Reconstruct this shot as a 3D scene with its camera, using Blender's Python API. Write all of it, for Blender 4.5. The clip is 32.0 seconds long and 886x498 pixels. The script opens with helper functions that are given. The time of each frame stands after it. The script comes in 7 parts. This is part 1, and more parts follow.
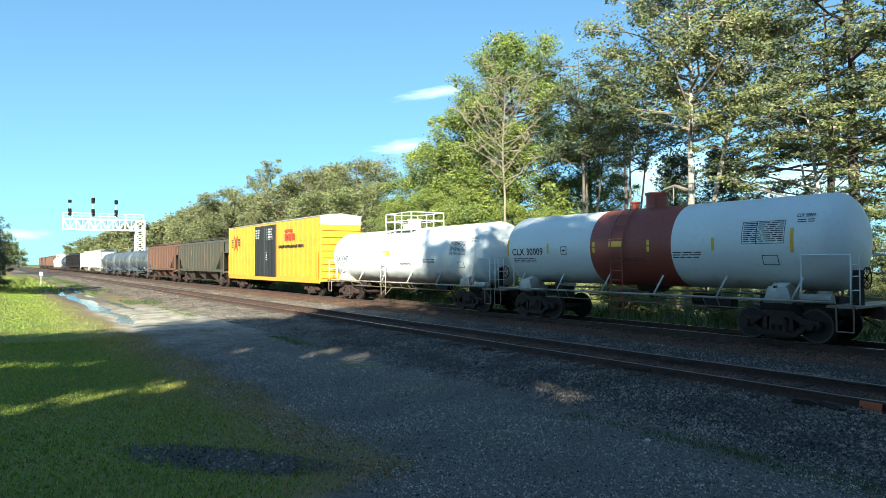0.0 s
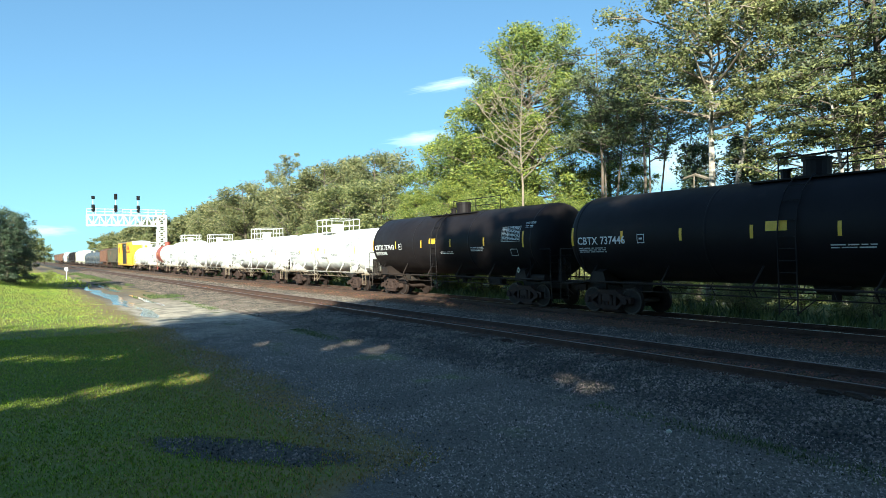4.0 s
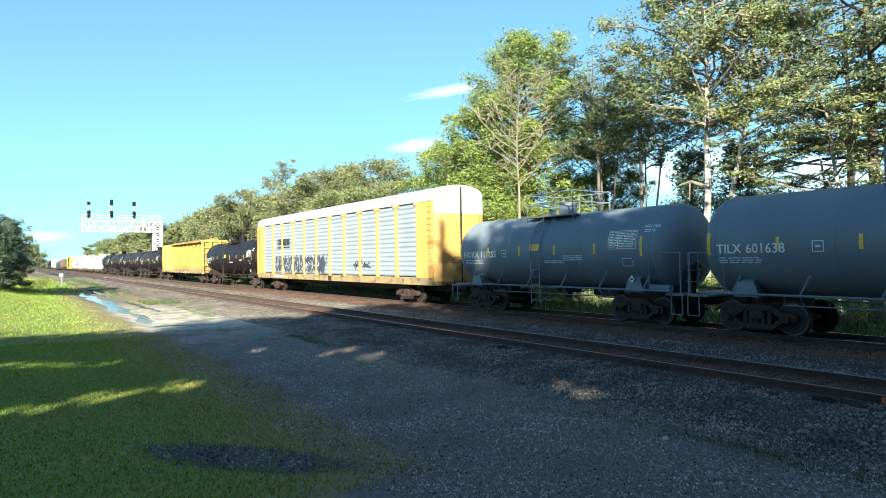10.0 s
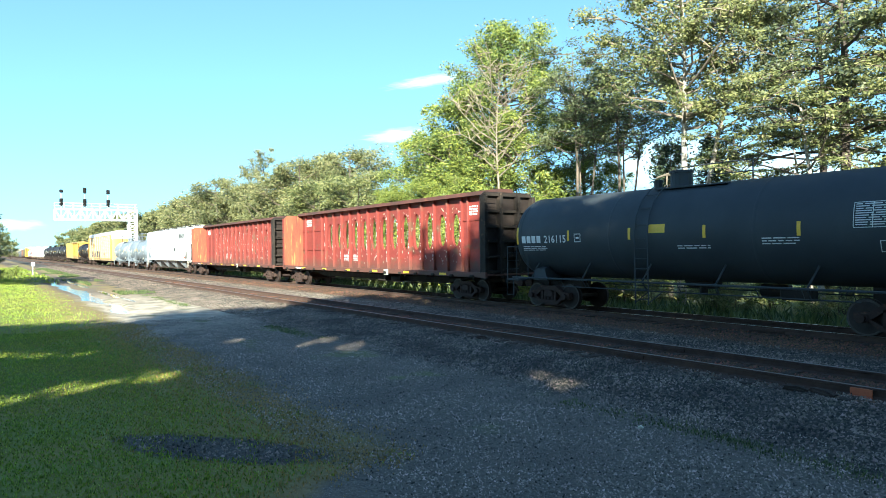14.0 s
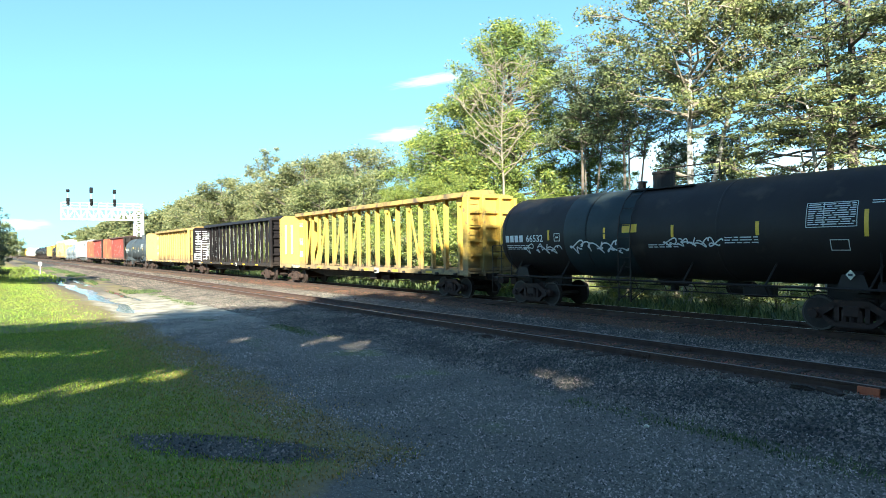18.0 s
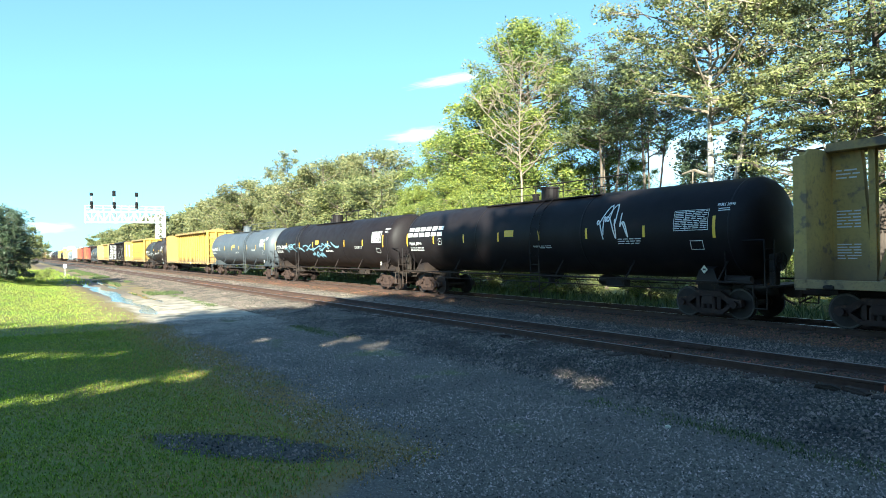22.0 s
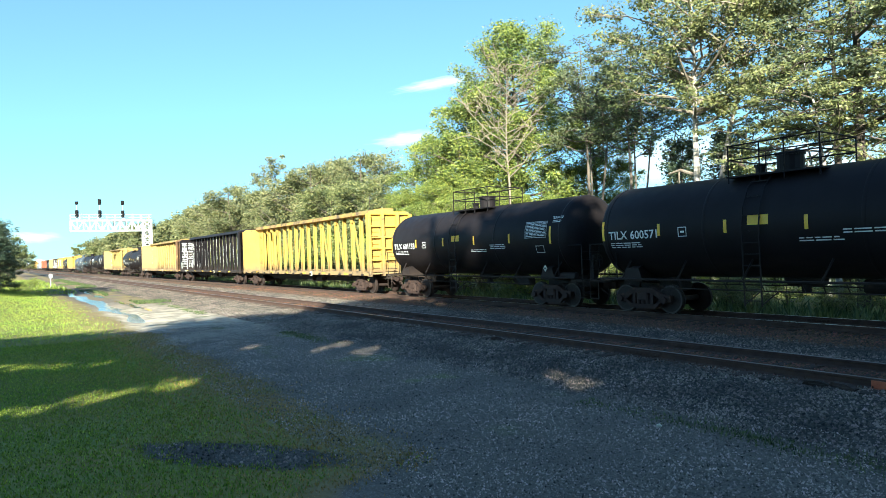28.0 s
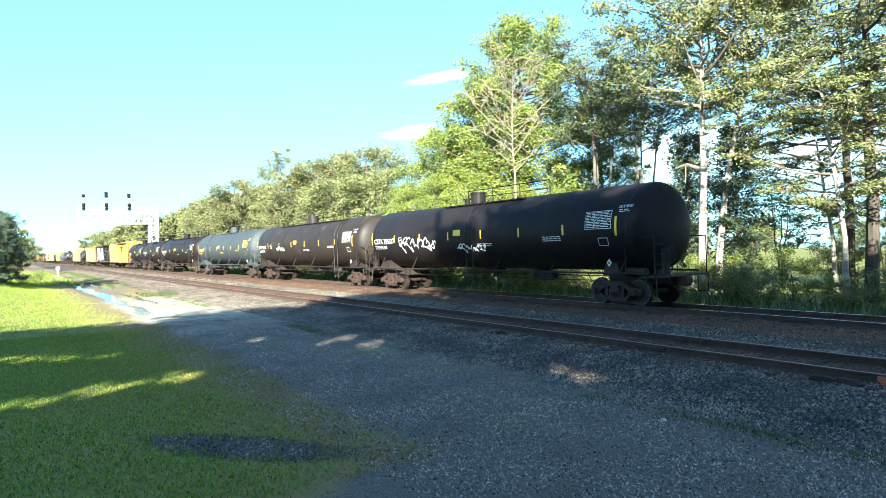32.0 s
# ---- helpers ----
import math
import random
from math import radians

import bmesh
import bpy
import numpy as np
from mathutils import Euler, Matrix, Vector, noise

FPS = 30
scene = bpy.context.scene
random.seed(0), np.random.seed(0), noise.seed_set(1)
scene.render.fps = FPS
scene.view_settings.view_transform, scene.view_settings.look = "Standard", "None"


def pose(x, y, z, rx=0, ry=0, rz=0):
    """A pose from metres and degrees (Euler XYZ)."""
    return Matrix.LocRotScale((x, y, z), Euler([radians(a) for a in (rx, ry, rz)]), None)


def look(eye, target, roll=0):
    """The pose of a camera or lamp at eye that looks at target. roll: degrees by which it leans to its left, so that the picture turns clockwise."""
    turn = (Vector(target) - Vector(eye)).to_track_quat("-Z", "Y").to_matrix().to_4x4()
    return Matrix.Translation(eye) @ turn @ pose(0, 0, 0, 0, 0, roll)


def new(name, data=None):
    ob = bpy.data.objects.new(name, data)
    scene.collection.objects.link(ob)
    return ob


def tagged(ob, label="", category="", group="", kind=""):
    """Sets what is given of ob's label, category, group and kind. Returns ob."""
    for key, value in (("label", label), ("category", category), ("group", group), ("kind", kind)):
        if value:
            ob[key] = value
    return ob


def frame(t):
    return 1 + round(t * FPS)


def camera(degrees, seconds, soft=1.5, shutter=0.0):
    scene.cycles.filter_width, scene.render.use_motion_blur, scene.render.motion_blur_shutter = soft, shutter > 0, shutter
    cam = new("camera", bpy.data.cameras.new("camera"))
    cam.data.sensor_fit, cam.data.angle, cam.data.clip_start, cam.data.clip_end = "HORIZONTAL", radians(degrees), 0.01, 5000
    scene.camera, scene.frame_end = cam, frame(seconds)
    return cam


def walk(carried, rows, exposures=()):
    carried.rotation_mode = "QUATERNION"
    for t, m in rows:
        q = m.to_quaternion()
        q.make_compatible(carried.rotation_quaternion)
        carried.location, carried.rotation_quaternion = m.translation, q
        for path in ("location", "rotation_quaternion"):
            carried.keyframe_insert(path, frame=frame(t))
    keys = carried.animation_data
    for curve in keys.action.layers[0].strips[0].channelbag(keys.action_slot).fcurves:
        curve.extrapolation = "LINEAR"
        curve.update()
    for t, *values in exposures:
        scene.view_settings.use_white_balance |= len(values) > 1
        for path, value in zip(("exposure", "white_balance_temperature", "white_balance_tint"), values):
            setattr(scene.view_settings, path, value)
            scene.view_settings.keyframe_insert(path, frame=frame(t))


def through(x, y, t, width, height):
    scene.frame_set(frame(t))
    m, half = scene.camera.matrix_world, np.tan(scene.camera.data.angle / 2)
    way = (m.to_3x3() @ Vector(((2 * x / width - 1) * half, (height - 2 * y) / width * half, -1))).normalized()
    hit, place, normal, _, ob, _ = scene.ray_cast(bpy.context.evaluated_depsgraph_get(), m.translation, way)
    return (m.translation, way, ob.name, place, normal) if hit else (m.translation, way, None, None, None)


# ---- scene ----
from mathutils import Vector as V3

EYE = (0.0, 0.0, 2.35)          # metres above the rails of the near track


def aim(yaw, pitch, roll):
    """Pose of the camera: yaw from -X towards +Y."""
    a, b = radians(yaw), radians(pitch)
    d = V3((-math.cos(a) * math.cos(b), math.sin(a) * math.cos(b), math.sin(b)))
    return look(EYE, V3(EYE) + d, roll)


cam = camera(68.34, 32.0, soft=0.4)
# seconds, yaw, pitch, roll: hand-held, turning a little on the spot
CAMERA_ROWS = (
    (0, 34.76, 1.01, -0.40), (0.5, 34.68, 0.77, -0.18), (1, 34.58, 0.74, -0.47), (1.5, 34.17, 0.90, -0.57), (2, 33.95, 1.18, -0.60),
    (2.5, 33.66, 1.20, -0.85), (3, 33.50, 1.15, -0.81), (3.5, 33.27, 0.68, -0.88), (5.5, 33.01, -0.05, -0.79), (6, 32.96, -0.16, -0.62),
    (6.5, 33.04, 0.01, -0.69), (7, 33.28, 0.44, -0.63), (7.5, 33.41, 0.65, -0.61), (8, 33.36, 0.78, -0.66), (8.5, 33.40, 0.76, -0.74),
    (9, 33.29, 0.88, -0.75), (9.5, 33.34, 0.94, -0.83), (10, 33.46, 0.88, -0.87), (10.5, 33.58, 0.61, -0.55), (11, 33.45, 0.20, -0.61),
    (11.5, 33.61, -0.19, -0.67), (12, 33.95, -0.46, -0.87), (12.5, 34.28, -0.35, -0.60), (13, 34.65, -0.15, -0.65), (13.5, 34.96, -0.04, -0.42),
    (14, 35.28, 0.04, -0.60), (14.5, 35.34, 0.07, -0.60), (16.5, 35.25, -0.25, -0.14), (17, 35.21, -0.28, -0.33), (17.5, 35.12, -0.14, -0.33),
    (18, 34.83, -0.05, -0.68), (18.5, 34.60, -0.06, -0.41), (19, 34.23, -0.19, -0.26), (19.5, 34.61, -0.31, -0.30), (20, 34.44, -0.50, -0.11),
    (20.5, 34.09, -0.18, -1.11), (21, 33.60, 0.03, -0.81), (21.5, 33.37, 0.05, -0.50), (22, 33.23, -0.02, -1.07), (22.5, 33.54, -0.13, -1.04),
    (23, 33.45, -0.37, -0.81), (23.5, 33.29, -0.54, -0.24), (24, 33.25, -0.65, -0.68), (24.5, 33.81, -0.78, -1.07), (25, 34.06, -0.75, -1.51),
    (25.5, 33.63, -0.79, -1.54), (27.5, 34.17, 0.16, -2.19), (28, 34.19, 0.25, -2.01), (28.5, 33.99, 0.27, -1.81), (29, 33.61, 0.22, -1.54),
    (29.5, 33.53, 0.23, -1.55), (30, 33.44, 0.11, -1.38), (30.5, 33.88, -0.03, -1.69), (31, 33.91, -0.22, -1.87), (31.5, 33.87, -0.31, -1.68),
    (32, 33.71, -0.27, -1.82),
)
WHITE = (5850, -3)             # the camera's white balance: cool and a little green
EXPOSURES = [(t, e + 0.18, *WHITE) for t, e in ((0, 1.45), (0.8, 1.32), (1.6, 1.3), (3.0, 1.15), (5.4, 1.82), (7, 2.03), (8, 1.93), (9, 1.79), (12, 1.7), (13, 1.82), (14.5, 1.95), (19, 1.97), (25, 2.0), (28, 1.82), (29.5, 1.93), (30.5, 1.97), (32, 2.35))]
walk(cam, [(t, aim(a, b, c)) for t, a, b, c in CAMERA_ROWS], EXPOSURES)

# ---- light: low evening sun behind the camera, clear sky ----
SUN_DIR = V3((0.79, -0.61, 0.0)).normalized()
SUN_EL = radians(22)
world = bpy.data.worlds.new("sky")
scene.world = world
world.use_nodes = True
wn = world.node_tree.nodes
sky = wn.new("ShaderNodeTexSky")
sky.sky_type, sky.sun_disc = "NISHITA", False
sky.sun_elevation, sky.sun_rotation = SUN_EL, math.atan2(SUN_DIR.x, SUN_DIR.y)
sky.altitude, sky.air_density, sky.dust_density, sky.ozone_density = 100, 0.8, 0.1, 2.6
wn["Background"].inputs["Strength"].default_value = 0.101
# soft cap per channel: c * s / (c + s) evens out the bright rim of the sky
SKY_CAP = (2.9, 6.0, 8.2)
vm = [wn.new("ShaderNodeVectorMath") for _ in range(3)]
for node, op in zip(vm, ("ADD", "MULTIPLY", "DIVIDE")):
    node.operation = op
vm[0].inputs[1].default_value = vm[1].inputs[1].default_value = SKY_CAP
world.node_tree.links.new(sky.outputs[0], vm[0].inputs[0])
world.node_tree.links.new(sky.outputs[0], vm[1].inputs[0])
world.node_tree.links.new(vm[1].outputs[0], vm[2].inputs[0])
world.node_tree.links.new(vm[0].outputs[0], vm[2].inputs[1])
world.node_tree.links.new(vm[2].outputs[0], wn["Background"].inputs[0])
sun = new("sun", bpy.data.lights.new("sun", "SUN"))
sun.data.energy, sun.data.angle, sun.data.color = 5.0, radians(0.6), (1.0, 0.9, 0.74)
sun.matrix_world = look((0, 0, 30), V3((0, 0, 30)) - V3((SUN_DIR.x * math.cos(SUN_EL), SUN_DIR.y * math.cos(SUN_EL), math.sin(SUN_EL))))

NEAR_Y, FAR_Y, FAR_Z = 12.73, 18.82, 0.08   # centre lines of the two tracks, height of the far rails
SPEED, GAIN = 22.348, 0.0132                # the train's way: SPEED * t + GAIN * t * t


# ---- materials ----
def mat(name, a, b=None, scale=2.0, rough=0.6, metal=0.0, bump=0.0, fine=40.0, dirt=None, island=0.0, rnd=0.0, grain=1.0, spec=0.5, stretch=(1, 1, 1), low=None):
    """A surface of two tones over two scales. dirt: (colour, share, scale); low: (colour, from z, to z) road dust thrown up from the track."""
    m = bpy.data.materials.new(name)
    m.use_nodes = True
    n, l = m.node_tree.nodes, m.node_tree.links
    p = n["Principled BSDF"]
    co = n.new("ShaderNodeTexCoord").outputs["Object"]
    if stretch != (1, 1, 1):
        mp = n.new("ShaderNodeMapping")
        mp.inputs["Scale"].default_value = stretch
        l.new(co, mp.inputs[0])
        co2 = mp.outputs[0]
    else:
        co2 = co

    def noise_at(s, detail=4, src=None):
        t = n.new("ShaderNodeTexNoise")
        t.inputs["Scale"].default_value, t.inputs["Detail"].default_value = s, detail
        l.new(src or co2, t.inputs["Vector"])
        return t.outputs[0]

    def mix(fac, x, y):
        k = n.new("ShaderNodeMix")
        k.data_type = "RGBA"
        for s, v in ((0, fac), (6, x), (7, y)):
            if hasattr(v, "is_linked"):
                l.new(v, k.inputs[s])
            elif s:
                k.inputs[s].default_value = (*v, 1)
            else:
                k.inputs[s].default_value = v
        return k.outputs[2]

    def ramp(src, lo, hi):
        r = n.new("ShaderNodeMapRange")
        r.inputs["From Min"].default_value, r.inputs["From Max"].default_value = lo, hi
        l.new(src, r.inputs[0])
        return r.outputs[0]

    b = b or tuple(c * 0.75 for c in a)
    col = mix(ramp(noise_at(scale), 0.35, 0.65), a, b)
    col = mix(ramp(noise_at(scale * 14, 3), 0.5, 0.9), col, tuple(c * (1 - 0.3 * grain) for c in b))
    if dirt:
        col = mix(ramp(noise_at(dirt[2], 8), 0.72 - dirt[1] * 0.5, 0.8 - dirt[1] * 0.4), col, dirt[0])
    if low:
        sp = n.new("ShaderNodeSeparateXYZ")
        l.new(co, sp.inputs[0])
        ad = n.new("ShaderNodeMath")
        ad.operation = "MULTIPLY_ADD"
        ad.inputs[1].default_value = 0.9
        l.new(noise_at(1.5, 5), ad.inputs[0])
        l.new(sp.outputs[2], ad.inputs[2])
        col = mix(ramp(ad.outputs[0], low[2] + 0.45, low[1] + 0.45), col, low[0])
    if island or rnd:
        src = n.new("ShaderNodeNewGeometry").outputs["Random Per Island"] if island else n.new("ShaderNodeObjectInfo").outputs["Random"]
        h = n.new("ShaderNodeHueSaturation")
        k = island or rnd
        mr = n.new("ShaderNodeMapRange")
        mr.inputs["To Min"].default_value, mr.inputs["To Max"].default_value = 1 - k, 1 + k
        l.new(src, mr.inputs[0])
        l.new(mr.outputs[0], h.inputs["Value"])
        mr2 = n.new("ShaderNodeMapRange")
        mr2.inputs["To Min"].default_value, mr2.inputs["To Max"].default_value = 0.5 + k * 0.06, 0.5 - k * 0.05
        l.new(src, mr2.inputs[0])
        l.new(mr2.outputs[0], h.inputs["Hue"])
        l.new(col, h.inputs["Color"])
        col = h.outputs[0]
    l.new(col, p.inputs["Base Color"])
    p.inputs["Metallic"].default_value = metal
    p.inputs["Specular IOR Level"].default_value = spec
    rr = n.new("ShaderNodeMapRange")
    rr.inputs["To Min"].default_value, rr.inputs["To Max"].default_value = max(rough - 0.1, 0.03), min(rough + 0.12, 1)
    l.new(noise_at(scale * 3), rr.inputs[0])
    l.new(rr.outputs[0], p.inputs["Roughness"])
    if bump:
        bp = n.new("ShaderNodeBump")
        bp.inputs["Strength"].default_value, bp.inputs["Distance"].default_value = bump, 0.02
        l.new(noise_at(fine, 5), bp.inputs["Height"])
        l.new(bp.outputs[0], p.inputs["Normal"])
    return m


def leaf_mat(name, a, b, through=0.35, island=0.6):
    """Leaves: a part of the light passes through."""
    m = mat(name, a, b, scale=0.35, rough=0.48, island=island, spec=0.5)
    n, l = m.node_tree.nodes, m.node_tree.links
    p = n["Principled BSDF"]
    tr = n.new("ShaderNodeBsdfTranslucent")
    src = p.inputs["Base Color"].links[0].from_socket
    l.new(src, tr.inputs[0])
    mx = n.new("ShaderNodeMixShader")
    mx.inputs[0].default_value = through
    l.new(p.outputs[0], mx.inputs[1])
    l.new(tr.outputs[0], mx.inputs[2])
    l.new(mx.outputs[0], n["Material Output"].inputs[0])
    return m


DUST = (0.2, 0.15, 0.1)
RUST = (0.16, 0.07, 0.03)
M_WHITE = mat("white_tank_paint", (0.8, 0.8, 0.78), (0.75, 0.75, 0.73), 0.5, 0.4, grain=0.25, dirt=((0.5, 0.38, 0.26), 0.06, 0.45), low=(DUST, 1.0, 1.7))
M_STAIN = mat("rust_stained_white_paint", (0.74, 0.71, 0.66), (0.66, 0.58, 0.48), 1.2, 0.5, dirt=((0.42, 0.27, 0.17), 0.12, 1.8))
M_HOPPER = mat("chalky_light_grey_paint", (0.6, 0.61, 0.61), (0.53, 0.54, 0.545), 0.6, 0.5, grain=0.3, dirt=((0.42, 0.36, 0.28), 0.08, 0.6), low=((0.34, 0.3, 0.25), 1.2, 1.9))
M_BLACK = mat("black_tank_paint", (0.0128, 0.0102, 0.0113), (0.0175, 0.0142, 0.0152), 0.7, 0.5, spec=0.13, dirt=((0.046, 0.036, 0.031), 0.14, 0.5), low=((0.046, 0.034, 0.028), 0.9, 1.8))
M_BROWNBLACK = mat("weathered_black_paint", (0.02, 0.0145, 0.013), (0.03, 0.022, 0.019), 0.8, 0.55, spec=0.3, dirt=((0.06, 0.043, 0.032), 0.2, 0.9))
M_TEAL = mat("dark_teal_patch_paint", (0.022, 0.03, 0.032), (0.028, 0.036, 0.037), 0.8, 0.55, spec=0.3)
M_SLATE = mat("slate_grey_paint", (0.043, 0.05, 0.057), (0.055, 0.063, 0.07), 0.7, 0.58, spec=0.25, grain=0.4, dirt=((0.13, 0.11, 0.09), 0.1, 0.5))
M_BLUEGREY = mat("blue_grey_paint", (0.072, 0.084, 0.098), (0.09, 0.102, 0.117), 0.7, 0.5, spec=0.3, grain=0.3, dirt=((0.17, 0.14, 0.11), 0.1, 0.5))
M_PALEBLUE = mat("pale_blue_grey_paint", (0.145, 0.168, 0.195), (0.175, 0.198, 0.222), 0.7, 0.48, spec=0.4, grain=0.3, dirt=((0.2, 0.16, 0.12), 0.1, 0.5))
M_GREY = mat("grey_paint", (0.3, 0.32, 0.34), (0.25, 0.27, 0.29), 0.7, 0.45, dirt=((0.2, 0.16, 0.12), 0.15, 1.2))
M_YELLOW = mat("yellow_car_paint", (0.56, 0.35, 0.055), (0.44, 0.285, 0.065), 0.8, 0.62, grain=1.0, dirt=((0.19, 0.125, 0.065), 0.27, 3.2), low=((0.2, 0.135, 0.07), 1.2, 2.2))
M_CHORD = mat("weathered_yellow_chord", (0.4, 0.25, 0.06), (0.25, 0.165, 0.065), 1.0, 0.7, grain=1.0, dirt=((0.1, 0.07, 0.045), 0.42, 1.4))
M_RACKYELLOW = mat("ochre_autorack_paint", (0.56, 0.31, 0.07), (0.46, 0.26, 0.075), 0.7, 0.55, grain=0.7, dirt=((0.24, 0.15, 0.075), 0.14, 2.6))
M_DIRTYYELLOW = mat("grimy_yellow_sill_paint", (0.34, 0.23, 0.1), (0.22, 0.155, 0.085), 1.3, 0.7, dirt=((0.09, 0.065, 0.045), 0.35, 2.5))
M_PALEYELLOW = mat("faded_yellow_paint", (0.5, 0.335, 0.095), (0.38, 0.265, 0.095), 0.7, 0.66, grain=1.0, dirt=((0.19, 0.135, 0.08), 0.27, 3.2), low=((0.2, 0.135, 0.075), 1.2, 2.2))
M_BOXYELLOW = mat("bright_yellow_paint", (0.64, 0.34, 0.03), (0.58, 0.3, 0.03), 0.6, 0.42, dirt=((0.4, 0.22, 0.06), 0.1, 1.4))
M_RED = mat("red_oxide_paint", (0.215, 0.035, 0.026), (0.165, 0.029, 0.023), 0.6, 0.65, dirt=((0.13, 0.055, 0.035), 0.3, 1.6), low=((0.1, 0.042, 0.03), 1.2, 1.9))
M_RUSTY = mat("rusted_red_steel", (0.26, 0.08, 0.038), (0.16, 0.045, 0.028), 0.9, 0.75, dirt=((0.36, 0.16, 0.055), 0.3, 2.0), bump=0.2, stretch=(3, 3, 0.45))
M_DARKRUST = mat("dark_rusted_chord", (0.085, 0.03, 0.022), (0.05, 0.022, 0.017), 0.9, 0.75, dirt=((0.2, 0.07, 0.03), 0.2, 1.4), bump=0.15)
M_RUSTBROWN = mat("rust_brown_end_sheet", (0.19, 0.1, 0.045), (0.11, 0.06, 0.032), 0.9, 0.8, dirt=((0.32, 0.2, 0.07), 0.25, 1.6), bump=0.15)
M_BAND = mat("red_brown_band_paint", (0.3, 0.07, 0.045), (0.26, 0.06, 0.04), 0.8, 0.5)
M_ORANGE = mat("rust_brown_paint", (0.16, 0.075, 0.045), (0.11, 0.055, 0.036), 0.5, 0.65, dirt=((0.3, 0.16, 0.08), 0.15, 1.0), stretch=(4, 4, 0.5))
M_GREEN = mat("grimy_green_paint", (0.055, 0.062, 0.042), (0.08, 0.06, 0.042), 0.5, 0.65, dirt=((0.16, 0.085, 0.05), 0.3, 1.0), stretch=(4, 4, 0.5))
M_SILVER = mat("galvanized_steel", (0.33, 0.355, 0.385), (0.28, 0.305, 0.34), 0.8, 0.5, metal=0.2, dirt=((0.3, 0.28, 0.25), 0.15, 1.5), stretch=(0.6, 1, 3))
M_ROOF = mat("galvanized_roof_sheet", (0.4, 0.41, 0.42), (0.34, 0.35, 0.365), 0.5, 0.55, metal=0.2, dirt=((0.3, 0.27, 0.24), 0.2, 0.9))
M_CREAM = mat("cream_paint", (0.72, 0.68, 0.55), (0.62, 0.58, 0.46), 0.6, 0.55, dirt=((0.4, 0.3, 0.2), 0.2, 1.0))
M_STEEL = mat("dirty_truck_steel", (0.036, 0.022, 0.0185), (0.058, 0.036, 0.029), 3.0, 0.8, spec=0.25, dirt=((0.11, 0.062, 0.04), 0.24, 4.0), bump=0.3, fine=30)
M_WHEEL = mat("wheel_steel", (0.022, 0.0145, 0.0125), (0.038, 0.025, 0.021), 5.0, 0.6, spec=0.3)
M_RIM = mat("worn_wheel_rim", (0.085, 0.066, 0.058), (0.05, 0.04, 0.035), 5.0, 0.55, metal=0.3)
M_SILL = mat("dark_underframe_steel", (0.02, 0.016, 0.014), (0.034, 0.026, 0.021), 2.0, 0.78, spec=0.3, dirt=((0.085, 0.055, 0.038), 0.22, 3.0))
M_INKWHITE = mat("white_lettering", (0.75, 0.75, 0.73), (0.68, 0.68, 0.66), 4.0, 0.5)
M_INKBLACK = mat("black_lettering", (0.03, 0.03, 0.032), None, 4.0, 0.5)
M_INKRED = mat("red_lettering", (0.55, 0.05, 0.03), None, 4.0, 0.5)
M_STRIP = mat("yellow_reflective_strip", (0.85, 0.52, 0.04), (0.78, 0.46, 0.04), 5.0, 0.4)
M_BLUEPAINT = mat("pale_blue_spray_paint", (0.2, 0.36, 0.45), (0.16, 0.28, 0.36), 3.0, 0.6)
M_INDIGO = mat("dark_violet_spray_paint", (0.04, 0.04, 0.08), (0.07, 0.07, 0.11), 3.0, 0.6)
M_VIOLETGREY = mat("faded_violet_spray_paint", (0.055, 0.05, 0.075), (0.085, 0.08, 0.105), 1.2, 0.65)
M_RAIL = mat("rusty_rail_side", (0.05, 0.028, 0.02), (0.08, 0.042, 0.028), 4.0, 0.85, bump=0.2)
M_RAILTOP = mat("worn_rail_head", (0.42, 0.4, 0.38), (0.35, 0.33, 0.31), 3.0, 0.28, metal=0.9)
M_DULLTOP = mat("dull_rail_head", (0.2, 0.15, 0.12), (0.25, 0.2, 0.17), 3.0, 0.4, metal=0.7)
M_TIE = mat("weathered_sleeper_wood", (0.034, 0.021, 0.015), (0.055, 0.034, 0.024), 3.0, 0.9, bump=0.5, fine=18, rnd=0.3, stretch=(6, 1, 6))
M_STONE = mat("ballast_stone", (0.24, 0.192, 0.145), (0.074, 0.06, 0.046), 0.9, 0.75, island=0.97, bump=0.4, fine=50)
M_RUSTSTONE = mat("rust_stained_ballast_stone", (0.21, 0.105, 0.052), (0.075, 0.042, 0.027), 0.9, 0.85, island=0.9, bump=0.4, fine=50)
M_PEBBLE = mat("road_gravel", (0.375, 0.31, 0.245), (0.165, 0.138, 0.11), 0.8, 0.85, island=0.97)
M_BARK = mat("grey_brown_bark", (0.1, 0.075, 0.055), (0.16, 0.125, 0.095), 3.0, 0.9, bump=0.8, fine=12, stretch=(3, 3, 0.6))
M_PALEBARK = mat("pale_bark", (0.47, 0.42, 0.36), (0.27, 0.23, 0.19), 2.0, 0.85, bump=0.5, fine=14, stretch=(1, 1, 3), dirt=((0.12, 0.1, 0.08), 0.25, 1.6))
M_PINEBARK = mat("dark_pine_bark", (0.045, 0.034, 0.028), (0.08, 0.06, 0.048), 3.0, 0.9, bump=0.8, fine=12, stretch=(3, 3, 0.6))
M_DEADWOOD = mat("bleached_dead_wood", (0.27, 0.22, 0.165), (0.19, 0.15, 0.11), 2.0, 0.85, bump=0.4, fine=14)
M_LEAF = leaf_mat("broad_leaf", (0.225, 0.235, 0.085), (0.145, 0.165, 0.06), 0.38)
M_LEAFBRIGHT = leaf_mat("sunny_leaf", (0.225, 0.265, 0.05), (0.13, 0.17, 0.036), 0.28)
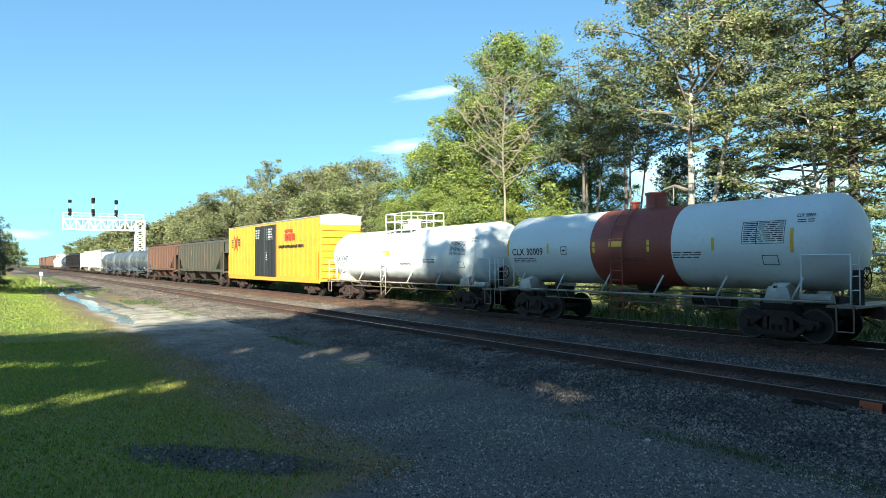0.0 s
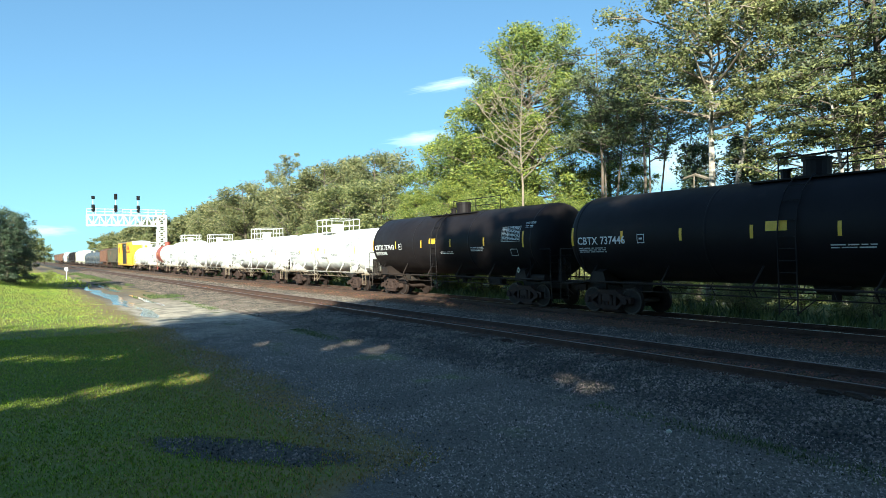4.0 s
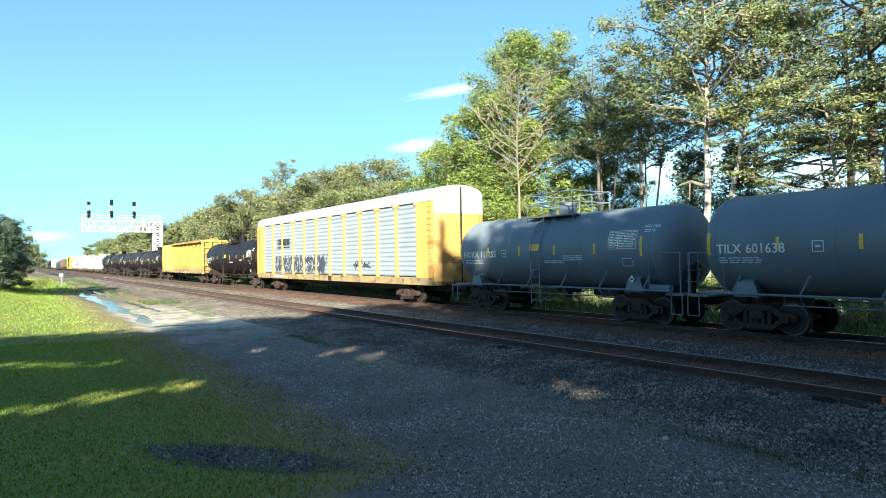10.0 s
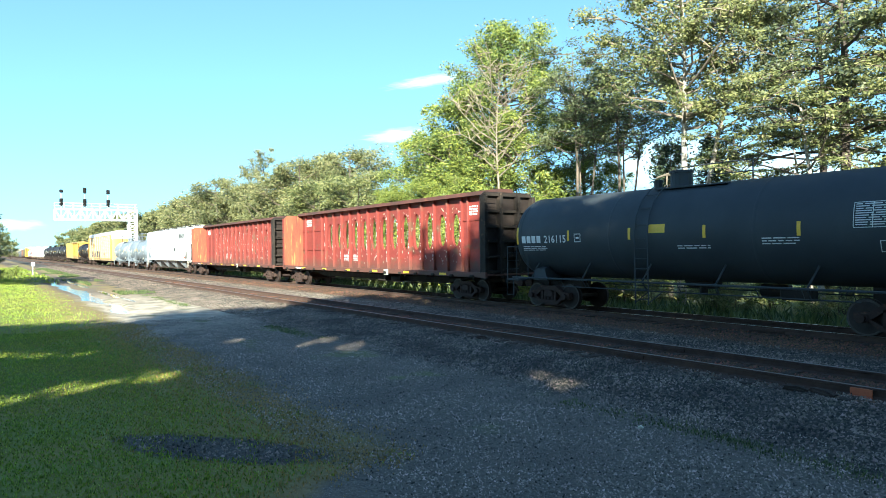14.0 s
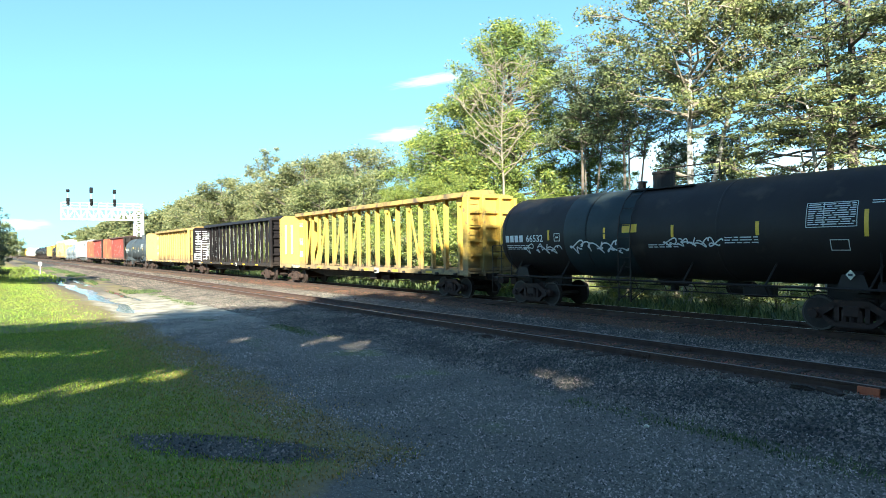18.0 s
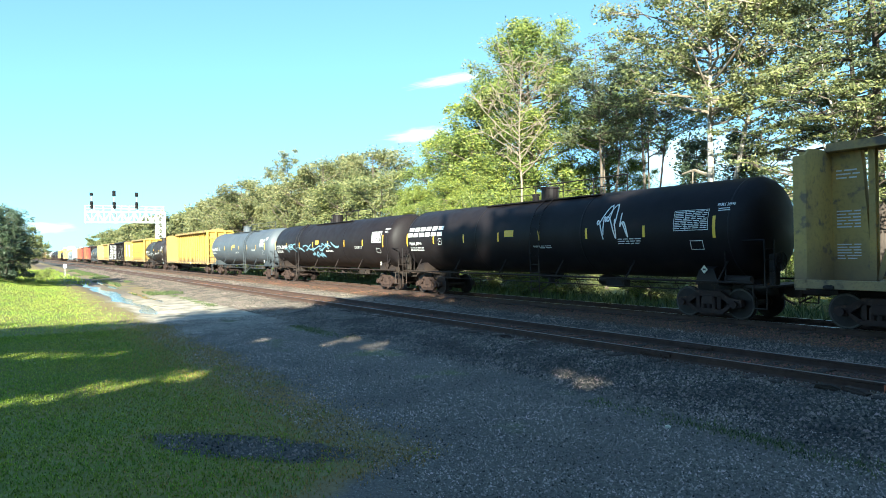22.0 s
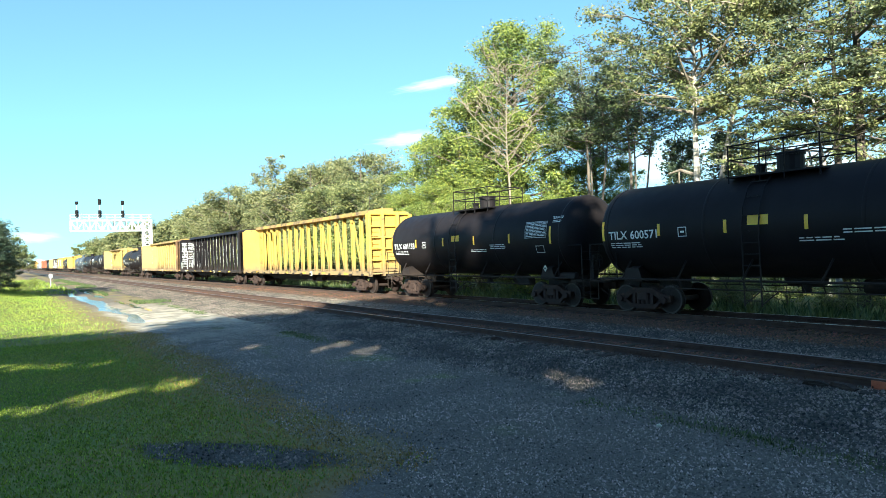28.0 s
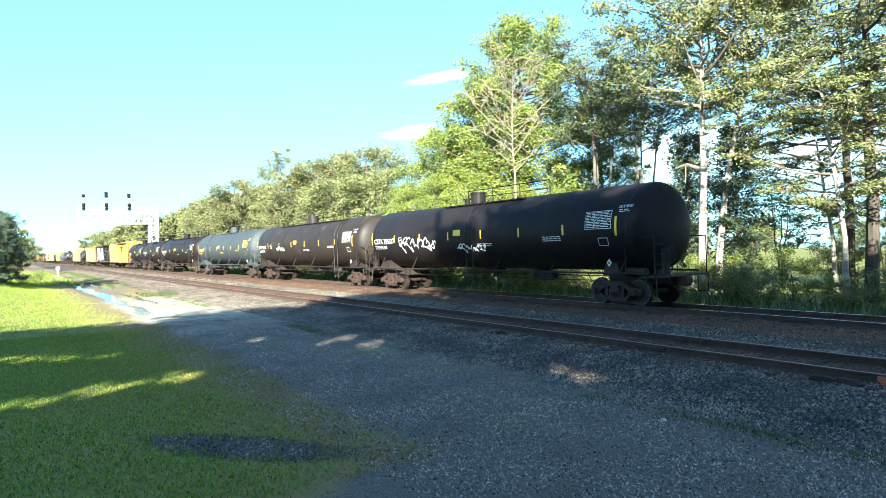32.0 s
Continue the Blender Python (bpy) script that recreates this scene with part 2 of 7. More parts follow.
M_LEAFDARK = leaf_mat("dark_leaf", (0.15, 0.17, 0.078), (0.1, 0.118, 0.056), 0.36)
M_LEAFOLIVE = leaf_mat("olive_leaf", (0.235, 0.235, 0.095), (0.16, 0.17, 0.07), 0.38)
M_LEAFEVER = leaf_mat("evergreen_leaf", (0.07, 0.1, 0.05), (0.05, 0.075, 0.04), 0.25)
M_WEED = leaf_mat("tall_weed", (0.13, 0.165, 0.055), (0.095, 0.13, 0.045), 0.35)
M_BLADE = leaf_mat("grass_blade", (0.205, 0.315, 0.032), (0.285, 0.325, 0.046), 0.32, 0.46)
M_DRYBLADE = leaf_mat("dry_grass_blade", (0.46, 0.3, 0.085), (0.34, 0.235, 0.065), 0.3, 0.4)
M_GALV = mat("white_galvanized_truss", (0.72, 0.74, 0.74), (0.62, 0.64, 0.65), 2.0, 0.5, metal=0.2)
M_SIGNAL = mat("black_signal_housing", (0.015, 0.015, 0.016), None, 2.0, 0.9, spec=0.15)
M_MARKER = mat("orange_painted_steel", (0.5, 0.13, 0.05), (0.4, 0.1, 0.04), 3.0, 0.6)
M_SIGNWHITE = mat("white_sign_paint", (0.75, 0.75, 0.72), None, 4.0, 0.5)


# ---- mesh building ----
class Shape:
    """Collects vertices and faces of one mesh."""

    def __init__(self):
        self.v, self.f = [], []

    def add(self, vs, fs):
        k = len(self.v)
        self.v += [tuple(p) for p in vs]
        self.f += [tuple(i + k for i in f) for f in fs]
        return self

    def box(self, x0, x1, y0, y1, z0, z1, bev=0.0):
        if bev <= 0:
            vs = [(x, y, z) for x in (x0, x1) for y in (y0, y1) for z in (z0, z1)]
            return self.add(vs, [(0, 1, 3, 2), (4, 6, 7, 5), (0, 4, 5, 1), (2, 3, 7, 6), (0, 2, 6, 4), (1, 5, 7, 3)])
        vs, idx = [], {}
        for i, x in enumerate((x0, x1)):
            for j, y in enumerate((y0, y1)):
                for k, z in enumerate((z0, z1)):
                    sx, sy, sz = 1 - 2 * i, 1 - 2 * j, 1 - 2 * k
                    for a, d in ((0, (0, bev, bev)), (1, (bev, 0, bev)), (2, (bev, bev, 0))):
                        idx[i, j, k, a] = len(vs)
                        vs.append((x + sx * d[0], y + sy * d[1], z + sz * d[2]))
        fs = []
        for a in range(3):
            b, c = (a + 1) % 3, (a + 2) % 3
            for s in (0, 1):
                q = []
                for u, w in ((0, 0), (1, 0), (1, 1), (0, 1)):
                    key = [0, 0, 0]
                    key[a], key[b], key[c] = s, u, w
                    q.append(idx[(*key, a)])
                fs.append(tuple(q if s else q[::-1]))
            for u in (0, 1):
                for w in (0, 1):
                    k0, k1 = [0, 0, 0], [0, 0, 0]
                    k0[b], k0[c], k1[b], k1[c] = u, w, u, w
                    k0[a], k1[a] = 0, 1
                    q = (idx[(*k0, b)], idx[(*k1, b)], idx[(*k1, c)], idx[(*k0, c)])
                    fs.append(q if u == w else q[::-1])
        for i in (0, 1):
            for j in (0, 1):
                for k in (0, 1):
                    q = (idx[i, j, k, 0], idx[i, j, k, 1], idx[i, j, k, 2])
                    fs.append(q if (i + j + k) % 2 else q[::-1])
        return self.add(vs, fs)

    def tube(self, p, q, r, n=6, r2=None):
        p, q = V3(p), V3(q)
        d = (q - p).normalized()
        u = d.orthogonal().normalized()
        w = d.cross(u)
        r2 = r if r2 is None else r2
        vs = []
        for c, rad in ((p, r), (q, r2)):
            vs += [c + (u * math.cos(a) + w * math.sin(a)) * rad for a in (2 * math.pi * i / n for i in range(n))]
        fs = [(i, (i + 1) % n, n + (i + 1) % n, n + i) for i in range(n)] + [tuple(range(n))[::-1], tuple(range(n, 2 * n))]
        return self.add(vs, fs)

    def path(self, pts, r, n=5):
        for a, b in zip(pts, pts[1:]):
            self.tube(a, b, r, n)
        return self

    def prism(self, poly, y0, y1):
        """A polygon in x, z drawn out along y."""
        k = len(poly)
        vs = [(x, y0, z) for x, z in poly] + [(x, y1, z) for x, z in poly]
        return self.add(vs, [tuple(range(k)), tuple(range(2 * k - 1, k - 1, -1))] + [(i, k + i, k + (i + 1) % k, (i + 1) % k) for i in range(k)])

    def column(self, poly, z0, z1):
        """A polygon in x, y drawn out along z."""
        k = len(poly)
        vs = [(x, y, z0) for x, y in poly] + [(x, y, z1) for x, y in poly]
        return self.add(vs, [tuple(range(k))[::-1], tuple(range(k, 2 * k))] + [(i, (i + 1) % k, k + (i + 1) % k, k + i) for i in range(k)])

    def prism_x(self, poly, x0, x1):
        """A polygon in y, z drawn out along x."""
        k = len(poly)
        vs = [(x0, y, z) for y, z in poly] + [(x1, y, z) for y, z in poly]
        return self.add(vs, [tuple(range(k))[::-1], tuple(range(k, 2 * k))] + [(i, (i + 1) % k, k + (i + 1) % k, k + i) for i in range(k)])

    def lathe(self, prof, n=32, cz=0.0, ends=True):
        """A profile of (x, radius) turned round the x axis at height cz."""
        vs, fs = [], []
        for x, r in prof:
            vs += [(x, r * math.sin(2 * math.pi * i / n), cz + r * math.cos(2 * math.pi * i / n)) for i in range(n)]
        for k in range(len(prof) - 1):
            fs += [(k * n + i, (k + 1) * n + i, (k + 1) * n + (i + 1) % n, k * n + (i + 1) % n) for i in range(n)]
        if ends:
            fs += [tuple(range(n)), tuple(range((len(prof) - 1) * n, len(prof) * n))[::-1]]
        return self.add(vs, fs)

    def mesh(self, name, material, smooth=False):
        me = bpy.data.meshes.new(name)
        me.from_pydata(self.v, [], self.f)
        me.materials.append(material)
        if smooth:
            me.polygons.foreach_set("use_smooth", [True] * len(me.polygons))
            me.set_sharp_from_angle(angle=radians(40))
        return me


def part(name, shape, material, parent, label="", at=None, smooth=False):
    """One mesh under a thing or a part. shape: a Shape or a ready mesh."""
    me = shape.mesh(name, material, smooth) if isinstance(shape, Shape) else shape
    ob = new(name, me)
    ob.parent = parent
    if at is not None:
        ob.matrix_basis = at if isinstance(at, Matrix) else Matrix.Translation(at)
    if label:
        ob["label"] = label
    return ob


def thing(name, label, category, m=None, group="", kind=""):
    ob = new(name)
    ob.matrix_basis = m or Matrix()
    return tagged(ob, label, category, group, kind)


def single(name, shape, material, label, category, m=None, group="", kind="", smooth=False):
    ob = new(name, shape.mesh(name, material, smooth) if isinstance(shape, Shape) else shape)
    ob.matrix_basis = m or Matrix()
    return tagged(ob, label, category, group, kind)


def soup(name, verts, quads, material, smooth=False):
    """A mesh from numpy arrays of corners and of faces with equal corner counts."""
    me = bpy.data.meshes.new(name)
    k = quads.shape[1]
    me.vertices.add(len(verts))
    me.vertices.foreach_set("co", verts.astype(np.float32).ravel())
    me.loops.add(quads.size)
    me.loops.foreach_set("vertex_index", quads.astype(np.int32).ravel())
    me.polygons.add(len(quads))
    me.polygons.foreach_set("loop_start", np.arange(0, quads.size, k, dtype=np.int32))
    if smooth:
        me.polygons.foreach_set("use_smooth", np.ones(len(quads), dtype=bool))
    me.update(calc_edges=True)
    me.validate()
    me.materials.append(material)
    return me


# ---- ground ----
def smooth01(x, a, b):
    t = min(max((x - a) / (b - a), 0), 1)
    return t * t * (3 - 2 * t)


def puddle_dip(x, y):
    """Depth of the rain-filled hollows along the gravel road."""
    if not -100 < x < -28:
        return 0
    best = 0.0
    for mid, wide, a, b in ((5.4, 0.45, 30, 46), (5.4, 0.8, 40, 72), (7.0, 0.32, 38, 52), (6.9, 0.35, 56, 74)):
        w = wide * (1 + 0.7 * noise.noise(V3((x * 0.22, mid, 0))))
        d = abs(y - mid + 0.4 * noise.noise(V3((x * 0.3, mid, 7))))
        best = max(best, max(0, 1.25 - d / w) * smooth01(-x, a, a + 4) * smooth01(x, -b - 4, -b))
    return 0.12 * min(best, 1.0)


def ground_z(x, y):
    prof = ((-30, -0.3), (8.3, -0.36), (9.2, -0.34), (11.2, -0.18), (14.25, -0.18), (15.2, -0.26), (16.2, -0.2), (17.2, -0.1), (20.5, -0.1), (22.4, -0.62), (25, -0.5), (36, -0.2), (2600, -50))
    z = prof[0][1]
    for (a, p), (b, q) in zip(prof, prof[1:]):
        if a <= y < b:
            z = p + (q - p) * (y - a) / (b - a)
    if y < 8.5:
        z += 1.9 * math.exp(-((x + 66) / 26) ** 2 - ((y + 6) / 5.5) ** 2)
        z += 0.035 * noise.noise(V3((x * 0.35, y * 0.35, 0))) - puddle_dip(x, y)
    elif y < 30:
        z += 0.02 * noise.noise(V3((x * 1.5, y * 1.5, 0)))
    return z


def axis(parts):
    out = []
    for a, b, step in parts:
        k = max(1, round(abs(b - a) / step))
        out += [a + (b - a) * i / k for i in range(k)]
    return out + [parts[-1][1]]


gx = axis(((-2500, -600, 190), (-600, -200, 25), (-200, -100, 5), (-100, -28, 0.6), (-28, 8, 0.5), (8, 60, 4), (60, 600, 60), (600, 2500, 400)))
gy = axis(((-2500, -300, 220), (-300, -40, 26), (-40, -8, 2), (-8, 2, 0.5), (2, 9, 0.28), (9, 22, 0.4), (22, 34, 1.2), (34, 120, 10), (120, 2500, 240)))
gv = np.array([(x, y, ground_z(x, y)) for x in gx for y in gy])
ny = len(gy)
ii, jj = np.meshgrid(np.arange(len(gx) - 1), np.arange(ny - 1), indexing="ij")
k0 = (ii * ny + jj).ravel()
gq = np.stack([k0, k0 + ny, k0 + ny + 1, k0 + 1], 1)


def ground_material():
    """Grass, crushed gravel and ballast in strips along the track, with ragged borders."""
    m = mat("grass_and_gravel", (0.14, 0.17, 0.024), (0.2, 0.17, 0.035), 0.6, 0.95, bump=0.6, fine=9)
    n, l = m.node_tree.nodes, m.node_tree.links
    p = n["Principled BSDF"]
    grass = p.inputs["Base Color"].links[0].from_socket
    co = n.new("ShaderNodeTexCoord").outputs["Object"]
    sp = n.new("ShaderNodeSeparateXYZ")
    l.new(co, sp.inputs[0])

    def tex(s, d=6, kind="ShaderNodeTexNoise"):
        t = n.new(kind)
        t.inputs["Scale"].default_value = s
        if kind == "ShaderNodeTexNoise":
            t.inputs["Detail"].default_value = d
        l.new(co, t.inputs["Vector"])
        return t.outputs[0]

    def calc(op, a, b, c=None):
        k = n.new("ShaderNodeMath")
        k.operation = op
        for i, v in enumerate((a, b, c)):
            if v is None:
                continue
            if hasattr(v, "is_linked"):
                l.new(v, k.inputs[i])
            else:
                k.inputs[i].default_value = v
        return k.outputs[0]

    def ramp(src, lo, hi):
        r = n.new("ShaderNodeMapRange")
        r.inputs["From Min"].default_value, r.inputs["From Max"].default_value = lo, hi
        l.new(src, r.inputs[0])
        return r.outputs[0]

    def mix(f, a, b):
        k = n.new("ShaderNodeMix")
        k.data_type = "RGBA"
        for s, v in ((0, f), (6, a), (7, b)):
            if hasattr(v, "is_linked"):
                l.new(v, k.inputs[s])
            else:
                k.inputs[s].default_value = (*v, 1) if s else v
        return k.outputs[2]

    edge = calc("MULTIPLY_ADD", tex(0.45), 2.6, calc("MULTIPLY_ADD", tex(5.0), 0.5, sp.outputs[1]))   # y plus about 1.55
    # rim of the lawn: along the road, then turning off where the road widens
    rim = calc("ADD", calc("MULTIPLY_ADD", tex(0.6), 1.0, calc("MULTIPLY_ADD", tex(4.0), 0.7, sp.outputs[1])), calc("MULTIPLY_ADD", ramp(calc("MULTIPLY_ADD", tex(1.5), 0.8, sp.outputs[0]), -7.2, -6.2), 1.9, 1.0))   # y plus about 1.85
    # dry yellowish lawn further along
    dry = ramp(calc("MULTIPLY_ADD", tex(0.3), 9.0, calc("MULTIPLY", sp.outputs[0], -0.55)), 15.5, 20.0)
    grass2 = mix(calc("MULTIPLY", calc("MULTIPLY", dry, ramp(rim, 3.4, 5.2)), ramp(tex(1.1), 0.3, 0.7)), grass, (0.34, 0.26, 0.08))
    worn = calc("MULTIPLY", ramp(rim, 4.4, 6.0), ramp(tex(0.9), 0.28, 0.5))
    grass2 = mix(worn, grass2, (0.21, 0.15, 0.06))
    gr = mix(ramp(tex(28.0), 0.35, 0.65), (0.165, 0.135, 0.105), (0.072, 0.059, 0.047))
    gr = mix(ramp(tex(0.7), 0.45, 0.75), gr, (0.13, 0.104, 0.079))
    gr = mix(ramp(tex(60.0, 2), 0.6, 0.75), gr, (0.36, 0.345, 0.31))
    bl = mix(ramp(tex(16.0, 3, "ShaderNodeTexVoronoi"), 0.15, 0.5), (0.135, 0.118, 0.094), (0.024, 0.021, 0.018))
    bl = mix(ramp(tex(0.8), 0.45, 0.7), bl, (0.058, 0.049, 0.039))
    rusty = ramp(tex(0.5), 0.3, 0.7)
    tr = mix(rusty, (0.19, 0.085, 0.03), (0.29, 0.14, 0.05))
    tr = mix(ramp(tex(20.0, 3, "ShaderNodeTexVoronoi"), 0.2, 0.55), tr, (0.055, 0.031, 0.021))
    # paler sandy gravel with sunlight put into its colour, starting where the shade ends
    sunlit_sand = calc("MULTIPLY", ramp(calc("MULTIPLY_ADD", tex(0.35), 16.0, calc("MULTIPLY", sp.outputs[0], -1.0)), 29.0, 38.0), calc("MULTIPLY", ramp(tex(1.3), 0.25, 0.6), ramp(sp.outputs[0], -52.0, -36.0)))
    brown = calc("MULTIPLY", ramp(sp.outputs[0], -34.0, -48.0), ramp(tex(0.4), 0.25, 0.6))
    gr = mix(brown, gr, (0.15, 0.105, 0.066))
    gr = mix(sunlit_sand, gr, (0.5, 0.42, 0.315))
    # the ballast shares this painted sunlight
    bl = mix(calc("MULTIPLY", sunlit_sand, 0.75), bl, (0.4, 0.34, 0.26))
    c = mix(ramp(rim, 6.1, 6.6), grass2, gr)
    weedy = calc("MULTIPLY", ramp(tex(0.55), 0.6, 0.66), ramp(edge, 6.7, 8.2))
    c = mix(calc("MULTIPLY", weedy, ramp(edge, 10.6, 9.8)), c, (0.13, 0.14, 0.05))
    c = mix(calc("MULTIPLY", calc("MULTIPLY", ramp(sp.outputs[0], -42.0, -56.0), ramp(edge, 8.2, 9.0)), ramp(tex(0.35), 0.36, 0.5)), c, grass2)
    c = mix(ramp(edge, 10.0, 10.6), c, bl)
    c = mix(calc("MULTIPLY", ramp(sp.outputs[1], 11.3, 11.8), ramp(sp.outputs[1], 14.7, 14.3)), c, tr)
    c = mix(ramp(sp.outputs[1], 16.0, 16.4), c, tr)
    back = ramp(calc("MULTIPLY_ADD", tex(1.2), 0.8, sp.outputs[1]), 21.2, 21.7)
    c = mix(back, c, grass)
    pp = calc("ADD", calc("MULTIPLY_ADD", sp.outputs[0], 0.8, 7.28), calc("MULTIPLY_ADD", sp.outputs[1], 0.6, -1.59))
    qq = calc("ADD", calc("MULTIPLY_ADD", sp.outputs[0], -0.6, -5.46), calc("MULTIPLY_ADD", sp.outputs[1], 0.8, -2.12))
    rr = calc("ADD", calc("POWER", calc("ABSOLUTE", calc("DIVIDE", pp, 1.7), 0), 2.0), calc("POWER", calc("ABSOLUTE", calc("DIVIDE", qq, 0.5), 0), 2.0))
    patch = ramp(calc("MULTIPLY_ADD", tex(2.4), -1.6, rr), 0.5, 0.05)
    c = mix(patch, c, mix(ramp(tex(28.0), 0.35, 0.65), (0.09, 0.077, 0.062), (0.035, 0.03, 0.025)))
    l.new(c, p.inputs["Base Color"])
    bp = n["Bump"]
    bp.inputs["Distance"].default_value = 0.05
    return m


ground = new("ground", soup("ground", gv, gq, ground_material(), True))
tagged(ground, "mown grass, gravel road and ballast shoulder beside the railway", "ground", kind="structure")
ws = Shape().add([(x, y, -0.425) for x in (-100, -28) for y in (3.6, 9.0)], [(0, 2, 3, 1)])
M_WATER = mat("muddy_puddle_water", (0.035, 0.032, 0.028), None, 1.0, 0.04, spec=0.6)
single("water", ws, M_WATER, "shallow rain puddles in the ruts of the gravel road", "puddle", kind="structure")


def scatter_stones(name, count, region, size, material, seed, label, category="gravel", keep=None):
    rg = np.random.RandomState(seed)
    x0, x1, y0, y1 = region
    x = x1 + (x0 - x1) * rg.rand(count) ** 1.35
    y = y0 + (y1 - y0) * rg.rand(count)
    z = np.array([ground_z(a, b) for a, b in zip(x, y)])
    s = size[0] + (size[1] - size[0]) * rg.rand(count) ** 2
    if keep is not None:
        ok = np.array([keep(a, b) for a, b in zip(x, y)])
        x, y, z, s = x[ok], y[ok], z[ok], s[ok]
        count = len(x)
    base = np.array([(1, 0, -0.3), (0, 1, -0.3), (-1, 0, -0.3), (0, -1, -0.3), (0, 0, 0.9)])
    v = base[None] * (0.65 + 0.6 * rg.rand(count, 5, 1)) + 0.16 * rg.randn(count, 5, 3)
    v[:, 4, :2] += 0.35 * rg.randn(count, 2)
    a = rg.rand(count) * 6.28
    ca, sa = np.cos(a)[:, None], np.sin(a)[:, None]
    v = np.stack([v[:, :, 0] * ca - v[:, :, 1] * sa, v[:, :, 0] * sa + v[:, :, 1] * ca, v[:, :, 2]], 2) * s[:, None, None]
    v += np.stack([x, y, z + s * 0.25], 1)[:, None]
    f = np.array([(0, 1, 4), (1, 2, 4), (2, 3, 4), (3, 0, 4)])
    q = (np.arange(count) * 5)[:, None, None] + f[None]
    ob = new(name, soup(name, v.reshape(-1, 3), q.reshape(-1, 3), material))
    return tagged(ob, label, category, kind="stuff")


scatter_stones("ballast", 75000, (-60, 2, 8.8, 11.95), (0.011, 0.036), M_STONE, 1, "loose grey ballast stones on the track shoulder", "ballast")
scatter_stones("ballast", 30000, (-60, 0, 14.3, 16.4), (0.013, 0.038), M_STONE, 2, "grey ballast stones between the two tracks", "ballast")
scatter_stones("ballast", 34000, (-60, 2, 11.85, 13.65), (0.013, 0.036), M_RUSTSTONE, 8, "rust-stained ballast stones in the near track", "ballast", keep=lambda x, y: abs(abs(y - 12.73) - 0.753) > 0.09)
scatter_stones("ballast", 24000, (-60, 0, 16.6, 20.4), (0.016, 0.042), M_RUSTSTONE, 9, "rust-stained ballast stones in the far track", "ballast", keep=lambda x, y: abs(abs(y - 18.82) - 0.753) > 0.1)
scatter_stones("ballast", 22000, (-150, -55, 9.0, 11.9), (0.03, 0.065), M_STONE, 6, "grey ballast stones far along the near track", "ballast")
scatter_stones("ballast", 12000, (-150, -55, 14.3, 16.2), (0.03, 0.065), M_STONE, 7, "grey ballast stones far along between the tracks", "ballast")
scatter_stones("gravel", 85000, (-28, -2, 3.6, 9.4), (0.007, 0.021), M_PEBBLE, 3, "fine loose gravel on the service road")


def bare_patch(x, y):
    """1 in the middle of the worn patch in the lawn, 0 at its rim."""
    p, q = (x + 9.1) * 0.8 + (y - 2.65) * 0.6, -(x + 9.1) * 0.6 + (y - 2.65) * 0.8
    return 1 - (p / 1.7) ** 2 - (q / 0.5) ** 2 + 0.8 * noise.noise(V3((x * 2.2, y * 2.2, 3)))


scatter_stones("gravel", 5200, (-11.2, -6.8, 1.2, 4.1), (0.008, 0.034), M_STONE, 4, "patch of bare gravel in the lawn", keep=lambda x, y: bare_patch(x, y) > random.random() * 0.5)


def scatter_blades(name, count, region, tall, material, seed, label, keep, power=1.3, category="grass"):
    rg = np.random.RandomState(seed)
    x0, x1, y0, y1 = region
    x = x1 + (x0 - x1) * rg.rand(count) ** power
    y = y0 + (y1 - y0) * rg.rand(count)
    ok = np.array([keep(a, b) for a, b in zip(x, y)])
    x, y = x[ok], y[ok]
    n = len(x)
    z = np.array([ground_z(a, b) for a, b in zip(x, y)])
    h = tall[0] + (tall[1] - tall[0]) * rg.rand(n)
    a = rg.rand(n) * 6.28
    w = h * 0.14 + 0.003 * np.abs(x) ** 0.5
    tip = rg.randn(n, 2) * h[:, None] * 0.4
    v = np.empty((n, 3, 3))
    v[:, 0] = np.stack([x - np.cos(a) * w, y - np.sin(a) * w, z - 0.01], 1)
    v[:, 1] = np.stack([x + np.cos(a) * w, y + np.sin(a) * w, z - 0.01], 1)
    v[:, 2] = np.stack([x + tip[:, 0], y + tip[:, 1], z + h], 1)
    ob = new(name, soup(name, v.reshape(-1, 3), np.arange(3 * n).reshape(-1, 3), material))
    return tagged(ob, label, category, kind="stuff")


def lawn_rim(x, y):
    """How far a place lies inside the lawn's ragged rim: along the road, then turning off where the road widens."""
    e = 4.45 + 0.45 * noise.noise(V3((x * 0.6, y * 0.6, 5))) + 0.25 * noise.noise(V3((x * 2.3, y * 2.3, 8)))
    return e - y - 1.9 * smooth01(x + 0.4 * noise.noise(V3((x, y * 1.5, 2))), -7.5, -6.6)


def on_lawn(x, y):
    d = lawn_rim(x, y) + random.gauss(0, 0.22)
    bare = bare_patch(x, y) > random.random() * 0.7 + 0.05
    thin = 0.05 + 0.95 * smooth01(d, 0.25, 2.2) + 0.35 * noise.noise(V3((x * 0.9, y * 0.9, 1)))
    return d > 0 and not bare and random.random() < thin and puddle_dip(x, y) < 0.01


def on_worn_rim(x, y):
    """The dry, trodden margin of the lawn."""
    d = lawn_rim(x, y) + random.gauss(0, 0.3)
    return -0.05 < d and random.random() < 0.8 * math.exp(-max(d, 0) / 1.1) and bare_patch(x, y) < 0.3 and puddle_dip(x, y) < 0.01


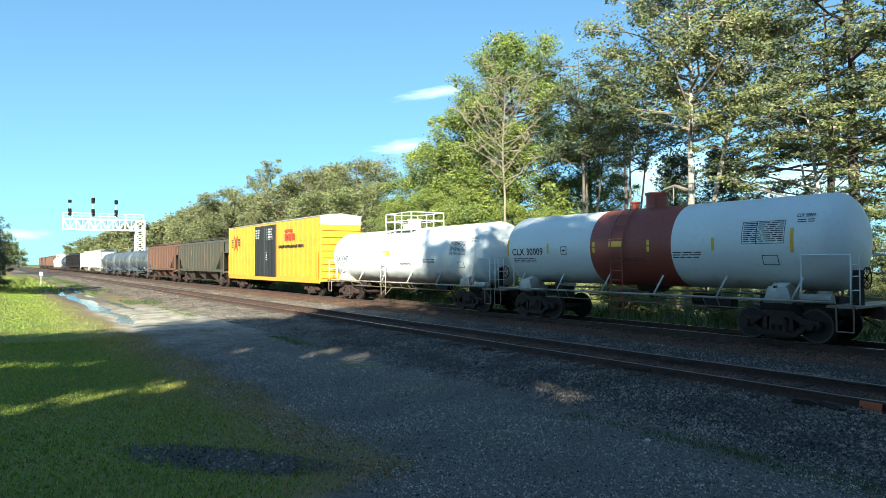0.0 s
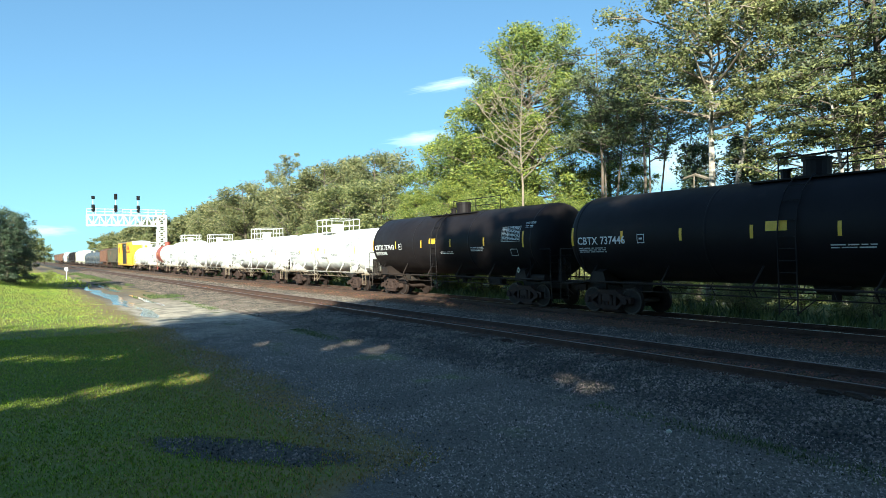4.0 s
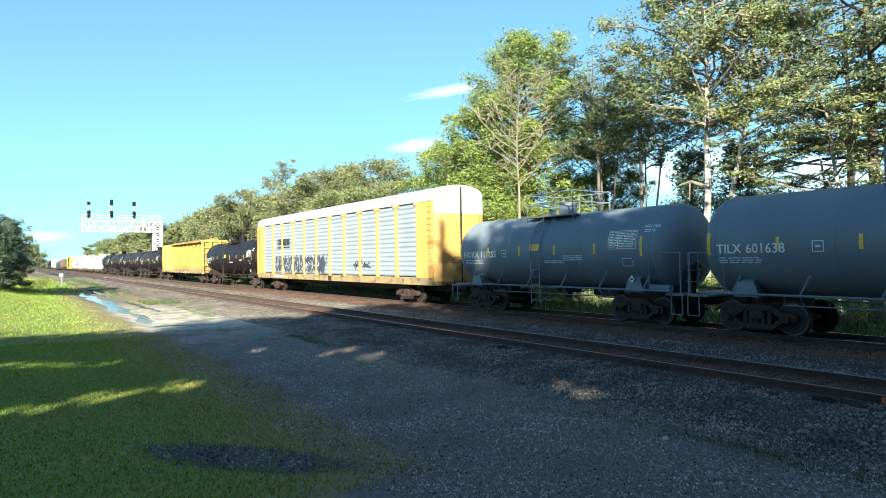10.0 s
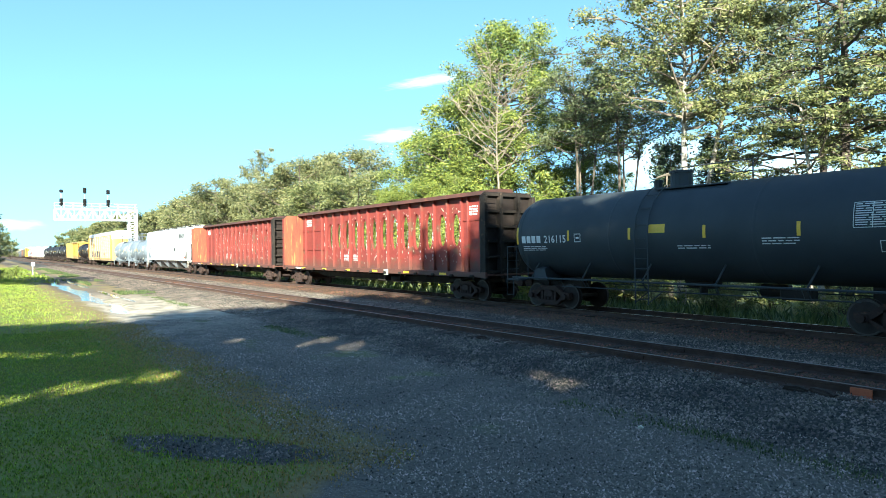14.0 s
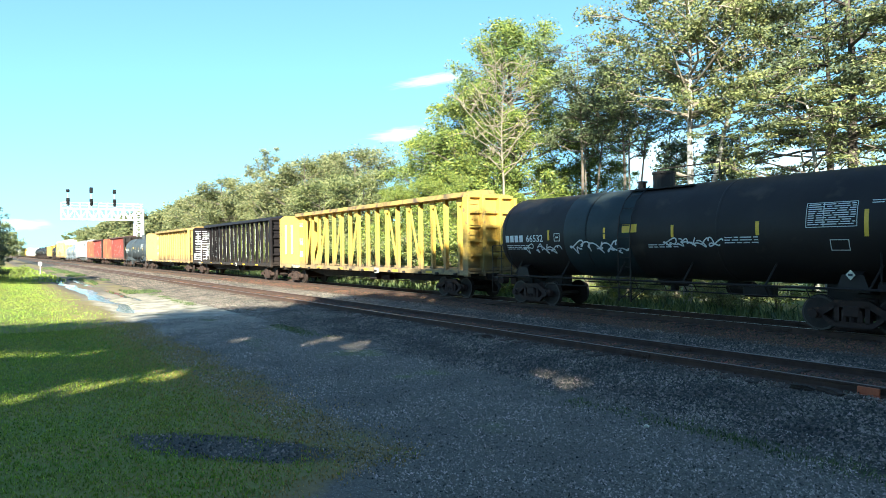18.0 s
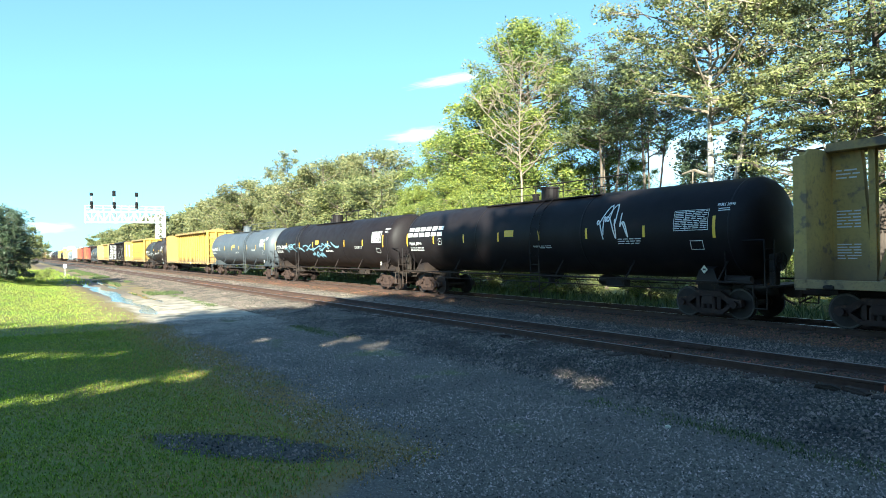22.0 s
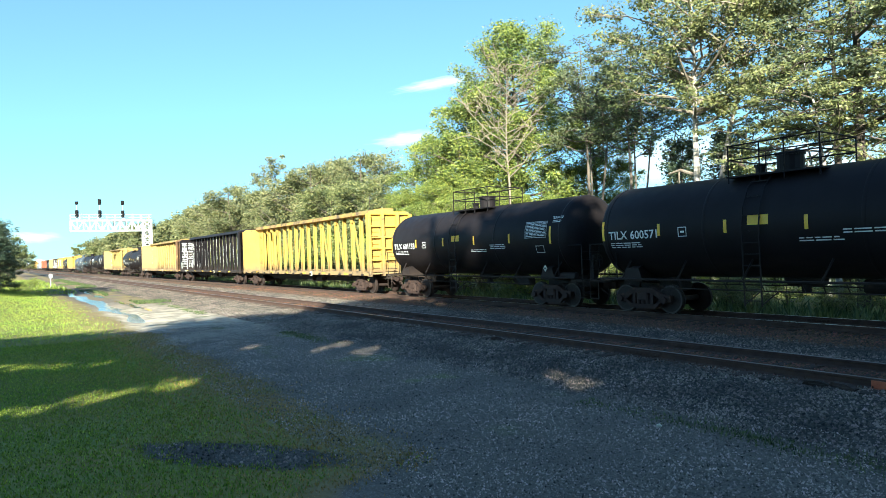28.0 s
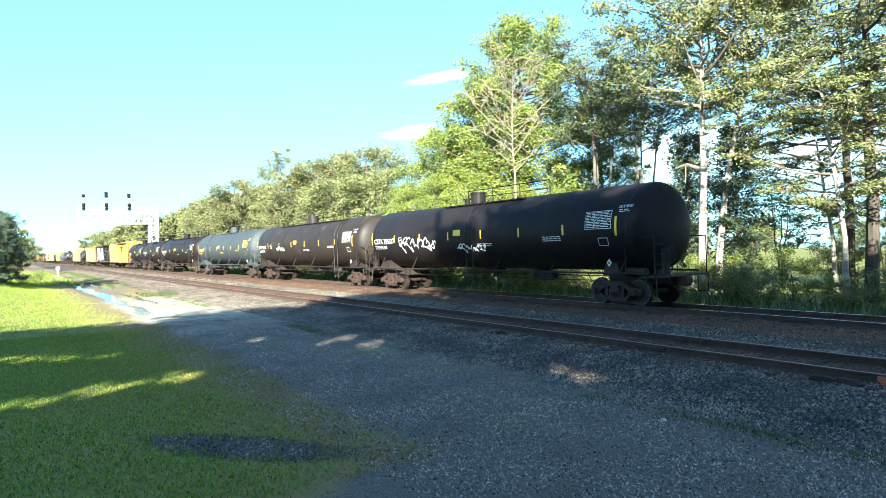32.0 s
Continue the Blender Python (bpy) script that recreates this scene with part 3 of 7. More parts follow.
scatter_blades("grass", 230000, (-26, 1, -4.5, 6.2), (0.015, 0.045), M_BLADE, 11, "short mown lawn grass", on_lawn)
scatter_blades("grass", 60000, (-75, -24, -9, 6.2), (0.03, 0.07), M_BLADE, 12, "lawn grass along the gravel road", on_lawn, 1.0)
scatter_blades("dry_grass", 130000, (-27, -3.5, 0.8, 5.6), (0.012, 0.04), M_DRYBLADE, 13, "dry trodden grass at the margin of the lawn", on_worn_rim, 1.2)


def at_foot(x, y):
    """A ragged line of low weeds at the foot of the ballast."""
    d = abs(y - 8.47 - 0.12 * noise.noise(V3((x * 0.8, 0, 2))))
    strip = -8.2 < x < -2.5 or -23 < x < -18.6 or x < -33
    return strip and random.random() < math.exp(-(d / 0.24) ** 2) * (0.4 + 0.9 * noise.noise(V3((x * 1.1, y, 9))))


scatter_blades("grass", 45000, (-45, -2.5, 7.8, 9.2), (0.02, 0.06), M_WEED, 14, "low weeds at the foot of the ballast", at_foot)
scatter_blades("grass", 16000, (-140, -46, 6.6, 9.4), (0.08, 0.2), M_WEED, 16, "rough grass strip between the road and the track", lambda x, y: noise.noise(V3((x * 0.12, y * 0.5, 4))) > 0.02 and puddle_dip(x, y) < 0.01, 1.0)
scatter_blades("grass", 9000, (-150, -70, -9, 6.2), (0.1, 0.25), M_BLADE, 17, "long grass at the far end of the lawn", lambda x, y: True, 1.0)
scatter_blades("tall_grass", 26000, (-150, 6, 21.3, 26), (0.2, 0.6), M_WEED, 15, "tall grass and weeds behind the far track", lambda x, y: True, 1.2)


# ---- tracks ----
RAIL_SECTION = ((-0.076, -0.18), (0.076, -0.18), (0.076, -0.168), (0.015, -0.14), (0.009, -0.05), (0.036, -0.038), (0.036, -0.006), (0.028, 0.0), (-0.028, 0.0), (-0.036, -0.006), (-0.036, -0.038), (-0.009, -0.05), (-0.015, -0.14), (-0.076, -0.168))


def make_track(y, z, top, label):
    tr = thing("railway_track", label, "railway track", Matrix.Translation((0, y, z)), group="railway tracks", kind="structure")
    for sgn in (-1, 1):
        s = Shape().prism_x([(sgn * 0.753 + a, b) for a, b in RAIL_SECTION], -900, 160)
        me = s.mesh("rail", M_RAIL)
        me.materials.append(top)
        for p in me.polygons:
            if p.normal.z > 0.5 and p.center.z > -0.02:
                p.material_index = 1
        part("rail", me, M_RAIL, tr)
    tie = Shape().box(-0.11, 0.11, -1.3, 1.3, -0.36, -0.165, 0.012).mesh("tie", M_TIE)
    rest = Shape()
    for k in range(-110, 12):
        x = k * 0.55 + random.uniform(-0.03, 0.03)
        part("tie", tie, M_TIE, tr, at=pose(x, random.uniform(-0.05, 0.05), random.uniform(-0.012, 0.01), 0, 0, random.uniform(-1, 1)))
    for k in range(-420, -110):
        rest.box(k * 0.55 - 0.11, k * 0.55 + 0.11, -1.3, 1.3, -0.36, -0.165)
    tagged(part("ties", rest, M_TIE, tr), kind="stuff")
    plate = Shape()
    for k in range(-110, 12):
        for sgn in (-1, 1):
            x = k * 0.55
            plate.box(x - 0.09, x + 0.09, sgn * 0.753 - 0.17, sgn * 0.753 + 0.17, -0.172, -0.158)
            plate.box(x - 0.05, x - 0.03, sgn * 0.753 - 0.1, sgn * 0.753 - 0.07, -0.16, -0.12)
    tagged(part("tie_plates", plate, M_RAIL, tr), kind="stuff")
    for x in (-21.5, -9.7, 2.1):
        for sgn in (-1, 1):
            b = Shape().box(x - 0.45, x + 0.45, sgn * 0.753 - 0.045, sgn * 0.753 + 0.045, -0.14, -0.05, 0.01)
            for d in (-0.35, -0.21, -0.07, 0.07, 0.21, 0.35):
                b.tube((x + d, sgn * 0.753 - 0.07, -0.095), (x + d, sgn * 0.753 + 0.07, -0.095), 0.02)
            part("joint_bar", b, M_RAIL, tr)
    return tr


make_track(NEAR_Y, 0.0, M_DULLTOP, "near track with rusty rails on weathered wooden sleepers")
make_track(FAR_Y, FAR_Z, M_RAILTOP, "far track with polished rails carrying the train")
mk = Shape().box(-0.17, 0.17, -0.02, 0.02, -0.155, -0.03, 0.008).box(-0.18, 0.18, -0.06, 0.0, -0.17, -0.155, 0.004)
single("rail_marker", mk, M_MARKER, "orange painted steel plate clipped to the near rail", "rail marker", Matrix.Translation((-4.85, NEAR_Y - 0.753 - 0.07, 0.0)))


# loose bits on the ballast shoulder
for x, y, turn_, long_ in ((-5.75, 11.55, 20, 0.2), (-5.32, 11.62, -15, 0.24), (-14.4, 11.5, 40, 0.16)):
    sc_ = Shape().prism([(-long_, 0), (long_ * 0.9, 0), (long_, 0.05), (long_ * 0.3, 0.09), (-long_ * 0.8, 0.07)], -0.06, 0.05).box(-long_ * 0.5, long_ * 0.7, -0.09, -0.02, 0.0, 0.04, 0.006)
    single("tie_fragment", sc_, M_TIE, "dark splintered piece of old sleeper on the ballast", "wood scrap", pose(x, y, ground_z(x, y) + 0.005, 0, 4, turn_))
rk_ = Shape().prism([(-0.06, 0), (0.05, -0.005), (0.07, 0.035), (0.02, 0.075), (-0.045, 0.06)], -0.05, 0.045).prism([(-0.04, 0.01), (0.04, 0.01), (0.03, 0.055), (-0.02, 0.06)], -0.065, 0.06)
single("rock", rk_, M_CREAM, "single pale stone beside the gravel road", "rock", pose(-6.3, 8.05, ground_z(-6.3, 8.05), 0, 0, 30) @ Matrix.Scale(0.65, 4))


# ---- signal gantry ----
def make_gantry(x):
    g = thing("signal_gantry", "white steel cantilever signal bridge with three signals", "signal gantry", Matrix.Translation((x, 0, 0)))
    s = Shape()
    y0, y1 = 22.45, 23.9
    for dx in (-0.6, 0.6):
        for y in (y0, y1):
            s.tube((dx, y, -0.6), (dx, y, 10.4), 0.14, 6)
    part("mast", s, M_GALV, g)
    s = Shape()
    for k in range(9):
        z = -0.2 + k * 1.15
        for dx in (-0.6, 0.6):
            s.tube((dx, y0, z), (dx, y1, z + 1.15), 0.07, 5).tube((dx, y1, z), (dx, y0, z + 1.15), 0.07, 5).tube((dx, y0, z), (dx, y1, z), 0.06, 5)
        for y in (y0, y1):
            s.tube((-0.6, y, z), (0.6, y, z + 1.15), 0.04, 5)
    part("mast_bracing", s, M_GALV, g)
    ya = 10.6
    for zz in (8.35, 10.2):
        for dx in (-0.6, 0.6):
            part("chord", Shape().box(dx - 0.12, dx + 0.12, ya, y1, zz - 0.14, zz + 0.14, 0.02), M_GALV, g)
    s = Shape()
    k = 0
    y = ya
    while y < y0 - 0.1:
        y2 = y + 1.0
        for dx in (-0.6, 0.6):
            s.tube((dx, y, 8.35 if k % 2 else 10.2), (dx, y2, 10.2 if k % 2 else 8.35), 0.085, 5).tube((dx, y, 8.35), (dx, y, 10.2), 0.08, 5)
        s.tube((-0.6, y, 8.35), (0.6, y2, 8.35), 0.04, 5).tube((-0.6, y, 10.2), (0.6, y, 10.2), 0.04, 5)
        y, k = y2, k + 1
    part("lattice", s, M_GALV, g)
    part("walkway", Shape().box(-0.5, 0.5, ya, y1, 10.3, 10.36), M_GALV, g)
    s = Shape()
    for dx in (-0.62, 0.62):
        for zz in (10.85, 11.35):
            s.tube((dx, ya, zz), (dx, y1, zz), 0.03, 5)
        for k in range(10):
            s.tube((dx, ya + k * 1.45, 10.3), (dx, ya + k * 1.45, 11.35), 0.03, 5)
    part("handrail", s, M_GALV, g)
    for y, tall in ((11.6, 0.55), (15.27, 1.05), (19.05, 0.8)):
        mast = part("signal_mast", Shape().tube((0.2, y, 10.3), (0.2, y, 13.1 + tall * 0.6), 0.06, 6), M_GALV, g)
        for z, h in ((10.75, 1.35), (13.1, tall)):
            hd = Shape().box(0.3, 0.62, y - 0.28, y + 0.28, z, z + h, 0.08)
            for i in range(3 if h > 0.9 else 1):
                zc = z + h * (i + 0.5) / (3 if h > 0.9 else 1)
                hd.tube((0.62, y, zc), (0.92, y, zc - 0.03), 0.16, 8)
            part("signal_head", hd, M_SIGNAL, mast, "black signal head with hooded lenses")
    return g


make_gantry(-133.5)


# ---- trees ----
def limb(shape, pts, r0, r1, n):
    """A tapered, jointed branch."""
    rings = []
    for i, p in enumerate(pts):
        d = (V3(pts[min(i + 1, len(pts) - 1)]) - V3(pts[max(i - 1, 0)])).normalized()
        u = d.cross(V3((0.3, 0.95, 0.1))).normalized()
        w = d.cross(u)
        r = r0 + (r1 - r0) * i / (len(pts) - 1)
        rings.append([V3(p) + (u * math.cos(a) + w * math.sin(a)) * r for a in (2 * math.pi * k / n for k in range(n))])
    vs = [p for ring in rings for p in ring]
    fs = [(i * n + k, i * n + (k + 1) % n, (i + 1) * n + (k + 1) % n, (i + 1) * n + k) for i in range(len(pts) - 1) for k in range(n)]
    fs += [tuple(range(n))[::-1], tuple(range((len(pts) - 1) * n, len(pts) * n))]
    shape.add(vs, fs)


def tree_meshes(seed, tall, radius, start, spread, limbs, per, size, leaves, bark, clump=1.1, droop=0.0, lean=(0, 0), fork=1, twig=None, wide=0.5, turn=(0.8, -0.62, 0.35), open_to=None, outline=None, flat=0.75, lift=None, subs=3, stub=None):
    """Trunk and crown of one tree. start: where the crown begins, as a share of the height; wide: height share of its widest place.
    outline: (share of the crown's height, share of its spread) pairs in place of wide; flat: how tall a clump is for its width;
    lift: rise of the boughs for their reach; stub: (height, x, z) of a bare broken bough."""
    rg = random.Random(seed)
    s = Shape()
    centres = []
    stems = []
    for k in range(fork):
        a = rg.uniform(0, 6.28)
        off = 0.0 if fork == 1 else spread * 0.3
        pts = []
        for i in range(9):
            t = i / 8
            bow = math.sin(t * 2.6 + seed) * 0.02 * tall
            pts.append(V3((lean[0] * t * t + math.cos(a) * off * t + bow * 0.6 + rg.uniform(-.06, .06), lean[1] * t * t + math.sin(a) * off * t + bow * 0.4 + rg.uniform(-.06, .06), tall * 0.93 * t * (1 if k == 0 else rg.uniform(.75, .95)))))
        limb(s, pts, radius * (1 if k == 0 else 0.7), radius * 0.12, 8)
        stems.append(pts)
    own = len(s.f)
    twig = twig or bark
    for i in range(limbs):
        pts = stems[i % fork]
        h = start + (0.97 - start) * ((i + rg.random()) / limbs)
        f = h / 0.97 * 8
        j = min(int(f), 7)
        base = pts[j].lerp(pts[j + 1], f - j)
        rel = (h - start) / (1 - start)
        prof = math.sqrt(max(0.02, 1 - ((rel - wide) / (1.05 - wide if rel > wide else wide + 0.25)) ** 2))
        if outline:
            prof = float(np.interp(rel, [q[0] for q in outline], [q[1] for q in outline]))
        reach = spread * prof * rg.uniform(0.55, 1.1)
        a = i * 2.4 + rg.uniform(-0.5, 0.5)
        rise = reach * ((rg.uniform(0.25, 0.7) * (1 - rel * 0.2) if lift is None else rg.uniform(*lift)) - droop)
        out = [base]
        for q in (0.35, 0.7, 1.0):
            out.append(base + V3((math.cos(a) * reach * q, math.sin(a) * reach * q, rise * q ** 1.3)) + V3([rg.uniform(-.18, .18) for _ in range(3)]))
        limb(s, out, radius * 0.34 * (1.1 - 0.7 * rel), 0.02, 5)
        for c in range(subs):
            q = rg.uniform(0.35, 0.95)
            b0 = out[1].lerp(out[3], q)
            b1 = b0 + V3((rg.uniform(-1, 1), rg.uniform(-1, 1), rg.uniform(-0.2, 0.9) * min(1, flat * 1.35))) * (0.25 * reach + 0.4)
            limb(s, [b0, b0.lerp(b1, 0.5) + V3((0, 0, 0.08)), b1], 0.035, 0.012, 4)
            centres.append(b1)
        centres += [out[3], out[2].lerp(out[3], 0.4)]
    centres.append(stems[0][8] + V3((0, 0, 0.3)))
    if stub:
        f = stub[0] / (tall * 0.93) * 8
        b0 = stems[0][int(f)].lerp(stems[0][int(f) + 1], f % 1)
        limb(s, [b0, b0 + V3((stub[1] * 0.55, 0, stub[2])), b0 + V3((stub[1], 0.1, stub[2] * 0.7))], 0.09, 0.05, 6)
        limb(s, [b0 + V3((stub[1] * 0.6, 0, stub[2])), b0 + V3((stub[1] * 0.62, 0, stub[2] - 0.9))], 0.04, 0.015, 5)
    trunk = s.mesh("trunk", bark, True)
    trunk.materials.append(twig)
    for poly in list(trunk.polygons)[own:]:
        poly.material_index = 1
    if not per:
        return trunk, None
    nr = np.random.RandomState(seed)
    c = np.array([tuple(p) for p in centres])
    n = len(c) * per
    cc = np.repeat(c, per, 0)
    rad = np.repeat(clump * (0.55 + 0.8 * nr.rand(len(c))), per)
    d = nr.randn(n, 3)
    d /= np.linalg.norm(d, axis=1)[:, None]
    pos = cc + d * (rad * nr.rand(n) ** 0.45)[:, None] * np.array((1, 1, flat))
    if open_to:
        pos = pos[open_to(pos)]
        n = len(pos)
        d = nr.randn(n, 3)
    u = nr.randn(n, 3)
    u[:, 2] *= 0.55
    u /= np.linalg.norm(u, axis=1)[:, None]
    w = np.cross(u, d + 0.5 * nr.randn(n, 3) + turn)
    w /= np.linalg.norm(w, axis=1)[:, None] + 1e-6
    sz = (size * (0.6 + 0.8 * nr.rand(n)))[:, None]
    v = np.stack([pos - u * sz, pos + w * sz * 0.42, pos + u * sz, pos - w * sz * 0.42], 1)
    return trunk, soup("crown", v.reshape(-1, 3), np.arange(4 * n).reshape(-1, 4), leaves)


def plant(name, label, meshes, bark, m, group, category="tree"):
    t = thing(name, label, category, m, group)
    part("trunk", meshes[0], bark, t)
    if meshes[1]:
        part("crown", meshes[1], bark, t)
    return t


def put(x, y, turn=0, scale=1.0):
    """On the ground; every tree keeps its leafier side within 45 degrees of the light."""
    return pose(x, y, ground_z(x, y) - 0.05, 0, 0, (turn + 45) % 90 - 45) @ Matrix.Scale(scale, 4)


DOMED = ((0, 0.8), (0.2, 1.0), (0.5, 0.95), (0.75, 0.85), (0.9, 0.6), (1, 0.3))
OAK = tree_meshes(21, 18.6, 0.32, 0.08, 5.0, 92, 190, 0.09, M_LEAFBRIGHT, M_BARK, 0.85, outline=DOMED)
BROAD = tree_meshes(20, 13.6, 0.28, 0.06, 5.0, 70, 140, 0.09, M_LEAFBRIGHT, M_BARK, 0.8, outline=((0, 0.9), (0.3, 1.0), (0.6, 0.8), (0.85, 0.5), (1, 0.25)))
ROUND = tree_meshes(22, 12.0, 0.24, 0.06, 4.6, 50, 105, 0.12, M_LEAFOLIVE, M_BARK, 0.85, fork=2, wide=0.45)
FARROUND = tree_meshes(22, 12.0, 0.24, 0.06, 4.6, 26, 36, 0.3, M_LEAFOLIVE, M_BARK, 1.25, fork=2, wide=0.45)
FARBUSHY = tree_meshes(23, 10.5, 0.2, 0.05, 4.2, 24, 36, 0.3, M_LEAF, M_BARK, 1.2, fork=3, wide=0.4)
BUSHY = tree_meshes(23, 10.5, 0.2, 0.05, 4.2, 46, 100, 0.12, M_LEAF, M_BARK, 0.85, fork=3, wide=0.4)
UPRIGHT = tree_meshes(19, 12.5, 0.2, 0.12, 3.9, 44, 75, 0.1, M_LEAFOLIVE, M_BARK, 0.6, fork=3, outline=((0, 0.6), (0.4, 1.0), (0.75, 0.9), (1, 0.55)), lift=(0.6, 1.3))
LOCUST = tree_meshes(24, 16.6, 0.15, 0.57, 3.7, 36, 62, 0.085, M_LEAFDARK, M_BARK, 0.62, fork=3, outline=((0, 0.75), (0.35, 1.0), (0.7, 0.85), (1, 0.35)), flat=0.55, lift=(0.1, 0.6), subs=4)
BIRCH = tree_meshes(25, 16.4, 0.22, 0.53, 4.6, 50, 88, 0.085, M_LEAF, M_PALEBARK, 0.62, outline=((0, 0.55), (0.3, 0.95), (0.6, 1.0), (1, 0.5)), subs=4, twig=M_DEADWOOD, stub=(6.0, -1.6, 0.35))
PALE = tree_meshes(18, 14.5, 0.2, 0.6, 3.4, 26, 66, 0.085, M_LEAFOLIVE, M_PALEBARK, 0.6, lean=(2.2, 0.3), outline=((0, 0.6), (0.5, 1.0), (1, 0.4)), subs=4, twig=M_DEADWOOD)
PINE = tree_meshes(26, 17.6, 0.27, 0.42, 4.6, 28, 72, 0.085, M_LEAFDARK, M_PINEBARK, 0.62, droop=0.1, outline=((0, 0.85), (0.3, 0.75), (0.5, 1.0), (0.8, 0.85), (1, 0.3)), flat=0.32, lift=(0.0, 0.4), subs=5)
AIRY = tree_meshes(27, 11.4, 0.13, 0.3, 3.9, 30, 72, 0.07, M_LEAF, M_PALEBARK, 0.6, lean=(-1.0, 0.3), outline=((0, 0.5), (0.2, 0.95), (0.55, 1.0), (0.85, 0.8), (1, 0.3)), flat=0.26, lift=(0.05, 0.5), subs=5, twig=M_BARK)
SAPLING = tree_meshes(17, 7.2, 0.07, 0.2, 2.4, 24, 34, 0.075, M_LEAFDARK, M_BARK, 0.5, fork=3, flat=0.4, lift=(0.2, 0.7))
DEAD = tree_meshes(28, 15.2, 0.12, 0.5, 3.0, 36, 7, 0.05, M_LEAFOLIVE, M_DEADWOOD, 0.5, outline=((0, 0.9), (0.5, 1.0), (0.8, 0.8), (1, 0.3)), lift=(0.5, 1.1), subs=5)
SHRUB = tree_meshes(29, 3.2, 0.06, 0.05, 1.7, 14, 85, 0.07, M_LEAF, M_BARK, 0.6, fork=3, wide=0.4)
BRIGHTSHRUB = tree_meshes(30, 3.8, 0.06, 0.05, 1.9, 14, 85, 0.07, M_LEAFBRIGHT, M_BARK, 0.65, fork=3, wide=0.4)
SPRUCE = tree_meshes(31, 8.0, 0.16, 0.03, 2.4, 50, 70, 0.09, M_LEAFEVER, M_BARK, 0.55, droop=0.35, wide=0.08)
IVY = tree_meshes(16, 8.4, 0.14, 0.1, 1.15, 40, 60, 0.085, M_LEAFEVER, M_BARK, 0.5, outline=((0, 0.9), (0.6, 1.0), (1, 0.5)))

WOOD = "trees behind the tracks"
for x, y, r, sc in ((-35.4, 31, 0, 1.0), (-32.8, 36, 40, 0.72)):
    plant("oak_tree", "tall bright green leafy tree behind the tracks", OAK, M_BARK, put(x, y, r, sc), WOOD)
for x, y, r, sc in ((-41.4, 31.5, 70, 1.1), (-46.8, 32, 140, 0.95), (-37.5, 28.6, 20, 0.62), (-42.0, 28.4, 60, 0.62), (-33.4, 28.6, 10, 0.5), (-30.2, 29.4, 40, 0.44), (-47.5, 28.4, 20, 0.6)):
    plant("oak_tree", "broad bright green leafy tree at the edge of the wood", BROAD, M_BARK, put(x, y, r, sc), WOOD)
plant("dead_tree", "bleached bare dead tree with thin branches", DEAD, M_DEADWOOD, put(-32.4, 27.6, 30), WOOD)
for x, y, r, sc in ((-28.4, 31, 0, 0.99), (-25.4, 31.4, 80, 0.95)):
    plant("locust_tree", "slender dark tree with feathery foliage", LOCUST, M_BARK, put(x, y, r, sc), WOOD)
plant("birch_tree", "tall tree with a pale trunk and a broken bough", BIRCH, M_PALEBARK, put(-18.7, 27.0, 0, 1.0), WOOD)
plant("ash_tree", "leaning tree with a pale peeling trunk", PALE, M_PALEBARK, put(-19.0, 29.0, 0, 1.0), WOOD)
for x, y, r, sc in ((-12.1, 28.0, 0, 1.0), (-16.5, 36, 30, 1.0), (-8.0, 30, 20, 1.02), (-4.0, 34, 280, 1.0), (3.0, 31, 90, 1.0)):
    plant("pine_tree", "tall dark tree with sparse drooping boughs", PINE, M_BARK, put(x, y, r, sc), WOOD)
for x, y, r, sc in ((-12.2, 26.4, 0, 1.0), (-15.0, 31.5, 30, 0.9), (-8.6, 27.0, 20, 0.95), (-5.0, 28.0, 40, 1.0)):
    plant("ash_tree", "airy light green tree with layered boughs and a thin pale trunk", AIRY, M_PALEBARK, put(x, y, r, sc), WOOD)
for x, y, r, sc in ((-18.4, 33.5, 0, 0.95), (-14.0, 34.5, 30, 0.7)):
    plant("sapling", "thin dark sapling with open foliage", SAPLING, M_BARK, put(x, y, r, sc), WOOD)
for x, y, r, sc in ((-20.9, 29.4, 0, 1.0), (-18.6, 30.0, 30, 1.0)):
    plant("ivy_clad_tree", "dark ivy-covered trunk among the pale trees", IVY, M_BARK, put(x, y, r, sc), WOOD)
rs = random.Random(5)
x = -54.0
while x > -330:
    kind_ = rs.choice((ROUND, UPRIGHT, BUSHY) if x > -125 else (FARROUND, FARROUND, FARBUSHY))
    y = 27 + rs.uniform(0, 5) + (2 if x < -120 else 0)
    sc = rs.uniform(0.82, 1.12)
    plant("broadleaf_tree", "rounded olive green tree in the line along the railway" if kind_ in (ROUND, FARROUND, UPRIGHT) else "bushy green tree in the line along the railway", kind_, M_BARK, put(x, y, rs.uniform(-45, 45), sc), WOOD)
    if rs.random() < 0.4:
        plant("broadleaf_tree", "rounded tree in the second row behind the tracks", ROUND if x > -125 else FARROUND, M_BARK, put(x - 3, y + 8, rs.uniform(-45, 45), sc * 1.15), WOOD)
    x -= rs.uniform(5.0, 7.5) * (1 if x > -150 else 1.5)
for i in range(46):
    x = -52 + i * 1.35 + rs.uniform(-0.5, 0.5) if i < 34 else -54 - (i - 34) * 4
    k = SHRUB if rs.random() < 0.6 else BRIGHTSHRUB
    sc = rs.uniform(0.5, 0.85) if x > -28 else rs.uniform(0.8, 1.25)
    if x > -20:
        sc *= 0.62
    plant("shrub", "leafy green shrub at the edge of the wood" if k is SHRUB else "bright green shrub at the edge of the wood", k, M_BARK, put(x, 24.6 + rs.uniform(0, 2.5), rs.uniform(-50, 50), sc), "shrubs behind the tracks", "shrub")

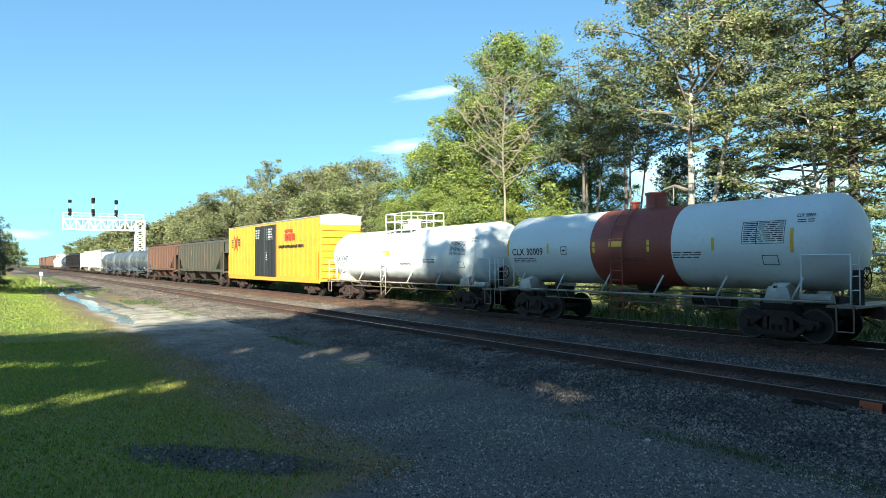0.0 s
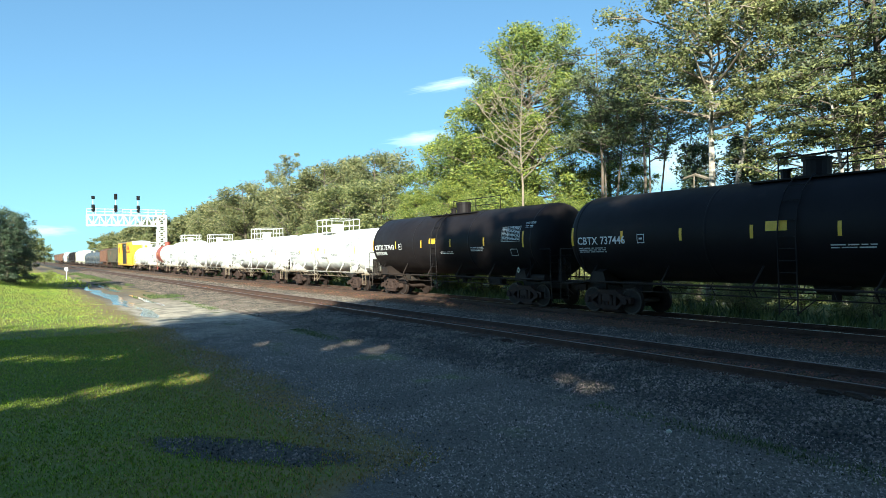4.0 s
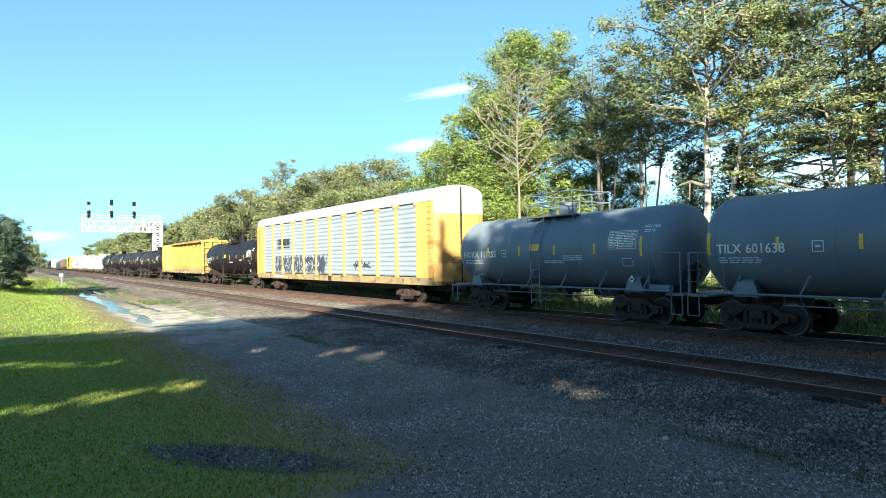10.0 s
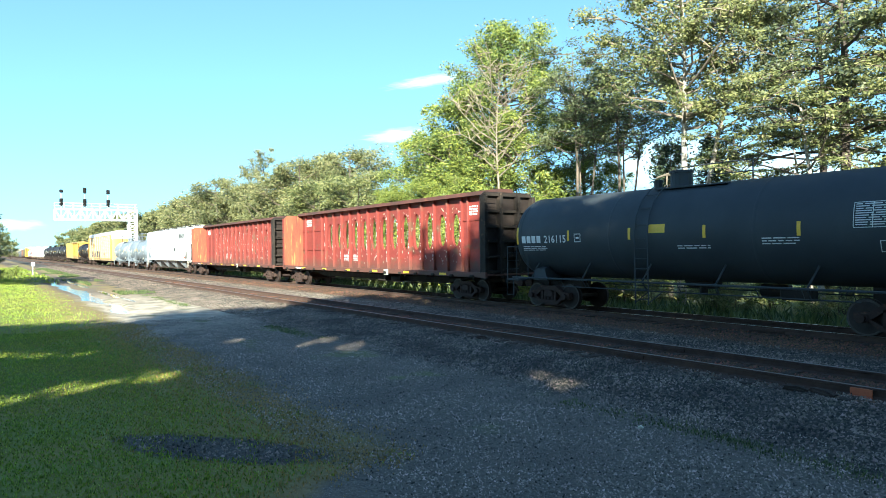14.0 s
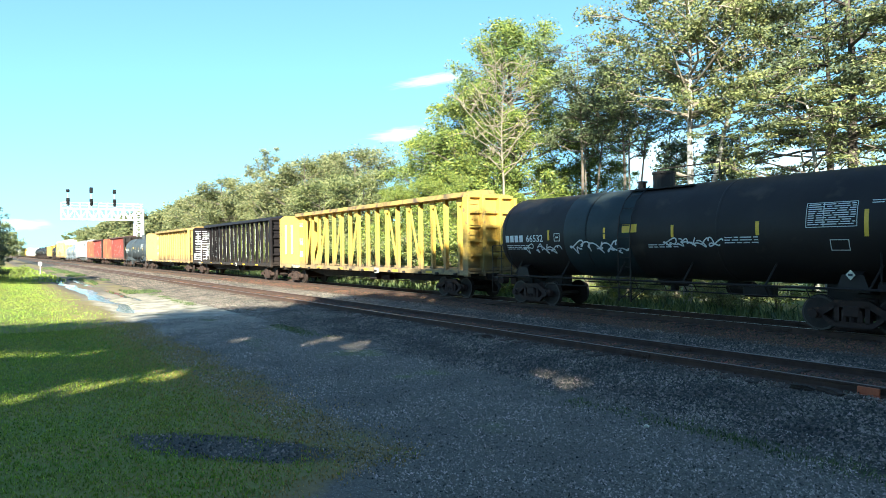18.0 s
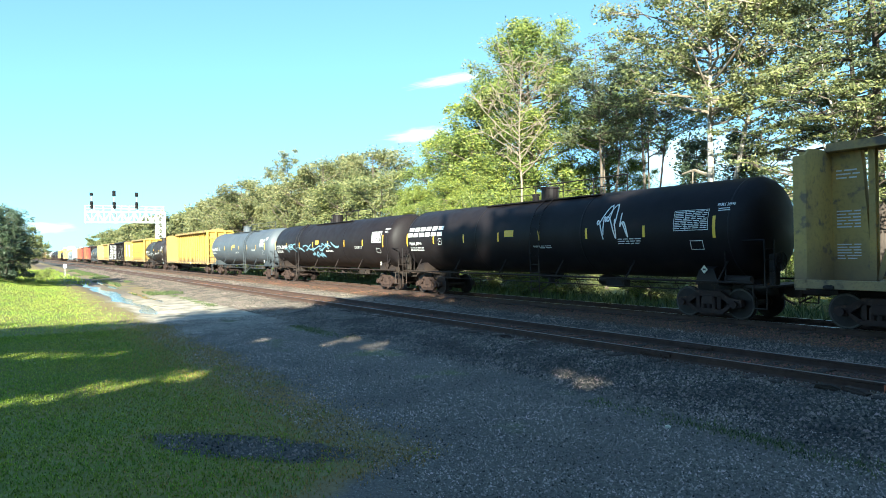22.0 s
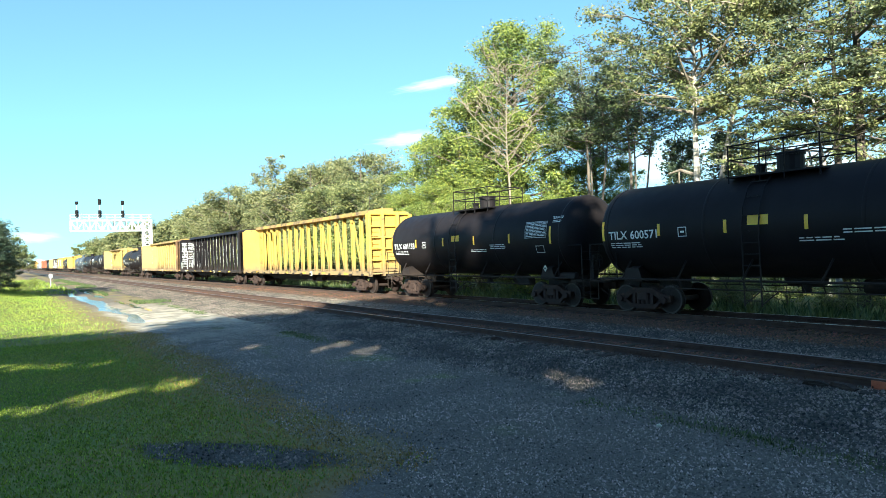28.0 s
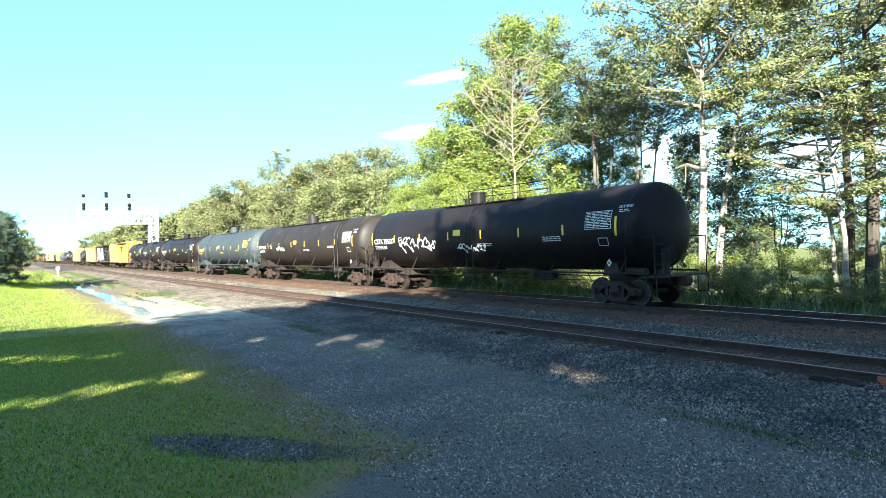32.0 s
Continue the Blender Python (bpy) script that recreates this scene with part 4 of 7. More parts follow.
# camera side, far along the lawn
for x, y, r, sc in ((-60, -1.9, 0, 0.74), (-63, -3.4, 90, 0.75), (-66, -0.7, 40, 0.78), (-70, -0.2, 60, 0.72)):
    plant("spruce_tree", "dark dense evergreen beside the lawn", SPRUCE, M_BARK, put(x, y, r, sc), "trees beside the lawn")
for x, y, r, sc in ((-66, -3.6, 0, 0.5), (-72, -3.6, 20, 0.58), (-200, 2, 30, 0.95), (-215, -4, 130, 0.8), (-330, 10, 60, 0.9)):
    plant("broadleaf_tree", "leafy green tree beside the lawn", BUSHY if x > -100 else FARBUSHY, M_BARK, put(x, y, r, sc), "trees beside the lawn")
for x, y, sc in ((-74, 1.2, 0.22), (-78, 1.8, 0.26), (-84, 2.6, 0.3), (-92, 3.4, 0.34)):
    plant("shrub", "pale weedy bush at the lawn's end", BRIGHTSHRUB, M_BARK, put(x, y, x * 7, sc), "bushes beside the lawn", "shrub")


def sunward(a, u):
    """A place a metres down the sunlight and u metres across it."""
    return -0.79 * a + 0.61 * u, 0.61 * a + 0.79 * u


# crown gaps cut for sun flecks on set spots, looking up the sunlight: across from, across to, height from, height to
SUN_GAPS = ((-13.4, -10.2, 6.2, 6.55), (-9.3, -8.2, 4.2, 4.75), (-8.5, -7.3, 4.6, 5.15), (-7.6, -6.1, 5.0, 5.5), (-5.15, -4.65, 6.95, 7.4), (-4.85, -4.2, 7.3, 7.8), (-3.75, -3.05, 6.65, 7.3), (-7.5, -6.8, 7.35, 7.65), (1.15, 2.5, 4.65, 5.45))


def in_gap(p, x, y):
    wx, wy = p[:, 0] + x, p[:, 1] + y
    across = 0.61 * wx + 0.79 * wy + 0.12 * np.sin(p[:, 2] * 2.1)
    up = p[:, 2] - 0.4 + math.tan(SUN_EL) * (0.61 * wy - 0.79 * wx)
    out = np.zeros(len(p), bool)
    for a, b, c, d in SUN_GAPS:
        out |= (across > a - 0.13) & (across < b + 0.13) & (up > c - 0.07) & (up < d + 0.07)
    return out & (np.sin(p[:, 0] * 91.7 + p[:, 2] * 57.3) > -0.9975)


# unseen trees behind the camera, placed and sized for the shade they cast
for a, u, h in ((-14, -1, 19.8), (-12.5, 4, 18.4), (-12, 9.5, 17.9), (-12, 15, 16.2), (-13, 20.5, 15.8), (-14.5, -6.2, 18.4), (-16, -12.0, 16.8), (-17, -17.5, 15.2), (-18, -23.5, 15.0), (-22, 1.0, 20.5), (-21, 7, 19.5), (-17, -3, 12), (-18, 2.95, 13)):
    x, y = sunward(a, u)
    own = tree_meshes(int(33 + abs(u)), h, 0.38, 0.06, h * 0.285, 52, 44, 0.4, M_LEAF, M_BARK, 1.55, wide=0.42, open_to=lambda p, x=x, y=y: ~in_gap(p, x, y))
    plant("oak_tree", "tall leafy tree shading the lawn", own, M_BARK, put(x, y), "shade trees")

sg = thing("track_sign", "small white trackside sign on a thin post", "sign", put(-97, 5.3))
part("post", Shape().tube((0, 0, 0), (0, 0, 1.5), 0.04, 6), M_SIGNWHITE, sg)
part("plate", Shape().box(-0.02, 0.02, -0.2, 0.2, 1.2, 1.65, 0.008), M_SIGNWHITE, sg)

for i in range(15):
    x = -19 + i * 1.5
    plant("shrub", "leafy undergrowth below the tall trees", SHRUB if i % 3 else BRIGHTSHRUB, M_BARK, put(x, (27 if i % 3 == 0 else 33) + rs.uniform(0, 5), rs.uniform(-50, 50), rs.uniform(0.5, 0.85)), "shrubs behind the tracks", "shrub")
for i in range(18):
    plant("broadleaf_tree", "distant tree across the field", FARBUSHY, M_BARK, put(-220 + i * 13 + rs.uniform(-4, 4), 150 + rs.uniform(0, 25), rs.uniform(0, 360), rs.uniform(0.7, 1.0)), "far trees")


# ---- clouds: a few wisps low in the sky, far off ----
def cloud_material(seed):
    m = bpy.data.materials.new("thin_cloud")
    m.use_nodes = True
    n, l = m.node_tree.nodes, m.node_tree.links
    p = n["Principled BSDF"]
    p.inputs["Base Color"].default_value = (0.9, 0.9, 0.9, 1)
    p.inputs["Roughness"].default_value = 1.0
    co = n.new("ShaderNodeTexCoord").outputs["Object"]
    mp = n.new("ShaderNodeMapping")
    mp.inputs["Scale"].default_value, mp.inputs["Location"].default_value = (1.6, 1, 3.2), (seed, 0, seed)
    l.new(co, mp.inputs[0])
    t = n.new("ShaderNodeTexNoise")
    t.inputs["Scale"].default_value, t.inputs["Detail"].default_value = 2.2, 10
    l.new(mp.outputs[0], t.inputs["Vector"])
    ln = n.new("ShaderNodeVectorMath")
    ln.operation = "LENGTH"
    l.new(co, ln.inputs[0])
    k = n.new("ShaderNodeMath")
    k.operation = "SUBTRACT"
    l.new(t.outputs[0], k.inputs[0])
    l.new(ln.outputs["Value"], k.inputs[1])
    r = n.new("ShaderNodeMapRange")
    r.inputs["From Min"].default_value, r.inputs["From Max"].default_value, r.inputs["To Max"].default_value = -0.25, 0.6, 0.24
    l.new(k.outputs[0], r.inputs[0])
    tr = n.new("ShaderNodeBsdfTransparent")
    mx = n.new("ShaderNodeMixShader")
    l.new(r.outputs[0], mx.inputs[0])
    l.new(tr.outputs[0], mx.inputs[1])
    l.new(p.outputs[0], mx.inputs[2])
    l.new(mx.outputs[0], n["Material Output"].inputs[0])
    return m


def cloud(az, el, wide, tall, seed, tilt=0):
    a, e, d = radians(az), radians(el), 2000.0
    s = Shape().add([(-1, 0, -1), (1, 0, -1), (1, 0, 1), (-1, 0, 1)], [(0, 1, 2, 3)])
    ob = single("backdrop_cloud", s, cloud_material(seed), "thin white evening cloud low in the sky", "cloud", kind="structure")
    ob.matrix_basis = Matrix.Translation((-d * math.cos(a) * math.cos(e), d * math.sin(a) * math.cos(e), d * math.sin(e))) @ Matrix.Rotation(math.pi / 2 - a, 4, "Z") @ Matrix.Rotation(radians(tilt), 4, "Y") @ Matrix.Diagonal((wide, 1, tall, 1))
    return ob


cloud(34.5, 14.6, 190, 26, 1.0, -8)
cloud(31.5, 10.0, 150, 32, 4.0, -6)
cloud(54, 7.0, 330, 120, 7.0)
cloud(64, 6.0, 300, 110, 11.0)
cloud(1.5, 2.2, 120, 22, 13.0)


# tall pole behind the camera, whose shadow crosses the passing cars
px_, py_ = sunward(-6, -2.4)
pole_ = thing("utility_pole", "tall weathered wooden pole beside the lawn", "utility pole", put(px_, py_))
part("shaft", Shape().tube((0, 0, 0), (0, 0, 20), 0.2, 12, 0.15), M_BARK, pole_)
part("crossarm", Shape().box(-1.2, 1.2, -0.06, 0.06, 18.6, 18.75, 0.01), M_BARK, pole_)


# ---- the train ----
CARS = []
WHEEL_R = 0.457


def wheelset_mesh():
    s = Shape()
    for sg in (-1, 1):
        for y0, y1, r in ((0.68, 0.72, 0.487), (0.72, 0.82, WHEEL_R)):
            s.tube((0, sg * y0, 0), (0, sg * y1, 0), r, 24)
        s.tube((0, sg * 0.82, 0), (0, sg * 0.825, 0), 0.405, 20)
        s.tube((0, sg * 0.62, 0), (0, sg * 0.9, 0), 0.13, 10)
        s.tube((0, sg * 0.9, 0), (0, sg * 1.16, 0), 0.1, 10)
    s.tube((0, -0.7, 0), (0, 0.7, 0), 0.085, 8)
    me = s.mesh("wheelset", M_WHEEL)
    me.materials.append(M_RIM)
    for p in me.polygons:
        if len(p.vertices) == 24 and abs(p.center.y) > 0.81:
            p.material_index = 1
    return me


def sideframe_mesh():
    s = Shape()
    s.prism([(-1.1, 0.4), (-1.08, 0.6), (-0.7, 0.64), (-0.4, 0.84), (0.4, 0.84), (0.7, 0.64), (1.08, 0.6), (1.1, 0.4), (0.95, 0.46), (0.72, 0.42), (0.38, 0.66), (-0.38, 0.66), (-0.72, 0.42), (-0.95, 0.46)], -0.08, 0.08)
    s.prism([(-0.72, 0.36), (-0.72, 0.46), (-0.46, 0.3), (0.46, 0.3), (0.72, 0.46), (0.72, 0.36), (0.48, 0.16), (-0.48, 0.16)], -0.08, 0.08)
    for x in (-0.36, 0.36):
        s.box(x - 0.06, x + 0.06, -0.08, 0.08, 0.26, 0.7)
    for x in (-0.18, 0.0, 0.18):
        s.tube((x, -0.04, 0.3), (x, -0.04, 0.6), 0.075, 8)
    for x in (-0.89, 0.89):
        s.box(x - 0.16, x + 0.16, -0.09, 0.12, 0.34, 0.58, 0.03)
        s.tube((x, -0.12, WHEEL_R), (x, -0.2, WHEEL_R), 0.11, 10)
    return s.mesh("sideframe", M_STEEL)


MESH_WHEELSET = wheelset_mesh()
MESH_SIDEFRAME = sideframe_mesh()
MESH_BOLSTER = Shape().box(-0.2, 0.2, -1.12, 1.12, 0.42, 0.7, 0.03).box(-0.3, 0.3, -0.35, 0.35, 0.66, 0.86, 0.03).box(-0.78, 0.78, -0.06, 0.06, 0.3, 0.4).mesh("truck", M_STEEL)
MESH_COUPLER = Shape().box(-0.5, 0.3, -0.09, 0.09, 0.76, 0.96, 0.02).prism([(0.2, 0.7), (0.2, 1.0), (0.5, 1.02), (0.58, 0.9), (0.58, 0.78), (0.5, 0.68)], -0.16, 0.16).tube((0.1, -0.25, 0.7), (0.5, -0.3, 0.5), 0.03).mesh("coupler", M_STEEL)


def add_trucks(car, at, ends):
    for x in (-at, at):
        t = part("truck", MESH_BOLSTER, M_STEEL, car, "dirty steel four-wheel bogie", at=(x, 0, 0))
        for sg in (-1, 1):
            part("sideframe", MESH_SIDEFRAME, M_STEEL, t, at=pose(0, sg * 1.0, 0, 0, 0, 0 if sg < 0 else 180))
        for dx in (-0.89, 0.89):
            part("wheelset", MESH_WHEELSET, M_WHEEL, t, at=(dx, 0, WHEEL_R))
    for sg in (-1, 1):
        part("coupler", MESH_COUPLER, M_STEEL, car, at=pose(sg * (ends - 0.05), 0, 0, 0, 0, 0 if sg > 0 else 180))


def new_car(name, label, category, s0, s1):
    c = (s0 + s1) / 2
    car = thing(name, label, category, Matrix.Translation((c, FAR_Y, FAR_Z)), group="freight train")
    CARS.append((car, c))
    return car, (s1 - s0)


def text_mesh(words, size, material, squeeze=1.0):
    """Letters as a mesh in x, z, facing -y, with the lower left corner at the origin."""
    cu = bpy.data.curves.new("letters", "FONT")
    cu.body, cu.size, cu.resolution_u, cu.offset = words, size, 2, size * 0.014
    ob = bpy.data.objects.new("letters", cu)
    scene.collection.objects.link(ob)
    me = bpy.data.meshes.new_from_object(ob.evaluated_get(bpy.context.evaluated_depsgraph_get()))
    bpy.data.objects.remove(ob)
    for v in me.vertices:
        v.co = V3((v.co.x * squeeze, 0.0, v.co.y))
    me.materials.clear()
    me.materials.append(material)
    me.name = "lettering"
    return me


class Skin:
    """Flat marks laid on a tank's round side or on a flat side wall."""

    def __init__(self, radius=None, cz=0.0, y=0.0):
        self.r, self.cz, self.y = radius, cz, y

    def y_at(self, z, off=0.006):
        if self.r is None:
            return self.y - off
        d = max(-0.999, min(0.999, (z - self.cz) / (self.r + off)))
        return -(self.r + off) * math.sqrt(1 - d * d)

    def rect(self, s, x0, x1, z0, z1, off=0.006):
        k = 1 if self.r is None else max(1, int((z1 - z0) / 0.18) + 1)
        vs = []
        for i in range(k + 1):
            z = z0 + (z1 - z0) * i / k
            vs += [(x0, self.y_at(z, off), z), (x1, self.y_at(z, off), z)]
        return s.add(vs, [(2 * i, 2 * i + 1, 2 * i + 3, 2 * i + 2) for i in range(k)])

    def words(self, car, text, x, z, size, material, squeeze=1.0, label="", name="reporting_mark"):
        if text.startswith("#"):
            # an owner's name: four plain blocks in place of letters
            s = Shape()
            for k in range(4):
                self.rect(s, x + k * size * 0.72, x + k * size * 0.72 + size * 0.55, z, z + size * 0.7)
            tagged(part("emblem", s, material, car, "four painted blocks"), kind="stuff")
            x += size * 3.2
            text = text[1:].strip()
        for word in text.split():
            me = text_mesh(word, size, material, squeeze)
            wide = max(v.co.x for v in me.vertices)
            for v in me.vertices:
                v.co = V3((v.co.x + x, self.y_at(z + v.co.z, 0.008), z + v.co.z))
            part(name, me, material, car, label)
            x += wide + size * 0.3 * squeeze

    def stroke(self, s, pts, w, off=0.01):
        """A painted line of width w through points in x, z."""
        for (xa, za), (xb, zb) in zip(pts, pts[1:]):
            d = math.hypot(xb - xa, zb - za) or 1e-6
            nx, nz = -(zb - za) / d * w / 2, (xb - xa) / d * w / 2
            ex, ez = (xb - xa) / d * w * 0.3, (zb - za) / d * w * 0.3
            q = [(xa - nx - ex, za - nz - ez), (xb - nx + ex, zb - nz + ez), (xb + nx + ex, zb + nz + ez), (xa + nx - ex, za + nz - ez)]
            s.add([(x, self.y_at(z, off), z) for x, z in q], [(0, 1, 2, 3)])
        return s

    def scribble(self, seed, x0, x1, z0, z1, w, turns):
        """Loops of spray paint: a tag that spells nothing."""
        rg = random.Random(seed)
        s = Shape()
        step = (x1 - x0) / turns
        for k in range(turns):
            cx, pts = x0 + (k + 0.5) * step, []
            ph, tw, hh = rg.uniform(0, 6.28), rg.uniform(0.4, 1.3), (z1 - z0) / 2 * rg.uniform(0.55, 1)
            for i in range(25):
                t = i / 24 * 6.28 * tw + ph
                pts.append((cx + (math.sin(t) + 0.55 * math.sin(2 * t + k * 1.7)) * step * 0.55, (z0 + z1) / 2 + (math.cos(t * 0.9 + k) * 0.7 + 0.42 * math.sin(3 * t + k * 2.3)) * hh))
            self.stroke(s, pts, w, 0.01 + k * 0.0004)
        return s


def bars(skin, s, x, z, rows, w, h=0.035, gap=0.035, seed=0):
    """Lines of small stencilled print as plain broken bars, downwards from z."""
    rg = random.Random(seed)
    for r in range(rows):
        x0 = x
        while x0 < x + w - 0.06:
            x1 = min(x + w, x0 + rg.uniform(0.12, 0.4))
            skin.rect(s, x0, x1, z - r * (h + gap) - h, z - r * (h + gap))
            x0 = x1 + 0.05
    return s


def frame_marks(skin, s, x0, x1, z0, z1, t=0.02):
    skin.rect(s, x0, x1, z0, z0 + t), skin.rect(s, x0, x1, z1 - t, z1)
    skin.rect(s, x0, x0 + t, z0, z1), skin.rect(s, x1 - t, x1, z0, z1)


def ladder(s, x, pts, w=0.42, r=0.018, step=0.3):
    """Two rails through the (y, z) points, with rungs."""
    for dx in (-w / 2, w / 2):
        s.path([(x + dx, y, z) for y, z in pts], r, 5)
    for (ya, za), (yb, zb) in zip(pts, pts[1:]):
        k = max(1, int(math.hypot(yb - ya, zb - za) / step))
        for i in range(k):
            y, z = ya + (yb - ya) * (i + 0.5) / k, za + (zb - za) * (i + 0.5) / k
            s.tube((x - w / 2, y, z), (x + w / 2, y, z), r * 0.8, 4)
    return s


def tank_car(s0, s1, paint, look_, mark, ink, frame_paint=None, radius=1.55, cz=2.72, dome=0.0, cage=True, walk_len=0.0, ladders=(0.0,), seam=True, band=None, strips=True, tags=(), top_z=0.0, placard=True, top_paint=None, emblem=False, big=0.38, stain=None):
    """A railway tank car; ladders and dome as shares of the half length from the middle."""
    car, L = new_car("tank_car", look_, "tank car", s0, s1)
    frame_paint = frame_paint or paint
    dome_paint = top_paint or (frame_paint if cage else paint)
    top_paint = top_paint or frame_paint
    h = L / 2
    hd = 0.62
    prof = []
    for i in range(7):
        a = math.pi / 2 * i / 6
        prof.append((-h + hd - hd * math.cos(a), max(radius * math.sin(a), 0.02)))
    prof += [(x, radius) for x in (-h * 0.5, 0, h * 0.5)]
    prof += [(-x, r) for x, r in reversed(prof[:7])]
    part("tank", Shape().lathe(prof, 40, cz), paint, car, smooth=True)
    skin = Skin(radius, cz)
    if seam:
        for x in (-h + 0.72, -h * 0.33, h * 0.33, h - 0.72):
            part("jacket_seam", Shape().lathe([(x - 0.05, radius), (x - 0.04, radius + 0.006), (x + 0.04, radius + 0.006), (x + 0.05, radius)], 40, cz, False), paint, car, smooth=True)
    if band:
        part("band", Shape().lathe([(band[0], radius + 0.002), (band[0] + 0.01, radius + 0.006), (band[1] - 0.01, radius + 0.006), (band[1], radius + 0.002)], 40, cz, False), band[2], car, "painted band round the tank", smooth=True)
    zt = cz + radius
    # running gear
    add_trucks(car, h - 1.75, h + 0.02)
    for sg in (-1, 1):
        x = sg * (h - 1.6)
        for yy in (-1, 1):
            part("saddle", Shape().prism_x([(yy * 0.3, 0.95), (yy * 1.3, 1.1), (yy * 1.3, 1.5), (yy * 0.98, 1.6), (yy * 0.3, 1.2)], x - 0.18, x + 0.18), frame_paint, car)
        part("stub_sill", Shape().box(x - 1.1, x + 1.1, -0.28, 0.28, 0.72, 1.22, 0.02).box(sg * (h - 0.5) - 0.3, sg * (h - 0.5) + 0.55 * (1 if sg > 0 else 1), -0.35, 0.35, 0.75, 1.05), M_SILL, car)
        part("end_platform", Shape().box(sg * h - 0.35, sg * h + 0.35, -1.35, 1.35, 1.0, 1.06), frame_paint, car)
        for yy in (-1.38, 1.38):
            hr = Shape()
            hr.path([(sg * (h - 0.95), yy, 1.08), (sg * (h - 0.95), yy, 2.35), (sg * (h + 0.25), yy, 2.35), (sg * (h + 0.25), yy, 1.05)], 0.022)
            part("end_handrail", hr, frame_paint, car)
            part("sill_step", Shape().path([(sg * (h - 0.1), yy, 1.05), (sg * (h - 0.1), yy, 0.42), (sg * (h + 0.3), yy, 0.42), (sg * (h + 0.3), yy, 1.05)], 0.02), frame_paint, car)
    for yy in (-1, 1):
        sl = Shape()
        sl.tube((-h + 0.1, yy * 1.42, 1.14), (h - 0.1, yy * 1.42, 1.14), 0.035, 6)
        sl.tube((-h + 2.6, yy * 1.2, 0.86), (h - 2.6, yy * 1.2, 0.86), 0.02, 5)
        for k in range(6):
            x = -h + 1.2 + (L - 2.4) * k / 5
            sl.tube((x, yy * 1.42, 1.14), (x + 0.22, yy * 1.2, 1.75), 0.03, 5)
            if 0 < k < 5:
                sl.tube((x, yy * 1.4, 1.14), (x, yy * 1.2, 0.86), 0.02, 5)
        n2 = int((L - 5.4) / 1.1)
        for k in range(n2 + 1):
            x = -h + 2.7 + (L - 5.4) * k / n2
            sl.tube((x, yy * 1.41, 1.14), (x, yy * 1.2, 0.86), 0.014, 4)
        part("side_handrail", sl, frame_paint, car)
    part("outlet_valve", Shape().tube((-0.5, 0, cz - radius + 0.05), (0.5, 0, cz - radius + 0.05), 0.26, 10).tube((0, 0, cz - radius), (0, 0, cz - radius - 0.4), 0.13, 10), M_SILL, car)
    part("brake_valve", Shape().box(h * 0.35, h * 0.35 + 0.9, -0.5, -0.15, 0.75, 1.1, 0.05), M_SILL, car)
    part("air_reservoir", Shape().tube((h * 0.35 - 0.9, 0.3, 0.95), (h * 0.35 - 0.1, 0.3, 0.95), 0.2, 10), M_SILL, car)
    # top fittings
    dx = dome * h
    part("dome", Shape().tube((dx, 0, zt - 0.06), (dx, 0, zt + 0.42 + top_z), 0.36, 16).tube((dx, 0, zt + 0.42 + top_z), (dx, 0, zt + 0.5 + top_z), 0.4, 16), dome_paint, car)
    part("safety_valve", Shape().tube((dx - 0.9, 0, zt - 0.05), (dx - 0.9, 0, zt + 0.2), 0.14, 8).tube((dx - 0.9, 0, zt + 0.2), (dx - 0.9, 0, zt + 0.26), 0.18, 8), dome_paint, car)
    if cage:
        for yy in (-1, 1):
            part("platform", Shape().box(dx - 1.35, dx + 1.35, *sorted((yy * 0.55, yy * 1.05)), zt - 0.14, zt - 0.09), top_paint, car)
        for yy in (-1.02, 1.02):
            rl = Shape()
            for z in (zt + 0.38, zt + 0.8):
                rl.path([(dx - 1.3, yy, z), (dx + 1.3, yy, z)], 0.022)
            for xx in (-1.3, -0.35, 0.35, 1.3):
                rl.tube((dx + xx, yy, zt - 0.3), (dx + xx, yy, zt + 0.8), 0.022, 5)
            part("platform_railing", rl, top_paint, car)
        for xx in (-1.3, 1.3):
            rl = Shape()
            for z in (zt + 0.38, zt + 0.8):
                rl.tube((dx + xx, -1.02, z), (dx + xx, 1.02, z), 0.022, 5)
            part("gate_bar", rl, top_paint, car)
    if walk_len:
        for yy in (-0.55, 0.55):
            part("walkway", Shape().box(-walk_len / 2, walk_len / 2, yy - 0.2, yy + 0.2, zt - 0.12, zt - 0.08), frame_paint, car)
        rl = Shape()
        k = int(walk_len / 1.6)
        for i in range(k + 1):
            x = -walk_len / 2 + walk_len * i / k
            rl.tube((x, 0.75, zt - 0.12), (x, 0.75, zt + 0.72), 0.022, 5)
        rl.tube((-walk_len / 2, 0.75, zt + 0.72), (walk_len / 2, 0.75, zt + 0.72), 0.022, 5).tube((-walk_len / 2, 0.75, zt + 0.36), (walk_len / 2, 0.75, zt + 0.36), 0.018, 5)
        part("walkway_railing", rl, frame_paint, car)
    for q in ladders:
        pts = [(-(radius + 0.09) * math.cos(a), cz + (radius + 0.09) * math.sin(a)) for a in (radians(v) for v in (60, 40, 20, 0))]
        s = ladder(Shape(), q * h, [(-0.6, zt + 0.0)] + pts + [(-radius - 0.05, 0.45)], w=0.5, r=0.022)
        part("ladder", s, top_paint, car)
        br = Shape()
        for dx2 in (-0.25, 0.25):
            br.tube((q * h + dx2, -radius - 0.05, 0.5), (q * h + dx2 + 0.3, -1.3, 0.86), 0.018, 5)
        part("ladder_brace", br, top_paint, car)
    # end fittings: brake wheel, ladders and grab irons
    bw = Shape()
